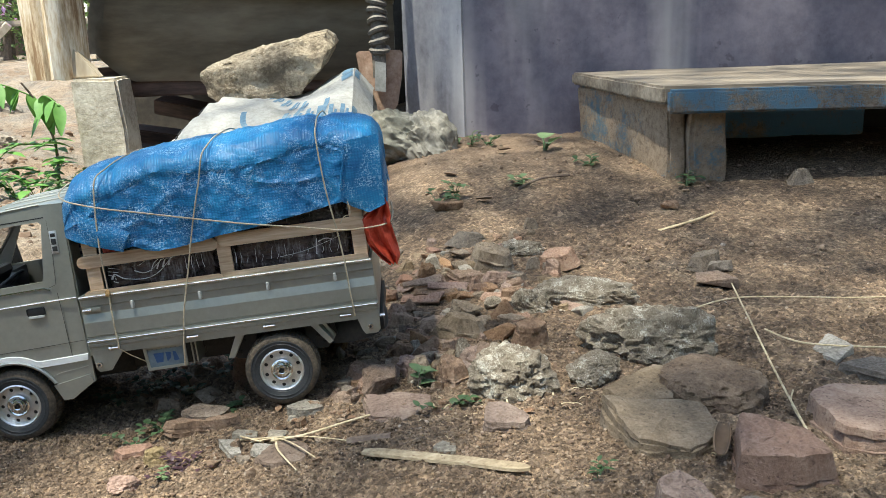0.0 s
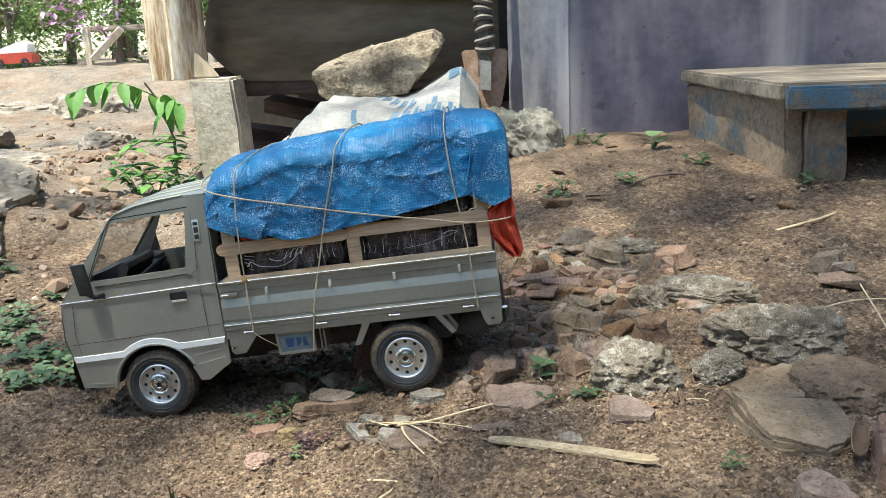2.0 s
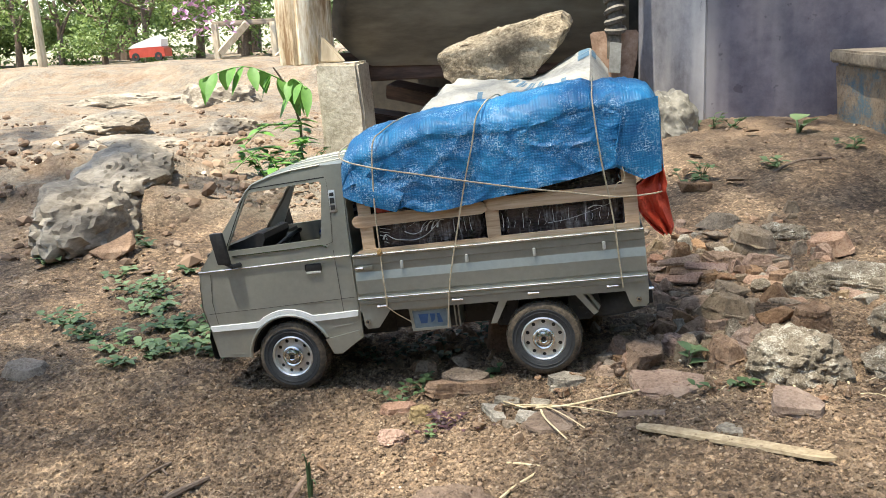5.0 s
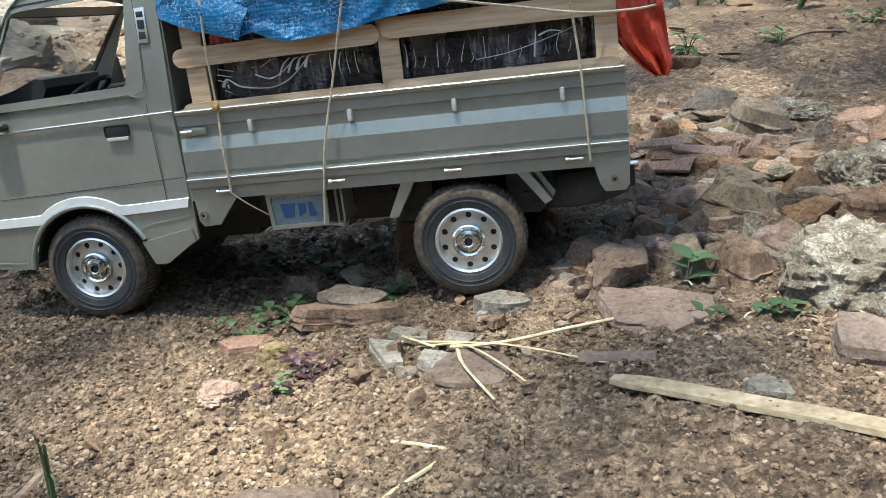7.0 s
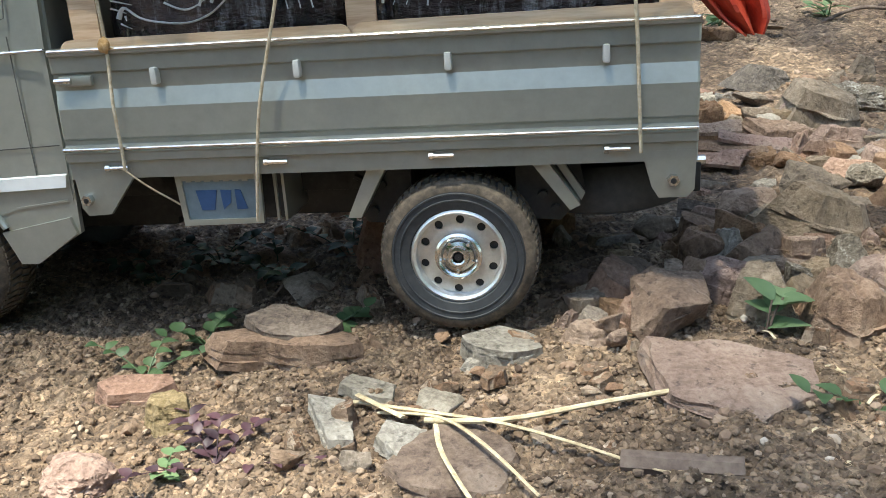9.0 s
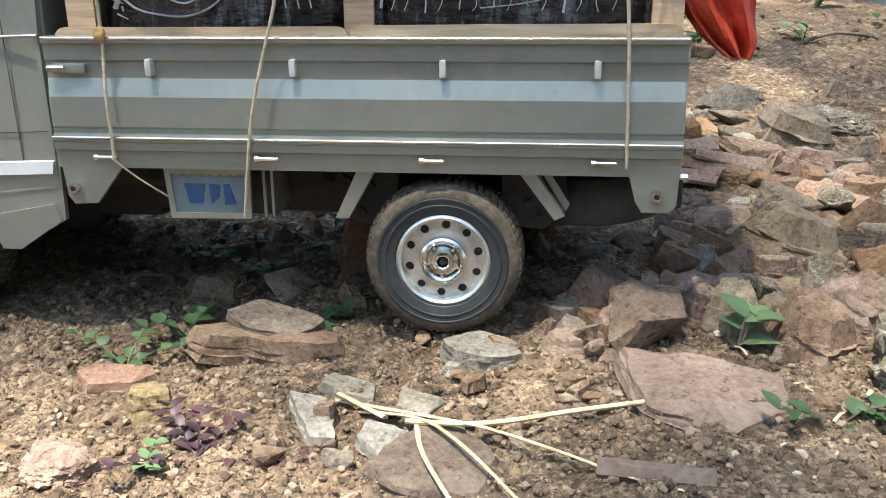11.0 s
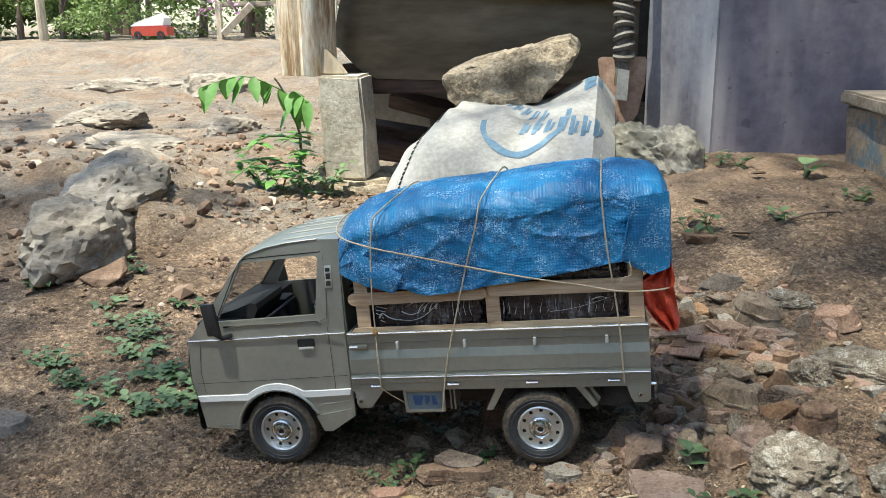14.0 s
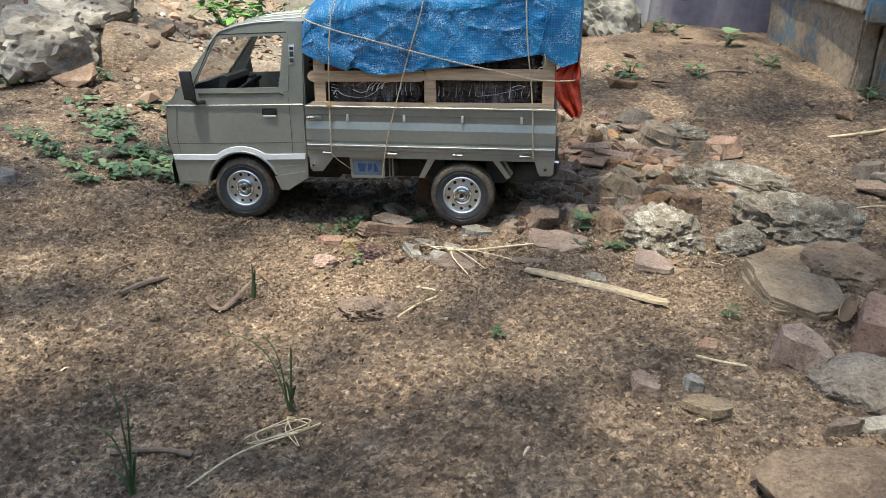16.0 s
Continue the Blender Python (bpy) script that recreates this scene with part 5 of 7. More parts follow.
def stone(kind, x, y, w, h, seed, d=None, tilt=(0, 0), flat=False, label="", turn=None, sink=0.12, heap=None):
    rnd = random.Random(seed * 7 + 1)
    d = d or w * rnd.uniform(0.55, 0.8)
    b = slab_stone(w, d, h, seed) if flat or (seed % 3 and h < 0.55 * w and kind not in ("lime", "moss", "dark")) else hull_stone(w, d, h, seed)
    z = ground_z(x, y + d / 2) - h * sink
    words = {"brown": "brown broken stone lying on the soil", "grey": "grey-brown broken stone on the soil", "pink": "pinkish broken brick on the soil", "red": "weathered red brick fragment on the soil",
             "orange": "small orange-brown brick fragment", "pale": "pale grey flat stone chip on the soil", "moss": "mossy brown stone sunk in the soil", "dark": "dark rough stone half sunk in the soil", "lime": "pale lichen-crusted limestone lump", "tan": "pale tan flat stone on the soil"}
    m = Matrix.Translation((x, y + d / 2, z)) @ pose(0, 0, 0, tilt[0], tilt[1], rnd.uniform(-25, 25) if turn is None else turn)
    if heap is not None:
        bmesh.ops.transform(b, matrix=m, verts=b.verts)
        join(heap, b)
        return None
    ob = tagged(new("stone", mesh_of("stone", b, STONES[kind], True, 17)), label or words[kind], "stone", "broken stones")
    ob.matrix_world = m
    return ob


def shard(kind, outline, h, seed, label, sink=0.2, tilt=(0, 0)):
    """A slab with its own outline on the ground, its corners listed from the far one clockwise."""
    cx, cy = sum(p[0] for p in outline) / len(outline), sum(p[1] for p in outline) / len(outline)
    loop = [(x - cx, y - cy) for x, y in outline][::-1]
    w, d = max(p[0] for p in loop) - min(p[0] for p in loop), max(p[1] for p in loop) - min(p[1] for p in loop)
    ob = tagged(new("stone", mesh_of("stone", slab_stone(w, d, h, seed, loop), STONES[kind], True, 17)), label, "stone", "broken stones")
    ob.matrix_world = Matrix.Translation((cx, cy, ground_z(cx, cy) - h * sink)) @ pose(0, 0, 0, tilt[0], tilt[1], 0)


def many(kind, rows, seed, **more):
    for k, (x, y, w, h) in enumerate(rows):
        stone(kind, x, y, w, h, seed + k, **more)


# the larger stones of the heap: kind, centre, front, width, height, depth, whether flat
HEAP = {
    "brown": [(0.3, 0.25, 0.039, 0.018, 0.034, 1), (0.345, 0.261, 0.046, 0.006, 0.02, 1), (0.395, 0.204, 0.045, 0.007, 0.02, 1), (0.39, 0.173, 0.029, 0.01, 0.014, 0), (0.368, 0.196, 0.029, 0.007, 0.02, 1), (0.342, 0.197, 0.025, 0.011, 0.015, 0), (0.374, 0.117, 0.037, 0.013, 0.019, 0), (0.268, 0.055, 0.025, 0.013, 0.019, 0), (0.363, 0.055, 0.038, 0.014, 0.02, 0), (0.311, 0.052, 0.023, 0.006, 0.015, 1), (0.388, 0.033, 0.04, 0.016, 0.022, 0), (0.346, 0.017, 0.03, 0.012, 0.017, 0), (0.244, -0.011, 0.03, 0.019, 0.026, 0), (0.308, -0.02, 0.037, 0.011, 0.029, 1), (0.22, -0.012, 0.011, 0.011, 0.009, 0), (0.224, -0.022, 0.011, 0.006, 0.008, 0), (0.276, 0.184, 0.017, 0.014, 0.015, 0)],
    "grey": [(0.364, 0.38, 0.064, 0.01, 0.028, 1), (0.341, 0.305, 0.029, 0.011, 0.015, 0), (0.333, 0.128, 0.036, 0.016, 0.022, 0), (0.287, 0.034, 0.013, 0.006, 0.008, 0), (0.453, 0.431, 0.024, 0.007, 0.019, 1), (0.25, 0.095, 0.022, 0.008, 0.011, 0)],
    "tan": [(0.382, 0.28, 0.071, 0.016, 0.044, 1), (0.327, 0.076, 0.057, 0.013, 0.036, 1)],
    "pale": [(0.309, 0.323, 0.025, 0.01, 0.022, 1)],
    "pink": [(0.384, 0.242, 0.045, 0.007, 0.019, 1), (0.463, 0.275, 0.061, 0.011, 0.031, 1)],
    "lime": [(0.364, 0.149, 0.018, 0.014, 0.015, 0), (0.326, 0.032, 0.019, 0.016, 0.016, 0), (0.304, 0.032, 0.017, 0.006, 0.008, 0)],
    "orange": [(0.301, 0.119, 0.032, 0.013, 0.019, 0), (0.289, 0.065, 0.029, 0.015, 0.02, 0), (0.301, 0.048, 0.02, 0.005, 0.009, 0), (0.262, 0.032, 0.016, 0.011, 0.014, 0), (0.323, 0.204, 0.025, 0.006, 0.016, 1)],
    "dark": [(0.272, 0.122, 0.019, 0.008, 0.012, 0)],
    "red": [(0.331, 0.24, 0.04, 0.004, 0.017, 1)],
}
for heap_no, (kind, rows_) in enumerate(HEAP.items()):
    for k, (x, y, w, h, d, is_flat) in enumerate(rows_):
        lean = random.Random(heap_no * 50 + k)
        stone(kind, x, y, w * 1.12, h * (1.5 if is_flat else 1.35) + 0.003, 1000 + heap_no * 40 + k, d=d * 1.3, flat=bool(is_flat), turn=lean.uniform(-14, 14), tilt=(lean.uniform(0, 10), lean.uniform(-9, 9)), sink=0.10)


many("brown", [(0.67, 0.492, 0.034, 0.019), (-0.52, 0.431, 0.078, 0.048), (0.627, 0.175, 0.057, 0.017), (0.666, 0.485, 0.028, 0.017), (-0.416, 0.021, 0.024, 0.012), (0.34, 0.526, 0.056, 0.024)], 130)
many("grey", [(0.139, -0.094, 0.012, 0.009), (0.635, 0.248, 0.048, 0.019), (0.646, 0.236, 0.04, 0.021), (0.903, 0.563, 0.06, 0.021), (-0.368, 0.011, 0.055, 0.011)], 190)
many("orange", [(0.304, 0.06, 0.021, 0.008), (0.213, -0.018, 0.023, 0.009)], 210)
many("pale", [(0.170, -0.030, 0.010, 0.004), (0.16, -0.056, 0.018, 0.004)], 230)


def old_brick():
    b = box(-0.021, 0.021, -0.012, 0.012, 0, 0.030, 0.002, 1)
    bmesh.ops.subdivide_edges(b, edges=b.edges[:], cuts=5, use_grid_fill=True)
    for v in b.verts:
        v.co += Vector((noise.noise(v.co * 90), noise.noise(v.co * 90 + Vector((9, 0, 0))), noise.noise(v.co * 90 + Vector((0, 9, 0))))) * 0.0025
    thing("brick", b, STONES["red"], "old red brick lying under the truck", "brick", at=Matrix.Translation((0.118, 0.092, ground_z(0.118, 0.092) - 0.003)) @ pose(0, 0, 0, 4, 12, 18))


old_brick()
shard("brown", [(0.052, -0.008), (0.07, 0.004), (0.115, 0.004), (0.127, -0.006), (0.128, -0.015), (0.104, -0.021), (0.084, -0.018), (0.065, -0.021)], 0.012, 320, "flat red-brown stone slab lying by the rear wheel")
shard("dark", [(0.070, 0.0), (0.079, 0.012), (0.098, 0.009), (0.113, 0.002), (0.107, -0.010), (0.085, -0.013)], 0.004, 321, "thin dark brown stone flake lying on a red-brown slab", -2.2)
shard("pink", [(0.231, -0.024), (0.262, -0.026), (0.29, -0.038), (0.286, -0.06), (0.265, -0.077), (0.237, -0.063)], 0.008, 302, "flat worn red-brown brick almost level with the soil", 0.3)
shard("pale", [(0.164, -0.015), (0.178, 0.002), (0.193, -0.004), (0.197, -0.018), (0.185, -0.027), (0.17, -0.025)], 0.0075, 322, "flat pale grey stone wedged before the rear wheel")
shard("pale", [(0.285, -0.130), (0.293, -0.122), (0.303, -0.130), (0.302, -0.143), (0.288, -0.140)], 0.006, 335, "small whitish stone beside the wooden stick", 0.2)
shard("pale", [(0.112, -0.05), (0.127, -0.05), (0.135, -0.076), (0.127, -0.078)], 0.005, 327, "flat pale greenish-grey stone chip")
shard("pale", [(0.142, -0.078), (0.144, -0.067), (0.16, -0.071), (0.16, -0.083), (0.153, -0.088)], 0.005, 328, "flat pale grey layered stone chip")
shard("pale", [(0.121, -0.042), (0.124, -0.032), (0.143, -0.036), (0.144, -0.049), (0.132, -0.049)], 0.004, 329, "flat pale grey stone chip")
shard("red", [(0.022, -0.04), (0.027, -0.034), (0.05, -0.028), (0.055, -0.034), (0.048, -0.043), (0.031, -0.048)], 0.007, 330, "long red brick fragment beside a weed", 0.35)
shard("moss", [(0.053, -0.062), (0.05, -0.052), (0.06, -0.05), (0.071, -0.056), (0.075, -0.065), (0.062, -0.068)], 0.013, 331, "mossy brown stone in the soil")
stone("brown", 0.171, -0.107, 0.058, 0.008, 301, d=0.045, flat=True, sink=0.72, label="flat brown stone almost level with the soil")
shard("tan", [(0.412, -0.120), (0.487, -0.127), (0.491, -0.164), (0.458, -0.190), (0.424, -0.178), (0.415, -0.149)], 0.018, 304, "large flat tan stone slab with a worn top")
shard("tan", [(0.421, -0.083), (0.474, -0.05), (0.493, -0.064), (0.470, -0.119), (0.432, -0.117)], 0.016, 310, "flat tan stone slab lying against another")
shard("pink", [(0.565, -0.129), (0.60, -0.106), (0.66, -0.116), (0.656, -0.20), (0.591, -0.196), (0.564, -0.186)], 0.016, 341, "broad flat reddish stone slab on the soil", 0.15)
shard("pale", [(0.628, -0.015), (0.655, 0.009), (0.66, -0.027), (0.633, -0.049)], 0.010, 342, "angular pale grey stone on the soil", 0.2, (4, -6))
shard("grey", [(0.627, -0.058), (0.66, -0.048), (0.71, -0.08), (0.655, -0.092)], 0.011, 343, "flat grey layered stone on the soil")
shard("red", [(0.498, -0.163), (0.512, -0.170), (0.540, -0.200), (0.541, -0.230), (0.505, -0.232), (0.472, -0.224), (0.486, -0.186)], 0.030, 344, "large rough red stone slab with a broken edge", 0.2, (5, -3))
shard("pink", [(0.325, -0.112), (0.330, -0.09), (0.346, -0.09), (0.362, -0.108), (0.357, -0.118), (0.327, -0.117)], 0.012, 311, "flat pinkish broken brick on the soil")
shard("pink", [(0.361, -0.246), (0.369, -0.234), (0.38, -0.236), (0.376, -0.249)], 0.005, 313, "flat reddish brick chip level with the soil", 0.5)
shard("pink", [(0.313, -0.296), (0.319, -0.285), (0.34, -0.281), (0.33, -0.311), (0.316, -0.31)], 0.006, 314, "flat reddish brick chip level with the soil", 0.5)
shard("tan", [(0.34, -0.327), (0.35, -0.314), (0.373, -0.315), (0.374, -0.33), (0.359, -0.341)], 0.008, 315, "flat mottled stone sunk in the soil", 0.5)
shard("pale", [(0.346, -0.299), (0.354, -0.287), (0.361, -0.295), (0.359, -0.305), (0.349, -0.307)], 0.007, 316, "small pale stone chip on the soil", 0.3)
shard("dark", [(0.423, -0.345), (0.435, -0.330), (0.452, -0.333), (0.441, -0.343), (0.422, -0.349)], 0.009, 317, "small dark grey stone slab")
shard("pale", [(0.446, -0.328), (0.480, -0.318), (0.482, -0.330), (0.449, -0.341)], 0.007, 318, "pale weathered flaking stone bar")
shard("pink", [(0.414, -0.240), (0.433, -0.222), (0.447, -0.24), (0.449, -0.272), (0.44, -0.282), (0.43, -0.267), (0.411, -0.258)], 0.024, 307, "red-brown three-sided broken brick", 0.2, (6, 0))

for k in range(4):
    b = plate([(-0.024, -0.008), (0.02, -0.011), (0.026, 0.004), (0.012, 0.012), (-0.02, 0.009)], (), 0.0024, axis="z")
    bmesh.ops.subdivide_edges(b, edges=b.edges[:], cuts=3, use_grid_fill=True)
    for v in b.verts:
        v.co.z += 0.006 * (1 - (v.co.y / 0.012) ** 2) + 0.0012 * noise.noise(v.co * 160 + Vector((k, 0, 0)))
    thing("roof_tile", b, STONES["brown" if k % 2 else "red"], "broken curved clay roof tile in the rubble", "roof tile", "broken roof tiles",
          at=Matrix.Translation((0.292 + 0.014 * (k % 3), 0.215 + 0.006 * k, ground_z(0.3, 0.22) + 0.004 + 0.0042 * k)) @ pose(0, 0, 0, 12 - 5 * k, 6 * (k % 3) - 6, -12 + 9 * k))


def big_rock(kind, x, y, w, d, h, seed, label, rough=0.40, turn=0.0, name="rock", sink=0.25):
    b = lump(w, d, h, seed, rough, 5)
    return thing(name, b, STONES[kind], label, "rock", smooth=True, at=Matrix.Translation((x, y + d / 2, ground_z(x, y + d / 2) - h * sink)) @ pose(0, 0, 0, 0, 0, turn))


big_rock("dark", 0.43, -0.46, 0.125, 0.10, 0.034, 12.4, "large mossy stone sunk deep in the soil", 0.2)
big_rock("dark", 0.508, -0.128, 0.088, 0.075, 0.042, 13.1, "dark rough rock half sunk in the soil", 0.25)
big_rock("red", 0.046, -0.107, 0.027, 0.024, 0.013, 21.3, "rounded pinkish brick lump on the soil", 0.3, name="stone")
big_rock("brown", 0.113, -0.217, 0.050, 0.040, 0.022, 24.9, "brown broken stone with a flat top alone on the soil", 0.3, name="stone")
big_rock("grey", 0.468, -0.318, 0.08, 0.065, 0.036, 14.6, "low rounded grey rock", 0.2)
big_rock("lime", 0.357, -0.066, 0.080, 0.062, 0.050, 1.0, "whitish lichen-crusted rock bedded in the ground")
big_rock("lime", 0.427, -0.055, 0.048, 0.040, 0.030, 7.4, "small whitish lichen-crusted rock bedded in the ground")
big_rock("lime", 0.497, -0.030, 0.130, 0.090, 0.056, 2.2, "large pale weathered limestone rock bedded in the ground")
big_rock("lime", 0.46, 0.14, 0.13, 0.05, 0.036, 3.1, "long low lichen-spotted grey rock", 0.3, -18)
big_rock("lime", 0.405, 0.125, 0.05, 0.04, 0.034, 4.4, "small grey weathered rock")
big_rock("lime", 0.425, 0.33, 0.07, 0.04, 0.026, 5.4, "low lichen-spotted rock on the bank")
# a rock ridge along the sandy gully
for k, (x, y, w, d, h, turn) in enumerate(((-0.67, 0.40, 0.20, 0.46, 0.150, 18), (-0.77, 0.64, 0.22, 0.54, 0.125, 26), (-0.93, 0.96, 0.26, 0.60, 0.10, 36), (-1.15, 1.38, 0.32, 0.6, 0.08, 48))):
    big_rock("ledge", x, y, w, d, h, 5.3 + 2.1 * k, "grey craggy rock ridge beside the sandy gully", 0.30, turn, "rock_ridge", 0.3)
for k, (x, y, w, d, h, turn) in enumerate(((-0.98, 1.85, 0.22, 0.24, 0.13, 20), (-1.56, 2.0, 0.36, 0.30, 0.11, -15), (-1.75, 3.30, 0.5, 0.4, 0.26, 5), (-2.5, 3.75, 0.9, 0.4, 0.20, 12))):
    big_rock("ledge", x, y, w, d, h, 6.1 + 1.3 * k, "low grey-brown rock rising from the sandy yard", 0.30, turn, sink=0.45)


def rubble():
    """More broken stones in the heap behind and beside the truck's tail."""
    rnd = random.Random(5)
    kinds = ["brown", "tan", "brown", "grey", "orange", "pink", "grey", "pale", "red", "tan", "pink"]
    for k in range(230):
        x, y = rnd.uniform(0.20, 0.46), rnd.uniform(-0.01, 0.42)
        if x > 0.30 + 0.25 * (1 - y) or (x > 0.38 and y < 0.10):
            x = rnd.uniform(0.20, 0.36)
        w = rnd.uniform(0.016, 0.042) * (1.0 if k < 150 else 0.6)
        stone(rnd.choice(kinds), x, y, w, w * rnd.uniform(0.3, 0.55), 400 + k, sink=0.3, d=w * rnd.uniform(0.5, 0.9), tilt=(rnd.uniform(-6, 18), rnd.uniform(-14, 14)), turn=rnd.gauss(0, 60))
    under, chips = bmesh.new(), bmesh.new()
    for k in range(90):
        x, y = rnd.uniform(0.0, 0.26), rnd.uniform(0.02, 0.20)
        w = rnd.uniform(0.012, 0.036)
        stone(rnd.choice(kinds), x, y, w, w * rnd.uniform(0.25, 0.5), 600 + k, tilt=(rnd.uniform(-14, 14), rnd.uniform(-14, 14)), turn=rnd.uniform(0, 360), sink=0.3, heap=under)
    for k in range(110):
        x, y = rnd.gauss(0.20, 0.13), rnd.gauss(-0.055, 0.045)
        w = 0.004 + 0.011 * rnd.random() ** 2
        stone(rnd.choice(["pale", "brown", "grey", "pink", "pale", "orange"]), x, y, w, w * rnd.uniform(0.35, 0.6), 800 + k, tilt=(rnd.uniform(-10, 10), rnd.uniform(-10, 10)), turn=rnd.uniform(0, 360), heap=chips)
    tagged(new("rubble", mesh_of("rubble", under, CHIPS, True, 24)), "broken stones heaped in the shade under the truck", "rubble", kind="stuff")
    tagged(new("stone_chips", mesh_of("stone_chips", chips, CHIPS, True, 24)), "small pale and brown stone chips on the soil", "stone chips", kind="stuff")


rubble()


def scatter(name, count, areas, sizes, material, label, seed, faces_of, lift=0.3, thin=0.7):
    """Thousands of small bits in one mesh. areas: x0, x1, y0, y1 in turn."""
    rnd = random.Random(seed)
    shapes = []
    for s in range(7):
        b = bmesh.new()
        if faces_of == 8:
            bmesh.ops.create_icosphere(b, subdivisions=1, radius=1)
            bmesh.ops.delete(b, geom=[v for v in b.verts if v.co.z < -0.6], context="VERTS")
        else:
            bmesh.ops.create_icosphere(b, subdivisions=1, radius=1)
        vs = [v.co * (1 + 0.45 * noise.noise(v.co * 1.5 + Vector((s * 9, 0, 0)))) for v in b.verts]
        b.verts.index_update()
        fs = [[v.index for v in f.verts] for f in b.faces]
        b.free()
        shapes.append((vs, fs))
    verts, faces = [], []
    for k in range(count):
        x0, x1, y0, y1 = areas[k % len(areas)]
        x, y = rnd.uniform(x0, x1), rnd.uniform(y0, y1)
        if noise.noise(Vector((x * 9, y * 9, seed))) < rnd.uniform(-0.8, 0.35):
            continue
        r = sizes[0] + (sizes[1] - sizes[0]) * rnd.random() ** 4.5
        if y > 0.3:
            r *= 1.9
        vs, fs = rnd.choice(shapes)
        rot = Euler((rnd.uniform(-0.5, 0.5), rnd.uniform(-0.5, 0.5), rnd.uniform(0, 6))).to_matrix()
        c = Vector((x, y, soil_z(x, y) + r * lift))
        sq = rnd.uniform(0.6, 1.0)
        o = len(verts)
        verts.extend(c + rot @ Vector((v.x * r, v.y * r * sq, v.z * r * thin)) for v in vs)
        faces.extend([i + o for i in f] for f in fs)
    me = bpy.data.meshes.new(name)
    me.from_pydata(verts, [], faces)
    me.materials.append(material)
    tagged(new(name, me), label, name, kind="stuff")


def pebble_mix():
    m, nt, b = base("pebble_mix", 0.9)
    geo = nt.nodes.new("ShaderNodeNewGeometry")
    nt.links.new(ramp(nt, geo.outputs["Random Per Island"], [(0.0, (0.085, 0.055, 0.038)), (0.4, (0.17, 0.113, 0.077)), (0.78, (0.26, 0.175, 0.12)), (0.97, (0.32, 0.235, 0.170)), (1.0, (0.50, 0.43, 0.35))]), b.inputs["Base Color"])
    return m


def crumb_mix():
    m, nt, b = base("soil_crumbs", 0.95)
    geo = nt.nodes.new("ShaderNodeNewGeometry")
    nt.links.new(ramp(nt, geo.outputs["Random Per Island"], [(0.0, (0.07, 0.046, 0.030)), (0.35, (0.15, 0.101, 0.066)), (0.85, (0.24, 0.168, 0.112)), (1.0, (0.34, 0.262, 0.19))]), b.inputs["Base Color"])
    return m


PEBBLE_MIX, CRUMB_MIX = pebble_mix(), crumb_mix()
scatter("pebbles", 7000, [(-0.45, 0.75, -0.62, 0.12), (-0.9, 1.2, -0.62, 1.0), (0.0, 0.5, -0.2, 0.1)], (0.0005, 0.0027), PEBBLE_MIX, "small pebbles scattered over the soil", 11, 20)
scatter("soil_crumbs", 170000, [(-0.46, 0.76, -0.66, 0.10), (-0.30, 0.60, -0.66, -0.05), (-0.15, 0.45, -0.2, 0.1)], (0.0004, 0.0019), CRUMB_MIX, "loose crumbs of dry brown soil", 12, 8, 0.15, 0.6)


scatter("soil_clods", 30000, [(-0.46, 0.76, -0.66, 0.10), (-0.20, 0.60, -0.45, 0.0)], (0.0007, 0.0026), SOIL, "small clods of dry brown soil", 14, 20, 0.1, 0.65)
scatter("bank_grit", 7000, [(0.36, 1.15, -0.16, 0.92), (0.42, 0.85, -0.12, 0.35)], (0.0006, 0.0026), PEBBLE_MIX, "small stones and crumbs scattered over the bank", 15, 20, 0.1, 0.6)
scatter("yard_stones", 2600, [(-2.6, -0.34, 0.45, 3.0), (-1.5, -0.36, 0.4, 1.6)], (0.0022, 0.011), PEBBLE_MIX, "small stones and clods scattered over the sandy yard", 16, 20, 0.1, 0.6)
scatter("leaf_litter", 1300, [(-0.62, -0.12, 0.04, 0.50), (-0.55, -0.15, 0.85, 1.2)], (0.0018, 0.0055), DRYLEAF, "broken dry leaves and bark flakes on the soil", 13, 20, 0.35, 0.22)


# ---- sticks, straw, litter ----
def on_soil(x, y, up=0.001):
    return Vector((x, y, ground_z(x, y) + up))


def flat_stick():
    a, c = Vector((0.234, -0.118, 0)), Vector((0.349, -0.184, 0))
    d = (c - a).normalized()
    n = Vector((-d.y, d.x, 0))
    b = bmesh.new()
    rows = []
    for k in range(25):
        t = k / 24
        p = a.lerp(c, t)
        w = 0.0055 * (1 - 0.45 * max(0, 0.10 - t) / 0.10) * (1 - 0.8 * max(0, t - 0.95) / 0.05) + 0.0004 * noise.noise(Vector((t * 9, 0, 0)))
        z = ground_z(p.x, p.y) + 0.004 + 0.0008 * noise.noise(Vector((t * 3, 5, 0)))
        rows.append([p + n * w + Vector((0, 0, z)), p + n * w * 0.9 + Vector((0, 0, z + 0.0022)), p - n * w * 0.9 + Vector((0, 0, z + 0.0022)), p - n * w + Vector((0, 0, z))])
    grid_sheet(rows, b, True)
    b.faces.new(b.verts[:4])
    b.faces.new(b.verts[-4:])
    thing("wooden_stick", b, OLDSTICK, "weathered flat wooden stick lying on the soil", "stick")


flat_stick()


def litter(name, pts, r, material, label, category, group="", taper=None, flat=1.0, up=0.002):
    b = rod(curve_through([on_soil(p[0], p[1], up + (p[2] if len(p) > 2 else 0)) for p in pts], 5), r, 7, None, taper, flat)
    return thing(name, b, material, label, category, group)


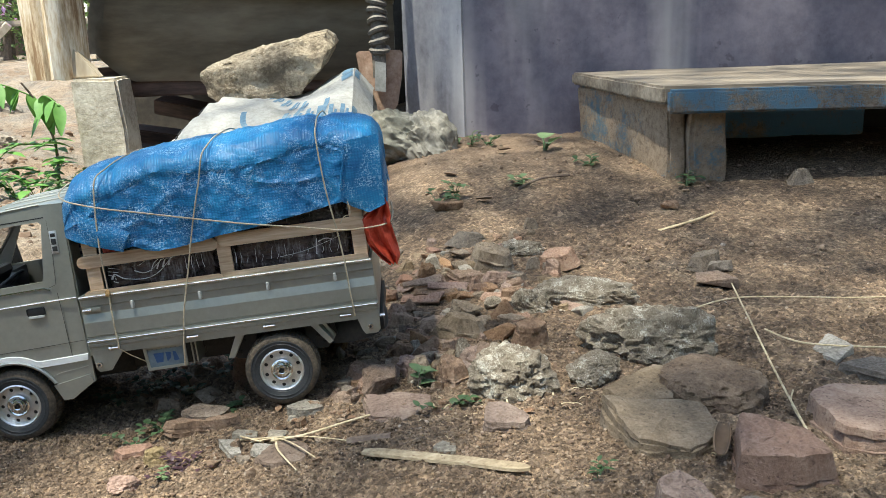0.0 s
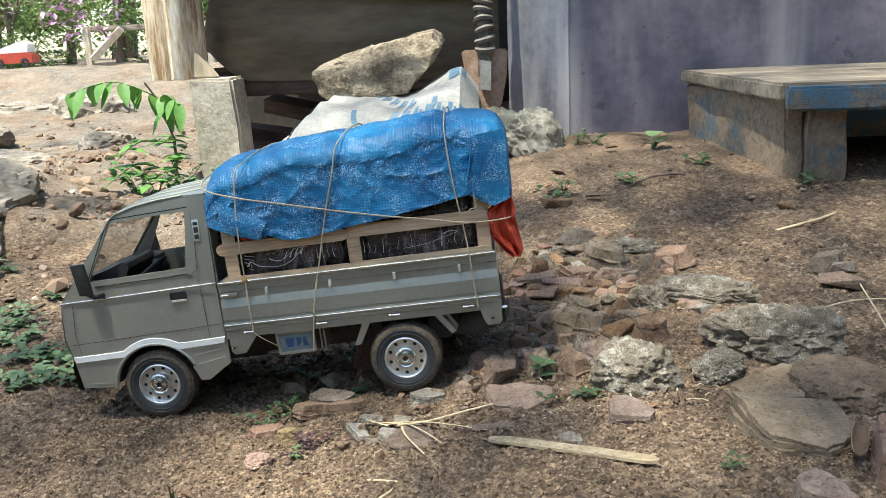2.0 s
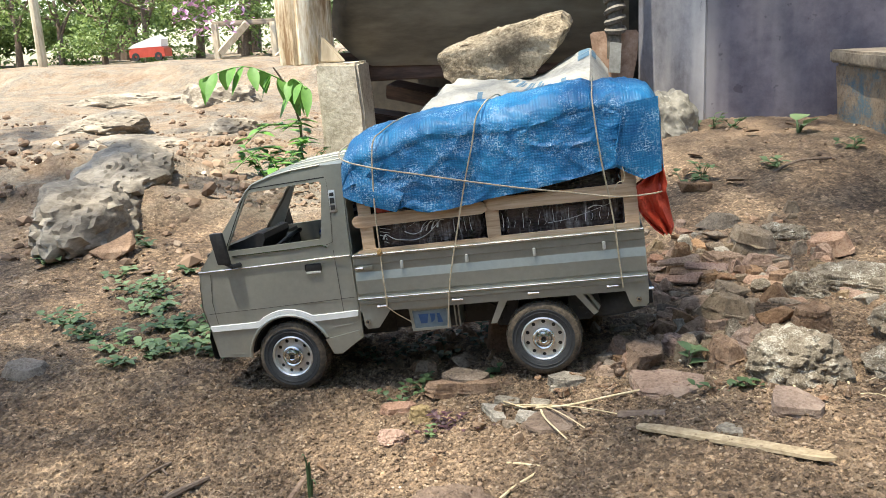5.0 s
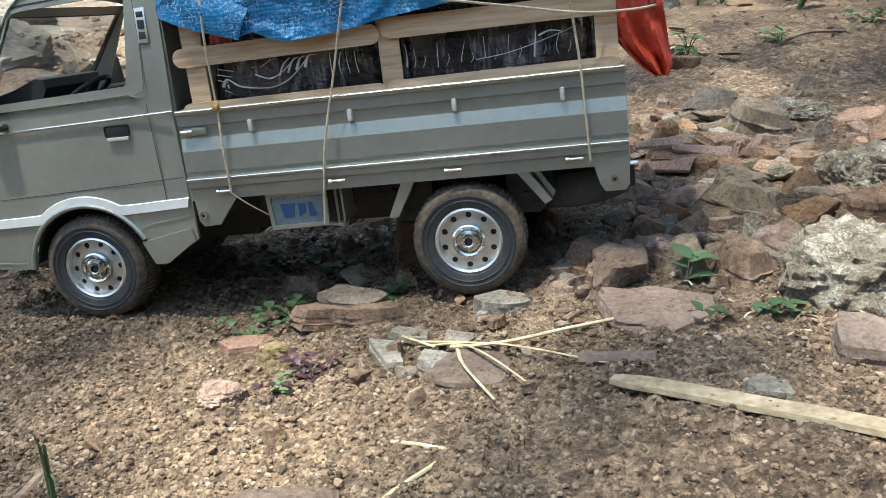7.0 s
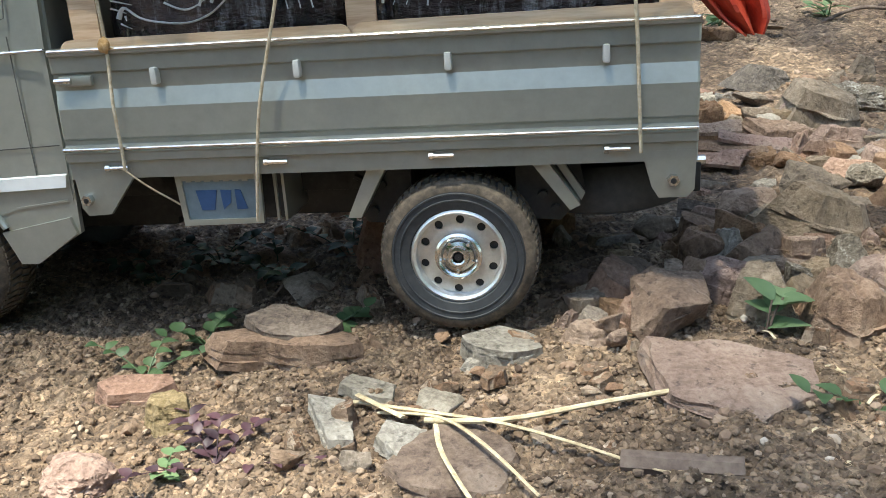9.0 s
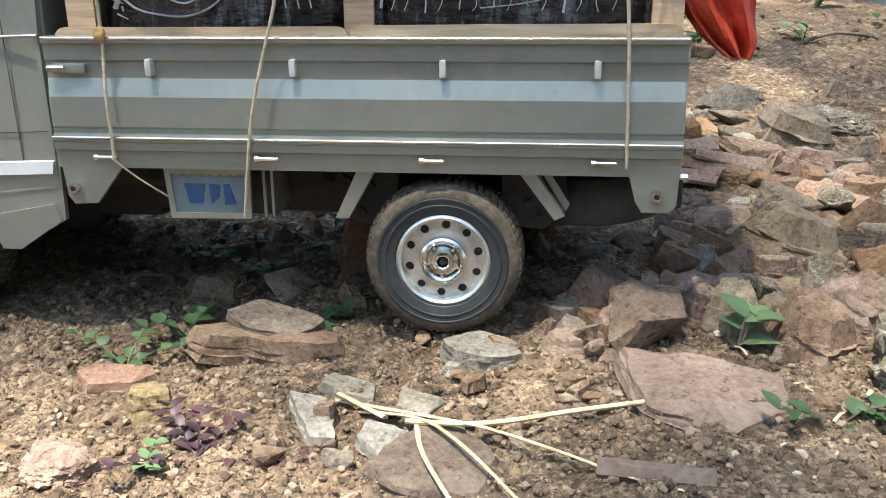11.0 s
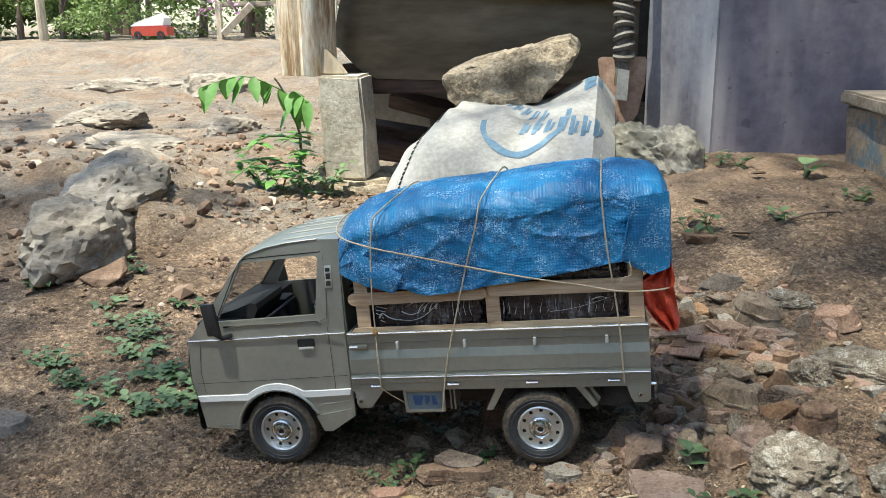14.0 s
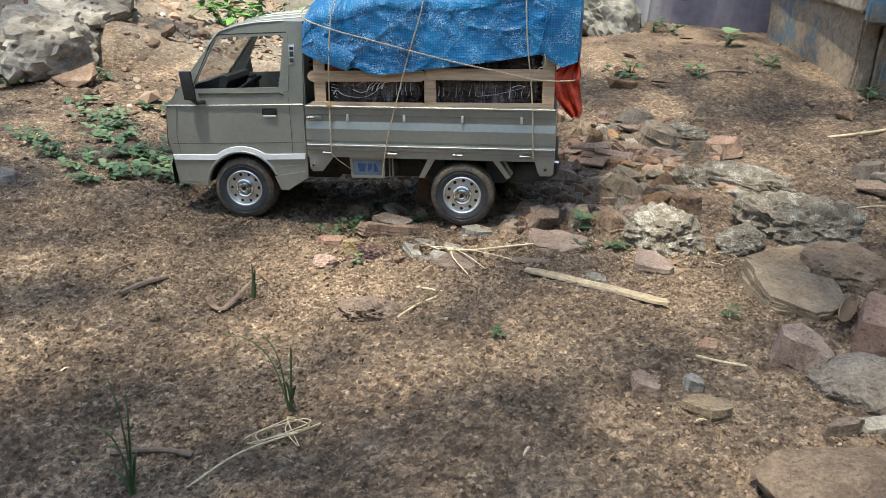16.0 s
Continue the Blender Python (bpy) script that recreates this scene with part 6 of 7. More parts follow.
DRY = ("dry yellow straw stalk lying on the ground", "straw", "straw stalks")
litter("straw", [(0.129, -0.050), (0.150, -0.061, 0.003), (0.170, -0.069, 0.004), (0.186, -0.075, 0.004), (0.208, -0.086, 0.003), (0.230, -0.097, 0.001), (0.250, -0.104)], 0.00135, STRAW, *DRY, taper=0.0008, flat=0.5)
litter("straw", [(0.140, -0.058), (0.163, -0.069, 0.004), (0.179, -0.084, 0.003), (0.197, -0.107)], 0.0012, STRAW, *DRY, taper=0.0007, flat=0.5)
litter("straw", [(0.158, -0.069, 0.003), (0.185, -0.072, 0.004), (0.216, -0.064, 0.004), (0.251, -0.054, 0.003)], 0.0010, STRAW, *DRY, taper=0.0009)
litter("straw", [(0.162, -0.070, 0.002), (0.167, -0.090, 0.003), (0.184, -0.121)], 0.0010, STRAW, *DRY, taper=0.0008, flat=0.5)
litter("straw", [(0.131, -0.052, 0.004), (0.150, -0.065, 0.002)], 0.0015, STRAW, *DRY, flat=0.4)
litter("straw", [(0.60, 0.10, 0.03), (0.575, 0.0, 0.03), (0.555, -0.10, 0.02), (0.55, -0.17)], 0.00075, STRAW, *DRY, taper=0.0009)
litter("straw", [(0.60, 0.02, 0.01), (0.62, -0.02, 0.01), (0.70, -0.03, 0.005)], 0.00086, STRAW, *DRY)
litter("straw", [(0.56, 0.11), (0.62, 0.12, 0.008), (0.75, 0.11, 0.004), (0.86, 0.13)], 0.00081, STRAW, *DRY)
litter("straw", [(0.57, -0.10, 0.004), (0.555, -0.13, 0.006), (0.55, -0.175)], 0.00069, STRAW, *DRY)
TW = ("thin dry twig on the soil", "twig", "dry twigs")
litter("twig", [(-0.101, -0.201), (-0.092, -0.184, 0.002), (-0.079, -0.158)], 0.0030, BARK, "short brown bark stick on the soil", "twig", "dry twigs", taper=0.002)
litter("twig", [(0.136, -0.211), (0.150, -0.19, 0.003), (0.168, -0.161), (0.158, -0.154)], 0.0010, STRAW, *TW)
litter("twig", [(0.168, -0.159), (0.158, -0.153), (0.143, -0.148)], 0.0009, STRAW, *TW)
litter("twig", [(-0.131, -0.169), (-0.125, -0.155, 0.002), (-0.12, -0.138)], 0.0011, BARK, *TW)
litter("twig", [(-0.122, -0.148), (-0.113, -0.156)], 0.0010, BARK, *TW)
litter("twig", [(0.06, -0.43), (0.08, -0.40, 0.004), (0.11, -0.375, 0.004), (0.118, -0.36)], 0.0007, STRAW, *TW)
litter("twig", [(0.0, -0.405), (0.03, -0.40, 0.002), (0.05, -0.40)], 0.0018, BARK, *TW)
litter("twig", [(0.36, -0.262), (0.375, -0.268), (0.392, -0.272)], 0.001, STRAW, *TW)
litter("twig", [(0.46, -0.36, 0.01), (0.49, -0.37, 0.008), (0.53, -0.40, 0.006)], 0.0022, STRAW, *TW)
litter("twig", [(0.46, 0.60), (0.50, 0.62, 0.01), (0.56, 0.66)], 0.002, BARK, *TW)
litter("twig", [(0.62, 0.40), (0.68, 0.42, 0.006), (0.72, 0.46)], 0.002, STRAW, *TW)
rnd = random.Random(21)
for k in range(34):
    x, y = (rnd.uniform(0.28, 0.42), rnd.uniform(-0.10, -0.04)) if k < 20 else (rnd.uniform(-0.3, 0.7), rnd.uniform(-0.4, 0.05))
    a = rnd.uniform(0, 6.28)
    s = rnd.uniform(0.004, 0.011)
    litter("straw_chip", [(x, y), (x + s * math.cos(a) * 0.5, y + s * math.sin(a) * 0.5, 0.001), (x + s * math.cos(a), y + s * math.sin(a))], rnd.uniform(0.0005, 0.001), STRAW, "short dry straw chip among the stones", "straw chip", "straw chips", flat=0.5)


def curled(name, x, y, length, width, turn, material, label, roll=0.7, up=0.003):
    """A dry curled piece of husk or bark."""
    rows = []
    for i in range(11):
        t = i / 10 - 0.5
        r = width / 2 * (1 - 1.2 * t * t)
        rows.append([(t * length, r * math.sin(a), r * (1 - math.cos(a)) + 0.1 * length * t * t * 4 * roll * 0.4) for a in (math.pi * roll * (k / 8 - 0.5) * 1.6 for k in range(9))])
    b = grid_sheet(rows)
    ob = thing(name, b, material, label, name.replace("_", " "), at=Matrix.Translation(on_soil(x, y, up)) @ pose(0, 0, 0, 0, 0, turn))
    ob.modifiers.new("thickness", "SOLIDIFY").thickness = 0.0009


litter("bark_piece", [(0.221, -0.0915), (0.230, -0.093), (0.245, -0.0955), (0.255, -0.097)], 0.0048, BARK, "short dark piece of bark lying on the soil", "bark piece", flat=0.75)
litter("seed_pod", [(-0.023, -0.198, 0.006), (-0.016, -0.206, 0.002), (-0.008, -0.206, 0.001), (-0.003, -0.19, 0.005), (0.002, -0.168, 0.010)], 0.0042, HUSK, "dry curled brown seed pod on the soil", "seed pod", taper=0.0015, flat=0.55)
curled("dry_leaf", 0.481, -0.182, 0.045, 0.012, 66, DRYLEAF, "dry curled brown leaf against a red stone", 0.5, 0.01)
for k, (x, y) in enumerate(((0.40, 0.56), (0.34, 0.62), (0.36, 0.70), (0.47, 0.85), (-0.36, 1.10), (-0.30, 1.16), (-0.42, 1.0), (0.55, 0.93), (-0.2, 0.33), (-0.34, 0.45))):
    curled("dry_leaf", x, y, 0.024, 0.014, 67 * k, DRYLEAF, "dry brown leaf on the ground", 0.45, 0.004)


# ---- weeds ----
def weed(name, x, y, stems, leaf_len, leaf_wide, height, material, label, seed, spread=0.02, stem_mat=None, per=5, category="weed", group="", droop=0.3):
    rnd = random.Random(seed)
    root = thing(name, None, None, label, category, group, at=Matrix.Translation(on_soil(x, y, 0)))
    sb, lb = bmesh.new(), bmesh.new()
    for s in range(stems):
        a = rnd.uniform(0, 6.28)
        tip = Vector((math.cos(a) * spread * rnd.uniform(0.4, 1), math.sin(a) * spread * rnd.uniform(0.4, 1), height * rnd.uniform(0.6, 1)))
        pts = curve_through([(0, 0, -0.002), tip * 0.5 + Vector((0, 0, height * 0.12)), tip], 4)
        rod(pts, leaf_wide * 0.07, 6, sb, leaf_wide * 0.04)
        for k in range(per):
            t = (k + 1) / per
            p = pts[min(len(pts) - 1, int(t * (len(pts) - 1)))]
            a2 = a + (1 if k % 2 else -1) * rnd.uniform(0.5, 1.5)
            blade(lb, p, (math.cos(a2), math.sin(a2), rnd.uniform(0.15, 0.8)), leaf_len * rnd.uniform(0.7, 1.1), leaf_wide * rnd.uniform(0.8, 1.1), droop, rnd.uniform(-0.2, 0.2))
    tagged(part("stem", sb, stem_mat or material, root), kind="stuff")
    tagged(part("foliage", lb, material, root), kind="stuff")
    return root


weed("broad_leaf_weed", 0.279, -0.012, 2, 0.017, 0.0085, 0.020, LEAF_PALE, "small green broad-leaved weed growing between stones", 1, 0.010, BARK, 4)
weed("creeping_weed", 0.30, -0.062, 4, 0.009, 0.006, 0.010, LEAF, "low green creeping weed among the stones", 2, 0.026, BARK, 5)
weed("creeping_weed", 0.035, -0.022, 3, 0.007, 0.005, 0.010, LEAF, "low green creeping weed beside the truck", 3, 0.028, LEAF, 6)
weed("creeping_weed", 0.050, 0.006, 3, 0.009, 0.0065, 0.010, LEAF, "low green creeping weed beside the truck", 4, 0.02, LEAF, 5)
weed("creeping_weed", 0.105, 0.015, 3, 0.009, 0.0065, 0.008, LEAF, "low green creeping weed under the truck", 14, 0.02, LEAF, 4)
weed("purple_weed", 0.090, -0.085, 6, 0.007, 0.0035, 0.008, PURPLE_LEAF, "low dark purple creeping weed on the soil", 5, 0.035, PURPLE_LEAF, 8)
weed("creeping_weed", 0.075, -0.092, 2, 0.006, 0.004, 0.008, LEAF_PALE, "tiny green seedling in the soil", 6, 0.008)
weed("sprig", 0.221, -0.236, 3, 0.006, 0.004, 0.008, LEAF, "tiny green sprig in the soil", 7, 0.008)
weed("sprig", 0.391, -0.200, 3, 0.008, 0.003, 0.012, LEAF, "tiny green sprig in the soil", 8, 0.010)
for k, (x, y) in enumerate(((-0.24, 0.10), (-0.20, 0.15), (-0.29, 0.17), (-0.33, 0.22), (-0.22, 0.21), (-0.18, 0.09), (-0.30, 0.10), (-0.15, 0.18), (-0.18, 0.25), (-0.36, 0.26), (-0.35, 0.13), (-0.25, 0.16), (-0.21, 0.12), (-0.27, 0.07), (-0.42, 0.18), (-0.40, 0.31))):
    weed("creeping_weed", x, y, 6, 0.013, 0.0085, 0.014, LEAF if k % 3 else LEAF_PALE, "low spreading green weed on the dark soil", 30 + k, 0.045, LEAF, 7, "weed", "creeping weeds")
for k, (x, y) in enumerate(((0.06, 0.08), (0.02, 0.10), (0.09, 0.11), (0.00, 0.07), (0.12, 0.09))):
    weed("shaded_weed", x, y, 5, 0.010, 0.006, 0.016, LEAF_SHADED, "green weed coloured dark for the shade under the truck", 60 + k, 0.03, LEAF_SHADED, 6, "weed", "shaded weeds")
weed("round_leaf_weed", 0.545, 0.845, 3, 0.034, 0.036, 0.022, LEAF_PALE, "pale green round-leaved weed at the wall's foot", 80, 0.012, LEAF, 1, droop=0.2)
for k, (x, y, h) in enumerate(((0.42, 0.95, 0.035), (0.45, 0.93, 0.03), (0.40, 0.99, 0.035), (0.33, 0.56, 0.03), (0.36, 0.60, 0.035), (0.60, 0.72, 0.02), (0.47, 0.62, 0.022), (0.72, 0.58, 0.03), (-0.62, 0.42, 0.015), (-0.5, 0.52, 0.02), (-0.58, 0.60, 0.014), (-0.36, 0.40, 0.014), (-0.47, 0.38, 0.012))):
    weed("leafy_weed", x, y, 4, 0.019, 0.011, h * 0.75, LEAF if k % 2 else LEAF_PALE, "small leafy green weed on the bank", 90 + k, 0.025, LEAF, 3, "weed", "leafy weeds")


def grass_tuft(x, y, tips, seed):
    """tips: how far each blade's tip leans sideways and how high it ends."""
    rnd = random.Random(seed)
    root = thing("grass_tuft", None, None, "tuft of long thin green grass blades in the soil", "grass", "grass tufts", at=Matrix.Translation(on_soil(x, y, 0)))
    for dx, h in tips:
        dy = rnd.uniform(-0.008, 0.008)
        h *= 1.2
        pts = curve_through([(0.002 * rnd.uniform(-1, 1), 0, -0.003), (dx * 0.25, dy * 0.3, h * 0.62 + 0.004), (dx * 0.6, dy * 0.6, h * 0.95 + 0.003), (dx, dy, h)], 5)
        part("blade", rod(pts, 0.0016, 5, None, 0.0002, 0.4), LEAF, root)


grass_tuft(0.030, -0.435, [(-0.0125, 0.063), (-0.002, 0.053), (-0.027, 0.033), (-0.034, 0.009), (-0.013, 0.026), (0.004, 0.02)], 1)
grass_tuft(0.094, -0.345, [(-0.048, 0.043), (0.0, 0.040), (0.006, 0.016), (-0.004, 0.020), (-0.03, 0.046)], 3)
grass_tuft(0.008, -0.178, [(-0.003, 0.028), (0.002, 0.022), (0.007, 0.012)], 4)
for k in range(6):
    litter("straw", [(0.10 + 0.006 * math.sin(k * 2), -0.355), (0.098 + 0.018 * math.sin(k), -0.365 - 0.004 * k, 0.006), (0.092 + 0.02 * math.cos(k * 2), -0.385)], 0.00042, STRAW, *DRY)


# ---- behind the truck: stump, post, old trough, boulder, sack, shovel ----
def rough_block(corners_low, corners_high, seed, bev=0.006, rough=0.003, cuts=8):
    b = bmesh.new()
    lo = [b.verts.new(c) for c in corners_low]
    hi = [b.verts.new(c) for c in corners_high]
    b.faces.new(lo[::-1])
    b.faces.new(hi)
    for k in range(4):
        b.faces.new((lo[k], lo[(k + 1) % 4], hi[(k + 1) % 4], hi[k]))
    bmesh.ops.bevel(b, geom=b.edges[:], offset=bev, segments=2, affect="EDGES")
    bmesh.ops.subdivide_edges(b, edges=b.edges[:], cuts=cuts, use_grid_fill=True)
    for v in b.verts:
        n = Vector((noise.noise(v.co * 14 + Vector((seed, 0, 0))), noise.noise(v.co * 14 + Vector((0, seed, 0))), noise.noise(v.co * 14 + Vector((0, 0, seed)))))
        v.co += n * rough + n * rough * 0.5 * noise.noise(v.co * 60)
    return b


def square(x0, x1, y0, y1, z):
    return [(x0, y0, z), (x1, y0, z), (x1, y1, z), (x0, y1, z)]


thing("concrete_stump", rough_block(square(-0.435, -0.328, 1.25, 1.36, -0.005), square(-0.442, -0.340, 1.25, 1.36, 0.236), 1), CONCRETE, "pitted pale concrete stump holding up the trough", "concrete stump")
thing("footing_stone", rough_block(square(-0.47, -0.25, 1.20, 1.46, -0.06), square(-0.45, -0.27, 1.22, 1.44, -0.004), 2, 0.01, 0.01), STONES["boulder"], "rough stone footing under the concrete stump", "stone")


def peeled_post():
    b = bmesh.new()
    rows = []
    for i in range(41):
        z = 0.236 + 0.75 * i / 40
        row = []
        for k in range(48):
            a = 2 * math.pi * k / 48
            r = 0.064 + 0.007 * noise.noise(Vector((math.cos(a) * 3, math.sin(a) * 3, z * 2.5))) + 0.006 * abs(noise.noise(Vector((math.cos(a) * 11, math.sin(a) * 11, z * 4)))) - 0.004 * (k % 6 == 0)
            row.append((-0.482 + r * 1.02 * math.cos(a), 1.315 + r * math.sin(a), z + (0.012 * noise.noise(Vector((a * 2, 0, 3))) if i == 0 else 0)))
        rows.append(row)
    grid_sheet(rows, b, True)
    b.faces.new(b.verts[:48][::-1])
    thing("house_post", b, PEELED, "weathered wooden post with peeling pale bark", "post")


peeled_post()


def trough():
    t = thing("plank_trough", None, None, "old grey-brown plank trough under the house, pale top edge", "trough")
    rows = []
    for i in range(31):
        s = i / 30
        x = -0.455 + 0.735 * s
        zt = 0.440 - 0.053 * s
        zb = 0.300 - 0.075 * step(s * 6) - 0.02 * s
        row = []
        for k in range(17):
            u = k / 16
            z = zb + (zt - zb) * u
            y = 1.335 + 0.035 * (1 - u) ** 2 + 0.05 * max(0, 0.07 - s) / 0.07 + 0.004 * noise.noise(Vector((x * 8, z * 8, 0)))
            row.append((x + 0.045 * u * (1 - s), y, z))
        rows.append(row)
    ob = part("plank_face", grid_sheet(rows), TROUGH, t)
    ob.modifiers.new("thickness", "SOLIDIFY").thickness = -0.03
    part("top_edge", rough_block([(-0.40, 1.31, 0.436), (0.285, 1.305, 0.388), (0.285, 1.85, 0.388), (-0.40, 1.85, 0.436)], [(-0.40, 1.31, 0.53), (0.285, 1.305, 0.49), (0.285, 1.85, 0.49), (-0.40, 1.85, 0.53)], 4, 0.005, 0.002), CONCRETE, t, "pale cement top edge")
    part("bottom_beam", rough_block(square(-0.42, 0.28, 1.375, 1.44, 0.185), square(-0.42, 0.28, 1.375, 1.44, 0.235), 5, 0.004, 0.002), REDBEAM, t, "dark red-brown beam under the trough")
    part("end_board", rough_block([(-0.455, 1.27, 0.238), (-0.380, 1.27, 0.238), (-0.380, 1.30, 0.238), (-0.455, 1.30, 0.238)], [(-0.452, 1.275, 0.315), (-0.440, 1.275, 0.315), (-0.440, 1.302, 0.315), (-0.452, 1.302, 0.315)], 6, 0.003, 0.001), PALEWOOD, t, "pale triangular board end")
    part("floor_boards", box(-0.42, 0.28, 1.38, 2.2, 0.236, 0.256), REDBEAM, t)


trough()
# back of the cavity, its shade put into the wall's colour
tagged(new("wall_back", mesh_of("wall_back", box(-0.60, 0.42, 2.2, 2.3, -0.1, 1.0), CAVITY)), "back wall under the house, coloured dark for the shade there", "wall", kind="structure")
for k, (x, y, z, l, a) in enumerate(((-0.22, 1.55, 0.05, 0.5, 20), (-0.15, 1.65, 0.10, 0.45, -10), (-0.25, 1.48, 0.02, 0.4, 40), (0.05, 1.62, 0.10, 0.4, 5))):
    thing("stored_plank", rough_block(square(-l / 2, l / 2, -0.04, 0.04, -0.02), square(-l / 2, l / 2, -0.04, 0.04, 0.02), 10 + k, 0.003, 0.003), REDBEAM, "dark old plank stored under the house", "plank", "stored planks", at=pose(x, y, z, 8, 12, a))


def boulder():
    b = bmesh.new()
    face = [(-0.111, 0.252), (-0.107, 0.208), (-0.069, 0.179), (0.010, 0.184), (0.088, 0.198), (0.140, 0.250), (0.155, 0.290)]
    slab = [(-0.100, 0.262), (-0.039, 0.268), (-0.012, 0.288), (0.085, 0.308), (0.143, 0.318), (0.163, 0.292)]
    for y, k, up in ((1.05, 0.95, -0.004), (1.08, 1.0, 0.0), (1.20, 0.9, 0.012)):
        for x, z in face:
            b.verts.new((0.02 + (x - 0.02) * k, y, 0.245 + (z - 0.245) * k + up))
    for y, k in ((1.085, 1.0), (1.21, 0.92)):
        for x, z in slab:
            b.verts.new((0.02 + (x - 0.02) * k, y, z + 0.006 * (y > 1.1)))
    bmesh.ops.convex_hull(b, input=b.verts[:])
    bmesh.ops.delete(b, geom=[v for v in b.verts if not v.link_faces], context="VERTS")
    bmesh.ops.triangulate(b, faces=b.faces[:])
    for k in range(4):
        bmesh.ops.subdivide_edges(b, edges=[e for e in b.edges if e.calc_length() > 0.008], cuts=1)
        bmesh.ops.triangulate(b, faces=b.faces[:])
    for v in b.verts:
        n = noise.noise(v.co * 11) - 1.1 * abs(noise.noise(Vector((v.co.x * 14, v.co.y * 14, v.co.z * 30)))) + 0.45 * noise.noise(v.co * 48) + 0.3 * noise.noise(v.co * 100)
        v.co += (v.co - Vector((0.02, 1.15, 0.245))).normalized() * n * 0.012
    thing("boulder", b, STONES["boulder"], "large rough tan boulder lying on the white sack", "boulder")


boulder()


def sack():
    b = bmesh.new()
    rows = []
    n = 90
    spine = curve_through([(0, 0.87, -0.03), (0, 0.80, 0.03), (0, 0.81, 0.10), (0, 0.88, 0.158), (0, 0.97, 0.183), (0, 1.07, 0.192), (0, 1.16, 0.195)], 10)
    def bag(u):
        f_ = min(len(spine) - 1.001, u * (len(spine) - 1))
        p = Vector(spine[int(f_)]).lerp(Vector(spine[int(f_) + 1]), f_ - int(f_))
        return p.y, p.z
    for i in range(n + 1):
        u = i / n
        row = []
        for k in range(n + 1):
            v = k / n
            # a half-full bag: bulging foot in front, neck folded over at the back
            yy, zz = bag(u)
            side = min(1.0, 6 * v + 0.25, 7 * (1 - v) + 0.3)
            x = -0.205 + 0.09 * step(u * 1.2) + (0.435 - 0.09 * step(u * 1.2)) * v
            lift = 0.05 * step((v - 0.55) / 0.42) * step((u - 0.45) / 0.4) - 0.012 * step((v - 0.35) / 0.3) * step((0.75 - v) / 0.2) * u
            y = yy + 0.05 * (1 - side) - 0.02 * math.sin(math.pi * v)
            folds = 0.012 * noise.noise(Vector((x * 7, y * 5, 2.0))) + 0.006 * (1 - 2.4 * abs(noise.noise(Vector((x * 9 + y * 6, y * 7 - x * 3, 4.0))))) + 0.0025 * (1 - 2.4 * abs(noise.noise(Vector((x * 26 + y * 12, y * 20, 6.0)))))
            z = (zz + lift) * (0.72 + 0.28 * side) + folds * min(1.0, 5 * u)
            z = max(z, ground_z(x, y) - 0.02)
            row.append((x, y, z))
        rows.append(row)
    grid_sheet(rows, b)
    ob = thing("sack", b, SACK, "creased white woven plastic sack printed in blue, slumped on the ground", "sack")
    ob.modifiers.new("thickness", "SOLIDIFY").thickness = 0.0015
    def place(u, v, up=0.0009):
        fu, fv = min(n - 0.001, max(0.0, u * n)), min(n - 0.001, max(0.0, v * n))
        i, k = int(fu), int(fv)
        p = [Vector(rows[i + di][k + dk]) for di in (0, 1) for dk in (0, 1)]
        q = p[0].lerp(p[1], fv - k).lerp(p[2].lerp(p[3], fv - k), fu - i)
        return q + Vector((0, -up, up))
    def mark(u0, v0, u1, v1, wide, name="print_mark"):
        """A printed stroke from one point of the sack to another."""
        du, dv = u1 - u0, v1 - v0
        ln = math.hypot(du, dv)
        pu, pv = -dv / ln * wide / 2, du / ln * wide / 2
        rows3 = [[place(u0 + du * t + pu * s, v0 + dv * t + pv * s) for s in (-1, 0, 1)] for t in (0, 0.2, 0.4, 0.6, 0.8, 1)]
        part(name, grid_sheet(rows3), SACK_BLUE, ob, "blue printed mark")
    for a0 in range(95, 275, 9):
        r, mu, mv = 0.21, 0.60, 0.56
        mark(mu + r * 0.9 * math.cos(radians(a0)), mv - r * math.sin(radians(a0)), mu + r * 0.9 * math.cos(radians(a0 + 9.5)), mv - r * math.sin(radians(a0 + 9.5)), 0.026, "print_ring")
    # two rows of unreadable lettering as plain bars, and a faded block
    for k in range(5):
        v0, u0 = 0.40 + 0.055 * k, 0.80 - 0.045 * k
        mark(u0 - 0.04, v0, u0 + 0.05, v0 + 0.022, 0.020)
        mark(u0 - 0.035, v0 + 0.024, u0 + 0.02, v0 + 0.040, 0.014)
    for k in range(7):
        v0, u0 = 0.56 + 0.058 * k, 0.50 - 0.006 * k
        mark(u0, v0, u0 + 0.085, v0 + 0.006, 0.022)
        mark(u0 + 0.012, v0 + 0.018, u0 + 0.06, v0 + 0.030, 0.014)
    for k in range(4):
        mark(0.74 + 0.05 * k, 0.83, 0.75 + 0.05 * k, 0.93, 0.044)
    stitches = bmesh.new()
    for k in range(46):
        u = 0.03 + 0.92 * k / 46
        p, q = place(u, 0.085, 0.002), place(u + 0.011, 0.09, 0.002)
        rod([p, q], 0.0016, 5, stitches)
    part("stitching", stitches, BLACK, ob, "dark seam stitches")


sack()


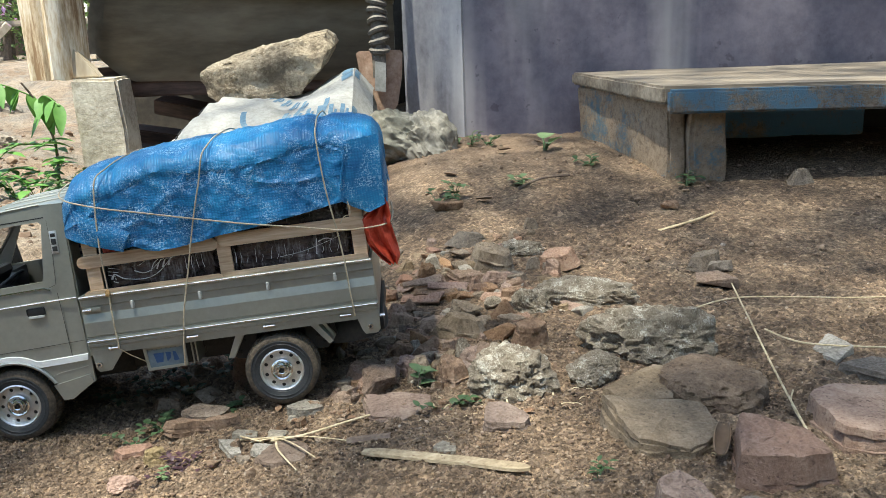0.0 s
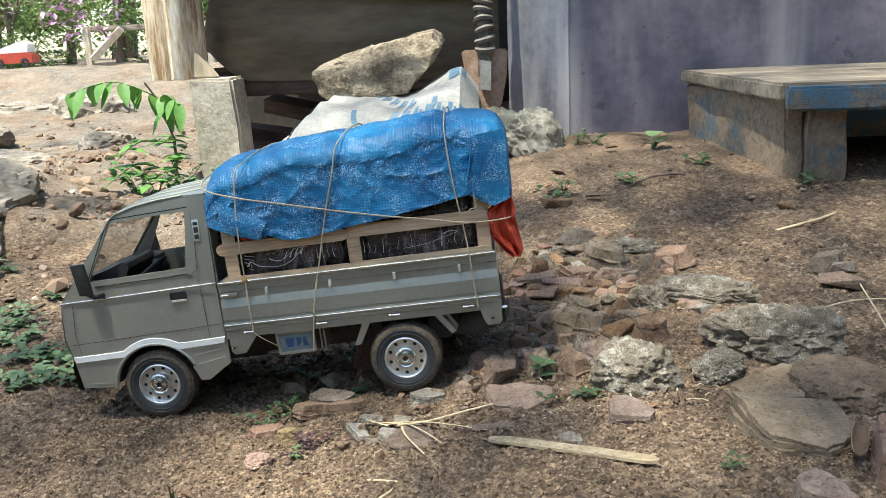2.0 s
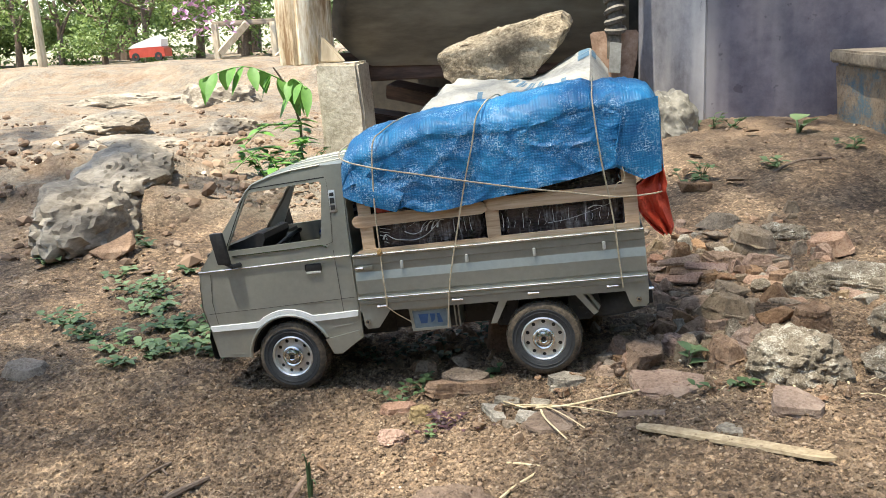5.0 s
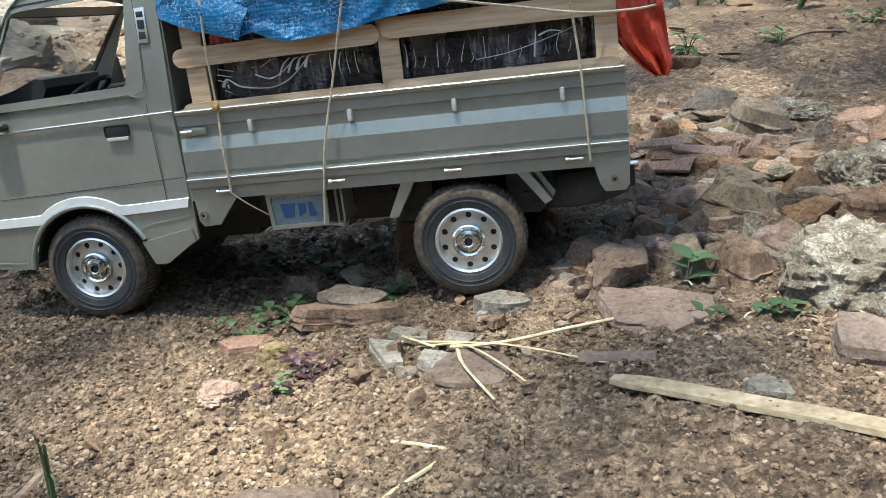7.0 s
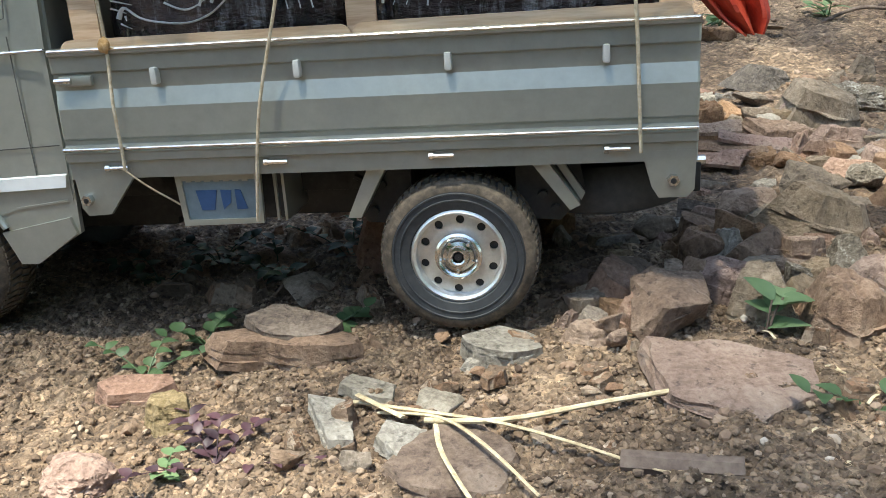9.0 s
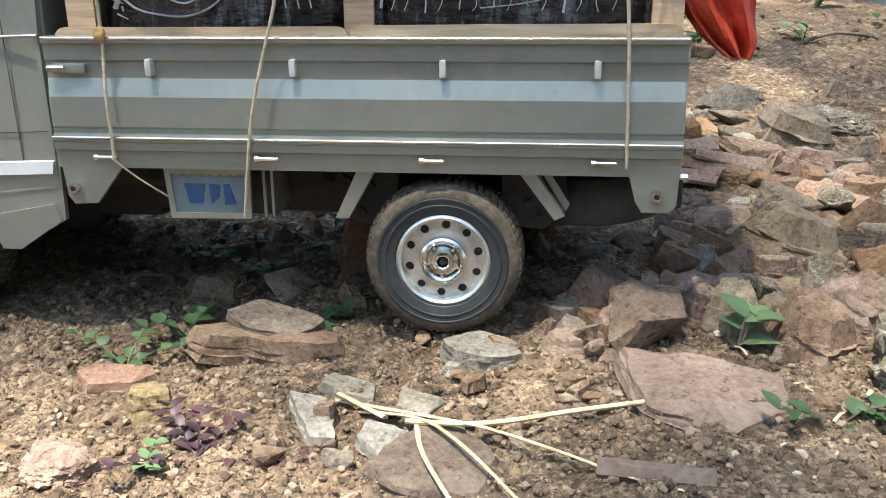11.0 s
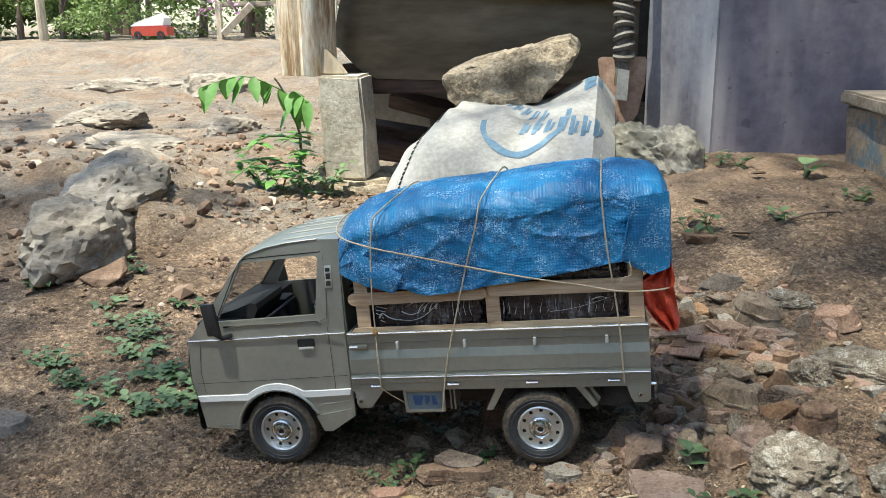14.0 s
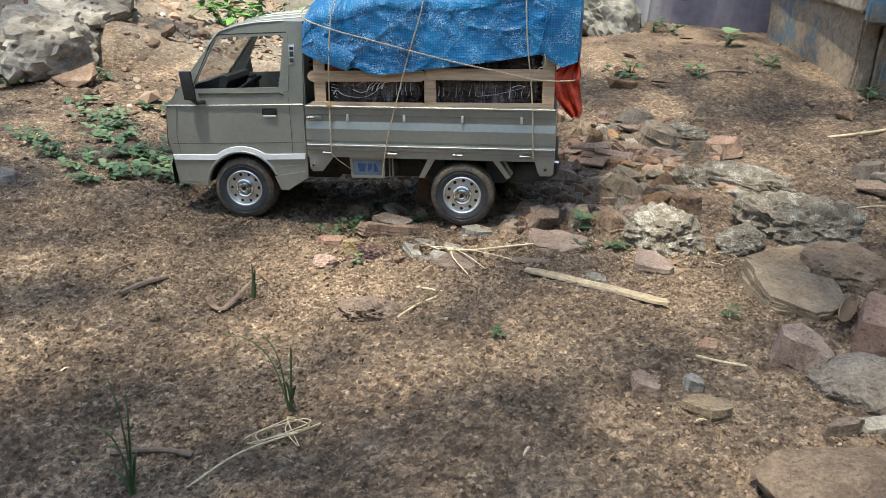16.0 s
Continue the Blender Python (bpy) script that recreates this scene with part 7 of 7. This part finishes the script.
def crumpled(name, x, y, z, w, d, h, seed, material, label, kind_words="bag"):
    """A slack bag: soft hollows with long sharp folds between them."""
    b = bmesh.new()
    bmesh.ops.create_icosphere(b, subdivisions=6, radius=1)
    off = Vector((seed * 3.7, seed * 1.3, seed * 2.1))
    for v in b.verts:
        c = v.co.copy()
        thin = 1 - 2.6 * abs(noise.noise(Vector((c.x * 5 + c.z * 7, c.y * 6, c.z * 3 - c.x * 4)) + off))
        fold = 1 - 2.4 * abs(noise.noise(Vector((c.x * 1.6 + 0.8 * c.z, c.y * 1.6, c.z * 0.9)) + off))
        crease = 1 - 2.4 * abs(noise.noise(Vector((c.x * 4 + c.z * 2, c.y * 4, c.z * 2.2)) + off))
        c *= 1 + 0.16 * fold + 0.07 * crease + 0.03 * thin + 0.12 * noise.noise(c * 0.9 + off)
        v.co = Vector((c.x * w / 2, c.y * d / 2, c.z * h * 0.62 + h * 0.33))
    thing(name, b, material, label, kind_words, at=Matrix.Translation((x, y, z)))


crumpled("crumpled_bag", 0.255, 0.98, 0.078, 0.15, 0.12, 0.085, 3.3, RAG, "crumpled dirty grey-green plastic bag on the ground")
crumpled("pale_rag", 0.335, 0.95, 0.060, 0.10, 0.10, 0.10, 6.7, RAG_PALE, "crumpled pale grey plastic rag beside the shovel", "rag")
crumpled("stuffed_bag", 0.195, 1.20, 0.07, 0.08, 0.12, 0.14, 5.1, RAG, "stuffed dirty grey bag behind the sack")


def shovel():
    s = thing("shovel", None, None, "old rusty shovel with a bound handle leaning on the wall", "shovel")
    outline = [(-0.052, 0.145), (-0.045, 0.150), (0.046, 0.147), (0.051, 0.140), (0.046, 0.09), (0.032, 0.03), (0.012, 0.0), (-0.006, 0.0), (-0.030, 0.03), (-0.046, 0.09)]
    b = plate(outline, (), 0.004)
    bmesh.ops.subdivide_edges(b, edges=[e for e in b.edges if e.calc_length() > 0.03], cuts=3)
    bmesh.ops.triangulate(b, faces=b.faces[:])
    for v in b.verts:
        v.co.y += 8 * v.co.x ** 2
    place = pose(0.250, 1.20, 0.128, -3, -2, 0)
    part("blade", b, RUST, s, "rust-brown iron blade").matrix_basis = place
    part("handle", rod([(-0.003, -0.006, 0.09), (0.004, -0.01, 0.25), (0.02, 0.0, 0.60)], 0.015, 14), BINDING, s).matrix_basis = place
    for k in range(14):
        z = 0.150 + 0.020 * k
        ring = [(0.002 + 0.00004 * k + 0.0175 * math.cos(a), -0.008 + 0.017 * math.sin(a), z + 0.006 * math.sin(a + k)) for a in (2 * math.pi * j / 16 for j in range(17))]
        part("binding_strip", rod(ring, 0.0065, 6), BINDING, s, "dark rubber strip bound round the handle").matrix_basis = place
    part("pale_tag", plate([(-0.016, 0.062), (0.008, 0.058), (0.013, 0.12), (-0.010, 0.125)], (), 0.003, at=-0.030), SACK, s, "pale rag strip").matrix_basis = place


shovel()


# ---- house wall and low bench ----
def wall_sheet(p, q, z0, z1, material, name, label, thick=0.05, seed=0):
    p, q = Vector(p), Vector(q)
    d = (q - p).normalized()
    n = Vector((-d.y, d.x))
    rows = []
    for i in range(13):
        s = p.lerp(q, i / 12)
        rows.append([(s.x + n.x * 0.004 * noise.noise(Vector((i, z * 5, seed))), s.y + n.y * 0.004 * noise.noise(Vector((i, z * 5, seed))), z) for z in np.linspace(z0, z1, 13)])
    b = grid_sheet(rows)
    far_rows = [[(x + n.x * thick, y + n.y * thick, z) for x, y, z in r] for r in rows]
    grid_sheet(far_rows[::-1], b)
    for k in (0, -1):
        grid_sheet([rows[k], far_rows[k]], b)
    tagged(new(name, mesh_of(name, b, material)), label, "wall", kind="structure")


# angled end of the wall, lighter in tone than the rest
wall_sheet((0.30, 1.31), (0.420, 1.112), 0.02, 1.9, PURPLE_LIGHT, "wall_1", "worn grey-blue angled end of the house wall", 0.05, 1)
wall_sheet((0.424, 1.108), (2.6, 1.02), 0.02, 1.9, PURPLE, "wall_2", "dull purple painted house wall", 0.05, 2)


def bench():
    t = thing("low_bench", None, None, "low worn wooden bench with flaking blue paint by the wall", "bench")
    top = rough_block([(0.685, 0.60, 0.190), (1.9, 0.56, 0.176), (1.9, 1.00, 0.195), (0.634, 1.03, 0.198)], [(0.685, 0.60, 0.218), (1.9, 0.56, 0.203), (1.9, 1.00, 0.220), (0.634, 1.03, 0.222)], 7, 0.004, 0.003)
    part("bench_top", top, BENCHTOP, t, "grey worn plank top")
    part("front_rail", rough_block([(0.69, 0.578, 0.176), (1.9, 0.538, 0.160), (1.9, 0.558, 0.160), (0.69, 0.598, 0.176)], [(0.69, 0.578, 0.212), (1.9, 0.538, 0.198), (1.9, 0.558, 0.198), (0.69, 0.598, 0.212)], 8, 0.004, 0.002), BENCHBLUE, t, "front rail in flaking blue paint")
    part("side_panel", rough_block([(0.705, 0.62, 0.03), (0.735, 0.62, 0.03), (0.68, 1.02, 0.03), (0.65, 1.02, 0.03)], [(0.70, 0.62, 0.191), (0.73, 0.62, 0.191), (0.675, 1.02, 0.196), (0.645, 1.02, 0.196)], 9, 0.004, 0.004), BENCHSIDE, t, "worn side board with traces of blue")
    part("leg", rough_block(square(0.733, 0.80, 0.605, 0.66, 0.0), square(0.733, 0.79, 0.605, 0.66, 0.189), 10, 0.006, 0.006), BENCHSIDE, t)
    part("lower_board", rough_block(square(0.80, 1.08, 0.72, 0.745, 0.115), square(0.80, 1.08, 0.72, 0.745, 0.165), 11, 0.003, 0.003), BENCHBLUE, t, "inner board in faded blue")
    part("leg", rough_block(square(1.75, 1.80, 0.60, 0.65, 0.02), square(1.75, 1.80, 0.60, 0.65, 0.165), 12, 0.005, 0.004), BENCHSIDE, t)
    # dark board added for the shade under the bench
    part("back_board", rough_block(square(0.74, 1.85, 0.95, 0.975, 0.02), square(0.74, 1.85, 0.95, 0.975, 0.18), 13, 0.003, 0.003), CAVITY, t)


bench()


# ---- sapling beside the stump ----
def sapling(x, y, seed):
    rnd = random.Random(seed)
    root = thing("sapling", None, None, "young green sapling with drooping pointed leaves by the stump", "sapling", at=Matrix.Translation((x, y, ground_z(x, y))))
    stem = curve_through([(0, 0, -0.01), (0.012, 0.0, 0.12), (-0.01, -0.02, 0.22), (-0.03, -0.03, 0.262)], 6)
    part("stem", rod(stem, 0.0036, 8, None, 0.002), BARK, root)
    branches = [((-0.01, -0.02, 0.23), (-0.09, -0.06, 0.268), (-0.185, -0.08, 0.245)), ((0.0, 0, 0.2), (0.03, -0.07, 0.235), (0.07, -0.10, 0.215)), ((0, 0, 0.05), (-0.06, -0.06, 0.08), (-0.13, -0.1, 0.03)), ((0, 0, 0.07), (0.03, -0.05, 0.10), (0.05, -0.09, 0.08)), ((0, 0, 0.02), (-0.02, -0.08, 0.05), (-0.01, -0.13, 0.03)), ((0.01, 0, 0.10), (0.03, -0.05, 0.14), (0.0, -0.09, 0.12)), ((0.01, 0, 0.12), (-0.05, -0.05, 0.13), (-0.10, -0.08, 0.09))]
    for k, br in enumerate(branches):
        pts = curve_through(br, 5)
        part("branch", rod(pts, 0.0018, 6, None, 0.001), LEAF_SAP, root)
        for j in range(12 if k < 2 else 8):
            p = pts[min(len(pts) - 1, 1 + j % 10)]
            a = rnd.uniform(0, 6.28)
            if k < 2:
                way = (0.45 * math.cos(a), 0.45 * math.sin(a) - 0.15, -0.85)
                ln, wd = rnd.uniform(0.042, 0.066), rnd.uniform(0.020, 0.030)
            else:
                way = (math.cos(a), math.sin(a), rnd.uniform(-0.2, 0.3))
                ln, wd = rnd.uniform(0.035, 0.055), rnd.uniform(0.018, 0.026)
            b = blade(bmesh.new(), p, way, ln, wd, 0.15, rnd.uniform(-0.15, 0.15), 7, 0.3)
            part("leaf", b, LEAF_SAP, root)


sapling(-0.50, 1.24, 3)
for k, (x, y) in enumerate(((-0.52, 1.18), (-0.45, 1.16), (-0.58, 1.22), (-0.40, 1.17))):
    weed("leafy_weed", x, y, 6, 0.036, 0.017, 0.075, LEAF_PALE if k % 2 else LEAF_SAP, "light green leafy weed at the foot of the stump", 120 + k, 0.06, LEAF_SAP, 5, "weed", "leafy weeds")


# ---- distance: trees, flowering bush, fence, far shelter and car ----
def leaf_cloud(n, centre, size, leaf, seed, hollow=0.5, gaps=-0.12):
    rnd = random.Random(seed)
    b_v, b_f = [], []
    for k in range(n):
        while True:
            p = Vector((rnd.uniform(-1, 1), rnd.uniform(-1, 1), rnd.uniform(-1, 1)))
            if hollow * rnd.random() < p.length < 1:
                break
        if noise.noise(p * 2.3 + Vector((seed, 0, 0))) < gaps:
            continue
        c = Vector(centre) + Vector((p.x * size[0], p.y * size[1], p.z * size[2]))
        rot = Euler((rnd.uniform(-0.9, 0.9), rnd.uniform(-0.9, 0.9), rnd.uniform(0, 6.28))).to_matrix()
        l = leaf * rnd.uniform(0.6, 1.3)
        o = len(b_v)
        for q in ((-0.5, 0, 0), (0, -0.24, 0.05), (0.5, 0, -0.06), (0, 0.24, 0.05)):
            b_v.append(c + rot @ (Vector(q) * l))
        b_f.append((o, o + 1, o + 2, o + 3))
    return b_v, b_f


def leaves_part(name, clouds, material, parent, label=""):
    vs, fs = [], []
    for v, f in clouds:
        o = len(vs)
        vs += v
        fs += [tuple(i + o for i in q) for q in f]
    me = bpy.data.meshes.new(name)
    me.from_pydata(vs, [], fs)
    me.materials.append(material)
    ob = new(name, me)
    ob.parent = parent
    return tagged(ob, label, kind="stuff")


def tree(x, y, h, crown, n, leaf, seed, name="tree", label="leafy green tree beyond the yard", low=0.15, gaps=7):
    rnd = random.Random(seed)
    t = thing(name, None, None, label, "bush" if "bush" in name else "tree", at=Matrix.Translation((x, y, ground_z(x, y))))
    part("trunk", rod(curve_through([(0, 0, -0.1), (0.03 * h, 0, h * 0.3), (0, 0.03 * h, h * 0.62)], 5), 0.035 * h, 10, None, 0.012 * h), BARK, t)
    for k in range(5):
        a = 1.3 * k
        part("limb", rod(curve_through([(0.015 * h, 0.01 * h, h * (0.25 + 0.06 * k)), (crown * 0.3 * math.cos(a), crown * 0.3 * math.sin(a), h * 0.5), (crown * 0.62 * math.cos(a), crown * 0.62 * math.sin(a), h * 0.66)], 4), 0.014 * h, 7, None, 0.004 * h), BARK, t)
    clouds = [leaf_cloud(n // gaps, (rnd.uniform(-0.75, 0.75) * crown, rnd.uniform(-0.75, 0.75) * crown, h * rnd.uniform(low + 0.12, 0.9)), (crown * rnd.uniform(0.35, 0.6), crown * rnd.uniform(0.35, 0.6), h * rnd.uniform(0.10, 0.2)), leaf, seed * 31 + k) for k in range(gaps)]
    leaves_part("crown", clouds, LEAF_FAR if "garden" in name else LEAF_YARD, t)
    return t


for k, (x, y, h, c) in enumerate(((-10.5, 13.0, 5, 2.2), (-8.6, 14.5, 5.5, 2.6), (-6.4, 15.0, 6, 2.6), (-4.6, 14, 5, 2.2), (-12.8, 12.0, 5, 2.4), (-7.6, 18, 8, 3.2), (-3.0, 16, 6, 2.6), (-11.0, 18, 8, 3.4), (-9.4, 11.6, 1.6, 1.3), (-7.2, 12.2, 1.5, 1.4))):
    tree(x, y, h, c, 5200, 0.16, 10 + k, low=0.0)
for k, (x, y, h) in enumerate(((-11.6, 10.6, 1.5), (-10.4, 10.9, 1.8), (-9.3, 11.4, 1.6), (-8.3, 10.9, 1.7), (-7.4, 10.6, 1.5), (-6.6, 10.4, 1.5), (-5.9, 10.3, 1.7), (-5.2, 10.5, 2.0), (-3.3, 10.2, 1.9), (-2.4, 10.0, 1.8))):
    tree(x, y, h, 0.85, 3600, 0.075, 140 + k, "bush", "dense light green bush along the yard's edge", -0.1, 8)
bush = tree(-4.15, 9.6, 2.1, 1.0, 5200, 0.075, 41, "flowering_bush", "dense bush with small pink-violet flowers behind a fence", 0.0, 9)
leaves_part("blossom", [leaf_cloud(150, (rx, ry, rz), (0.5, 0.4, 0.4), 0.085, 70 + k, 0.8) for k, (rx, ry, rz) in enumerate(((-0.5, -0.6, 0.8), (0.2, -0.7, 1.1), (-0.6, -0.5, 1.5), (0.0, -0.8, 0.6), (0.6, -0.6, 1.7), (-0.9, -0.5, 1.1)))], FLOWER, bush, "pink-violet flowers")


def fence():
    f = thing("fence", None, None, "rough pale timber fence with a leaning brace", "fence", at=Matrix.Translation((-4.2, 8.9, ground_z(-4.2, 8.9))))
    for x, h in ((0.0, 0.43), (0.72, 0.42), (1.4, 0.46)):
        part("fence_post", box(x - 0.032, x + 0.032, -0.03, 0.03, -0.1, h, 0.006), PALEWOOD, f)
    part("fence_rail", box(-0.05, 2.2, 0.03, 0.06, 0.40, 0.46, 0.006), BENCHTOP, f)
    part("fence_brace", rod([(0.05, -0.03, 0.10), (0.42, -0.03, 0.42)], 0.05, 4), PALEWOOD, f)
    part("fence_brace", rod([(0.75, -0.03, 0.02), (1.1, -0.03, 0.28)], 0.05, 4), PALEWOOD, f)


fence()


def far_pole():
    thing("timber_pole", rod([(-7.0, 9.6, 0.0), (-6.98, 9.6, 1.6)], 0.06, 10), PALEWOOD, "bare pale timber pole at the yard's edge", "pole")


far_pole()


def far_stand():
    s = thing("open_stand", None, None, "small open stand with pale posts and a flat roof", "stand", at=Matrix.Translation((-9.2, 10.6, ground_z(-9.2, 10.6))))
    for x in (-1.2, 0.55):
        part("stand_post", box(x - 0.04, x + 0.04, -0.04, 0.04, -0.05, 0.60, 0.005), CAR_WHITE, s)
    part("stand_roof", box(-1.3, 0.62, -0.4, 0.5, 0.60, 0.65, 0.01), CONCRETE, s)
    part("stand_board", box(-1.25, 0.55, -0.03, 0.03, 0.0, 0.08, 0.01), CAR_WHITE, s)


far_stand()


def far_cart():
    c = thing("hand_cart", None, None, "small red hand cart under a white cover beside the bushes", "cart", at=Matrix.Translation((-4.66, 8.1, ground_z(-4.66, 8.1) + 0.01)) @ Matrix.Scale(0.34, 4))
    side = [(-0.62, 0.1), (-0.62, 0.34), (-0.45, 0.40), (0.5, 0.42), (0.62, 0.36), (0.62, 0.1)]
    part("cart_body", plate(side, (), 0.5), CAR_RED, c)
    part("cover", plate([(-0.66, 0.40), (-0.45, 0.52), (0.35, 0.76), (0.55, 0.66), (0.5, 0.42)], (), 0.46, at=0.02), CAR_WHITE, c, "white cart cover")
    for x in (-0.4, 0.4):
        b = lathe([(0.13, -0.02), (0.13, 0.06), (0.05, 0.06), (0.05, -0.02)], 20)
        part("cart_wheel", b, BLACK, c).matrix_basis = Matrix.Translation((x, 0, 0.12))


far_cart()


# ---- the unseen shade tree overhead and the added house eave ----
def shade_tree():
    # out of view; placed along the sun's way for its dappled shade
    t = thing("shade_tree", None, None, "tall leafy shade tree out of view over the yard", "tree")
    part("trunk", rod(curve_through([(-8.6, -6.2, -0.2), (-8.5, -6.1, 3.0), (-8.0, -5.6, 6.2), (-7.0, -4.6, 9.0)], 6), 0.26, 12, None, 0.08), BARK, t)
    for x, y in ((-2.6, -1.4), (-1.2, -3.2), (0.2, -2.4), (-2.8, -3.6), (-0.4, -1.4)):
        part("limb", rod(curve_through([(-7.9, -5.5, 6.4), ((x - 7.9) / 2, (y - 5.5) / 2, 8.0), (x, y, 9.3)], 5), 0.06, 8, None, 0.012), BARK, t)
    rnd = random.Random(77)
    clouds = []
    # a loose crown over the truck and the rubble, open towards the sack and the yard
    def thick(x, y):
        """How many leaves hang over a place, set by the shade wanted there: open to the yard, thin over the bank, thick
        over the truck.
        """
        if x < -0.22 and y > 0.30:
            return 90 if x < -0.55 and y < 1.0 else 25 if y < 0.6 else 0
        if -0.24 < x < -0.02 and -0.03 < y < 0.14:
            return 190
        if math.hypot((x + 0.01) / 0.17, (y + 0.075) / 0.10) < 1.0:
            return 6
        if y > 0.66 and x < 0.42:
            return 60 if x > -0.3 else 0
        if x > 0.34 and y > -0.16:
            return rnd.choice((60, 85, 110, 135))
        if 0.10 < x < 0.38 and -0.30 < y < -0.08:
            return 55
        return rnd.choice((118, 130, 142))
    step_ = 0.12
    for i in range(-13, 20):
        for j in range(-18, 12):
            x, y, z = i * step_, j * step_, rnd.uniform(7.6, 9.4)
            c = Vector((x + rnd.uniform(-0.04, 0.04), y + rnd.uniform(-0.04, 0.04), 0)) + SUN_TO * (z / SUN_TO.z)
            leaves = thick(x, y)
            if leaves:
                clouds.append(leaf_cloud(int(leaves * 0.185), c, (0.12, 0.12, 0.35), 0.072, 900 + len(clouds), 0.2, -0.45))
    # the crown's ragged rim
    rim = random.Random(78)
    for k in range(150):
        a = rim.uniform(math.pi * 0.98, math.pi * 2.12)
        reach = 1.0 + 0.22 * noise.noise(Vector((math.cos(a) * 2.3, math.sin(a) * 2.3, 5.0)))
        d = reach * rim.uniform(0.78, 1.12)
        x, y, z = 0.36 + 2.55 * d * math.cos(a), -0.35 + 2.45 * d * math.sin(a), rim.uniform(7.4, 9.4)
        if -1.5 < x < 2.2 and y > -2.1:
            continue
        clouds.append(leaf_cloud(rim.randint(60, 110), Vector((x, y, 0)) + SUN_TO * (z / SUN_TO.z), (0.26, 0.26, 0.35), 0.075, 3000 + k, 0.2, -0.45))
    for k in range(16):
        x, y, z = rnd.uniform(-2.8, -0.75), rnd.uniform(0.7, 2.6), rnd.uniform(8, 10)
        clouds.append(leaf_cloud(70, Vector((x, y, 0)) + SUN_TO * (z / SUN_TO.z), (0.4, 0.4, 0.4), 0.11, 2000 + k, 0.2))
    leaves_part("crown", clouds, LEAF_FAR, t)


shade_tree()
# unseen trees and bushes added behind the camera to block low skylight
for k, (x, y, h, c) in enumerate(((-6.0, -1.5, 3.0, 1.6), (-4.2, -4.6, 2.8, 1.7), (-1.8, -5.4, 3.0, 1.8), (0.8, -5.2, 2.8, 1.8), (3.2, -4.4, 3.0, 1.8), (4.8, -2.0, 3.6, 1.8), (5.2, 0.2, 3.6, 1.6), (-2.9, -5.0, 2.6, 1.3), (-0.5, -4.7, 2.4, 1.3), (2.0, -4.4, 2.6, 1.4))):
    tree(x, y, h, c, 4200, 0.34, 200 + k, "garden_tree", "unseen dense leafy tree added to block low skylight", low=-0.1, gaps=12)
# unseen slab added over the wall; its front edge sets the shade
tagged(new("house_eave", mesh_of("house_eave", box(-0.75, 2.6, 1.0, 3.2, 1.9, 1.95), REDBEAM)), "unseen low eave added to shade the house wall", "eave", kind="structure")
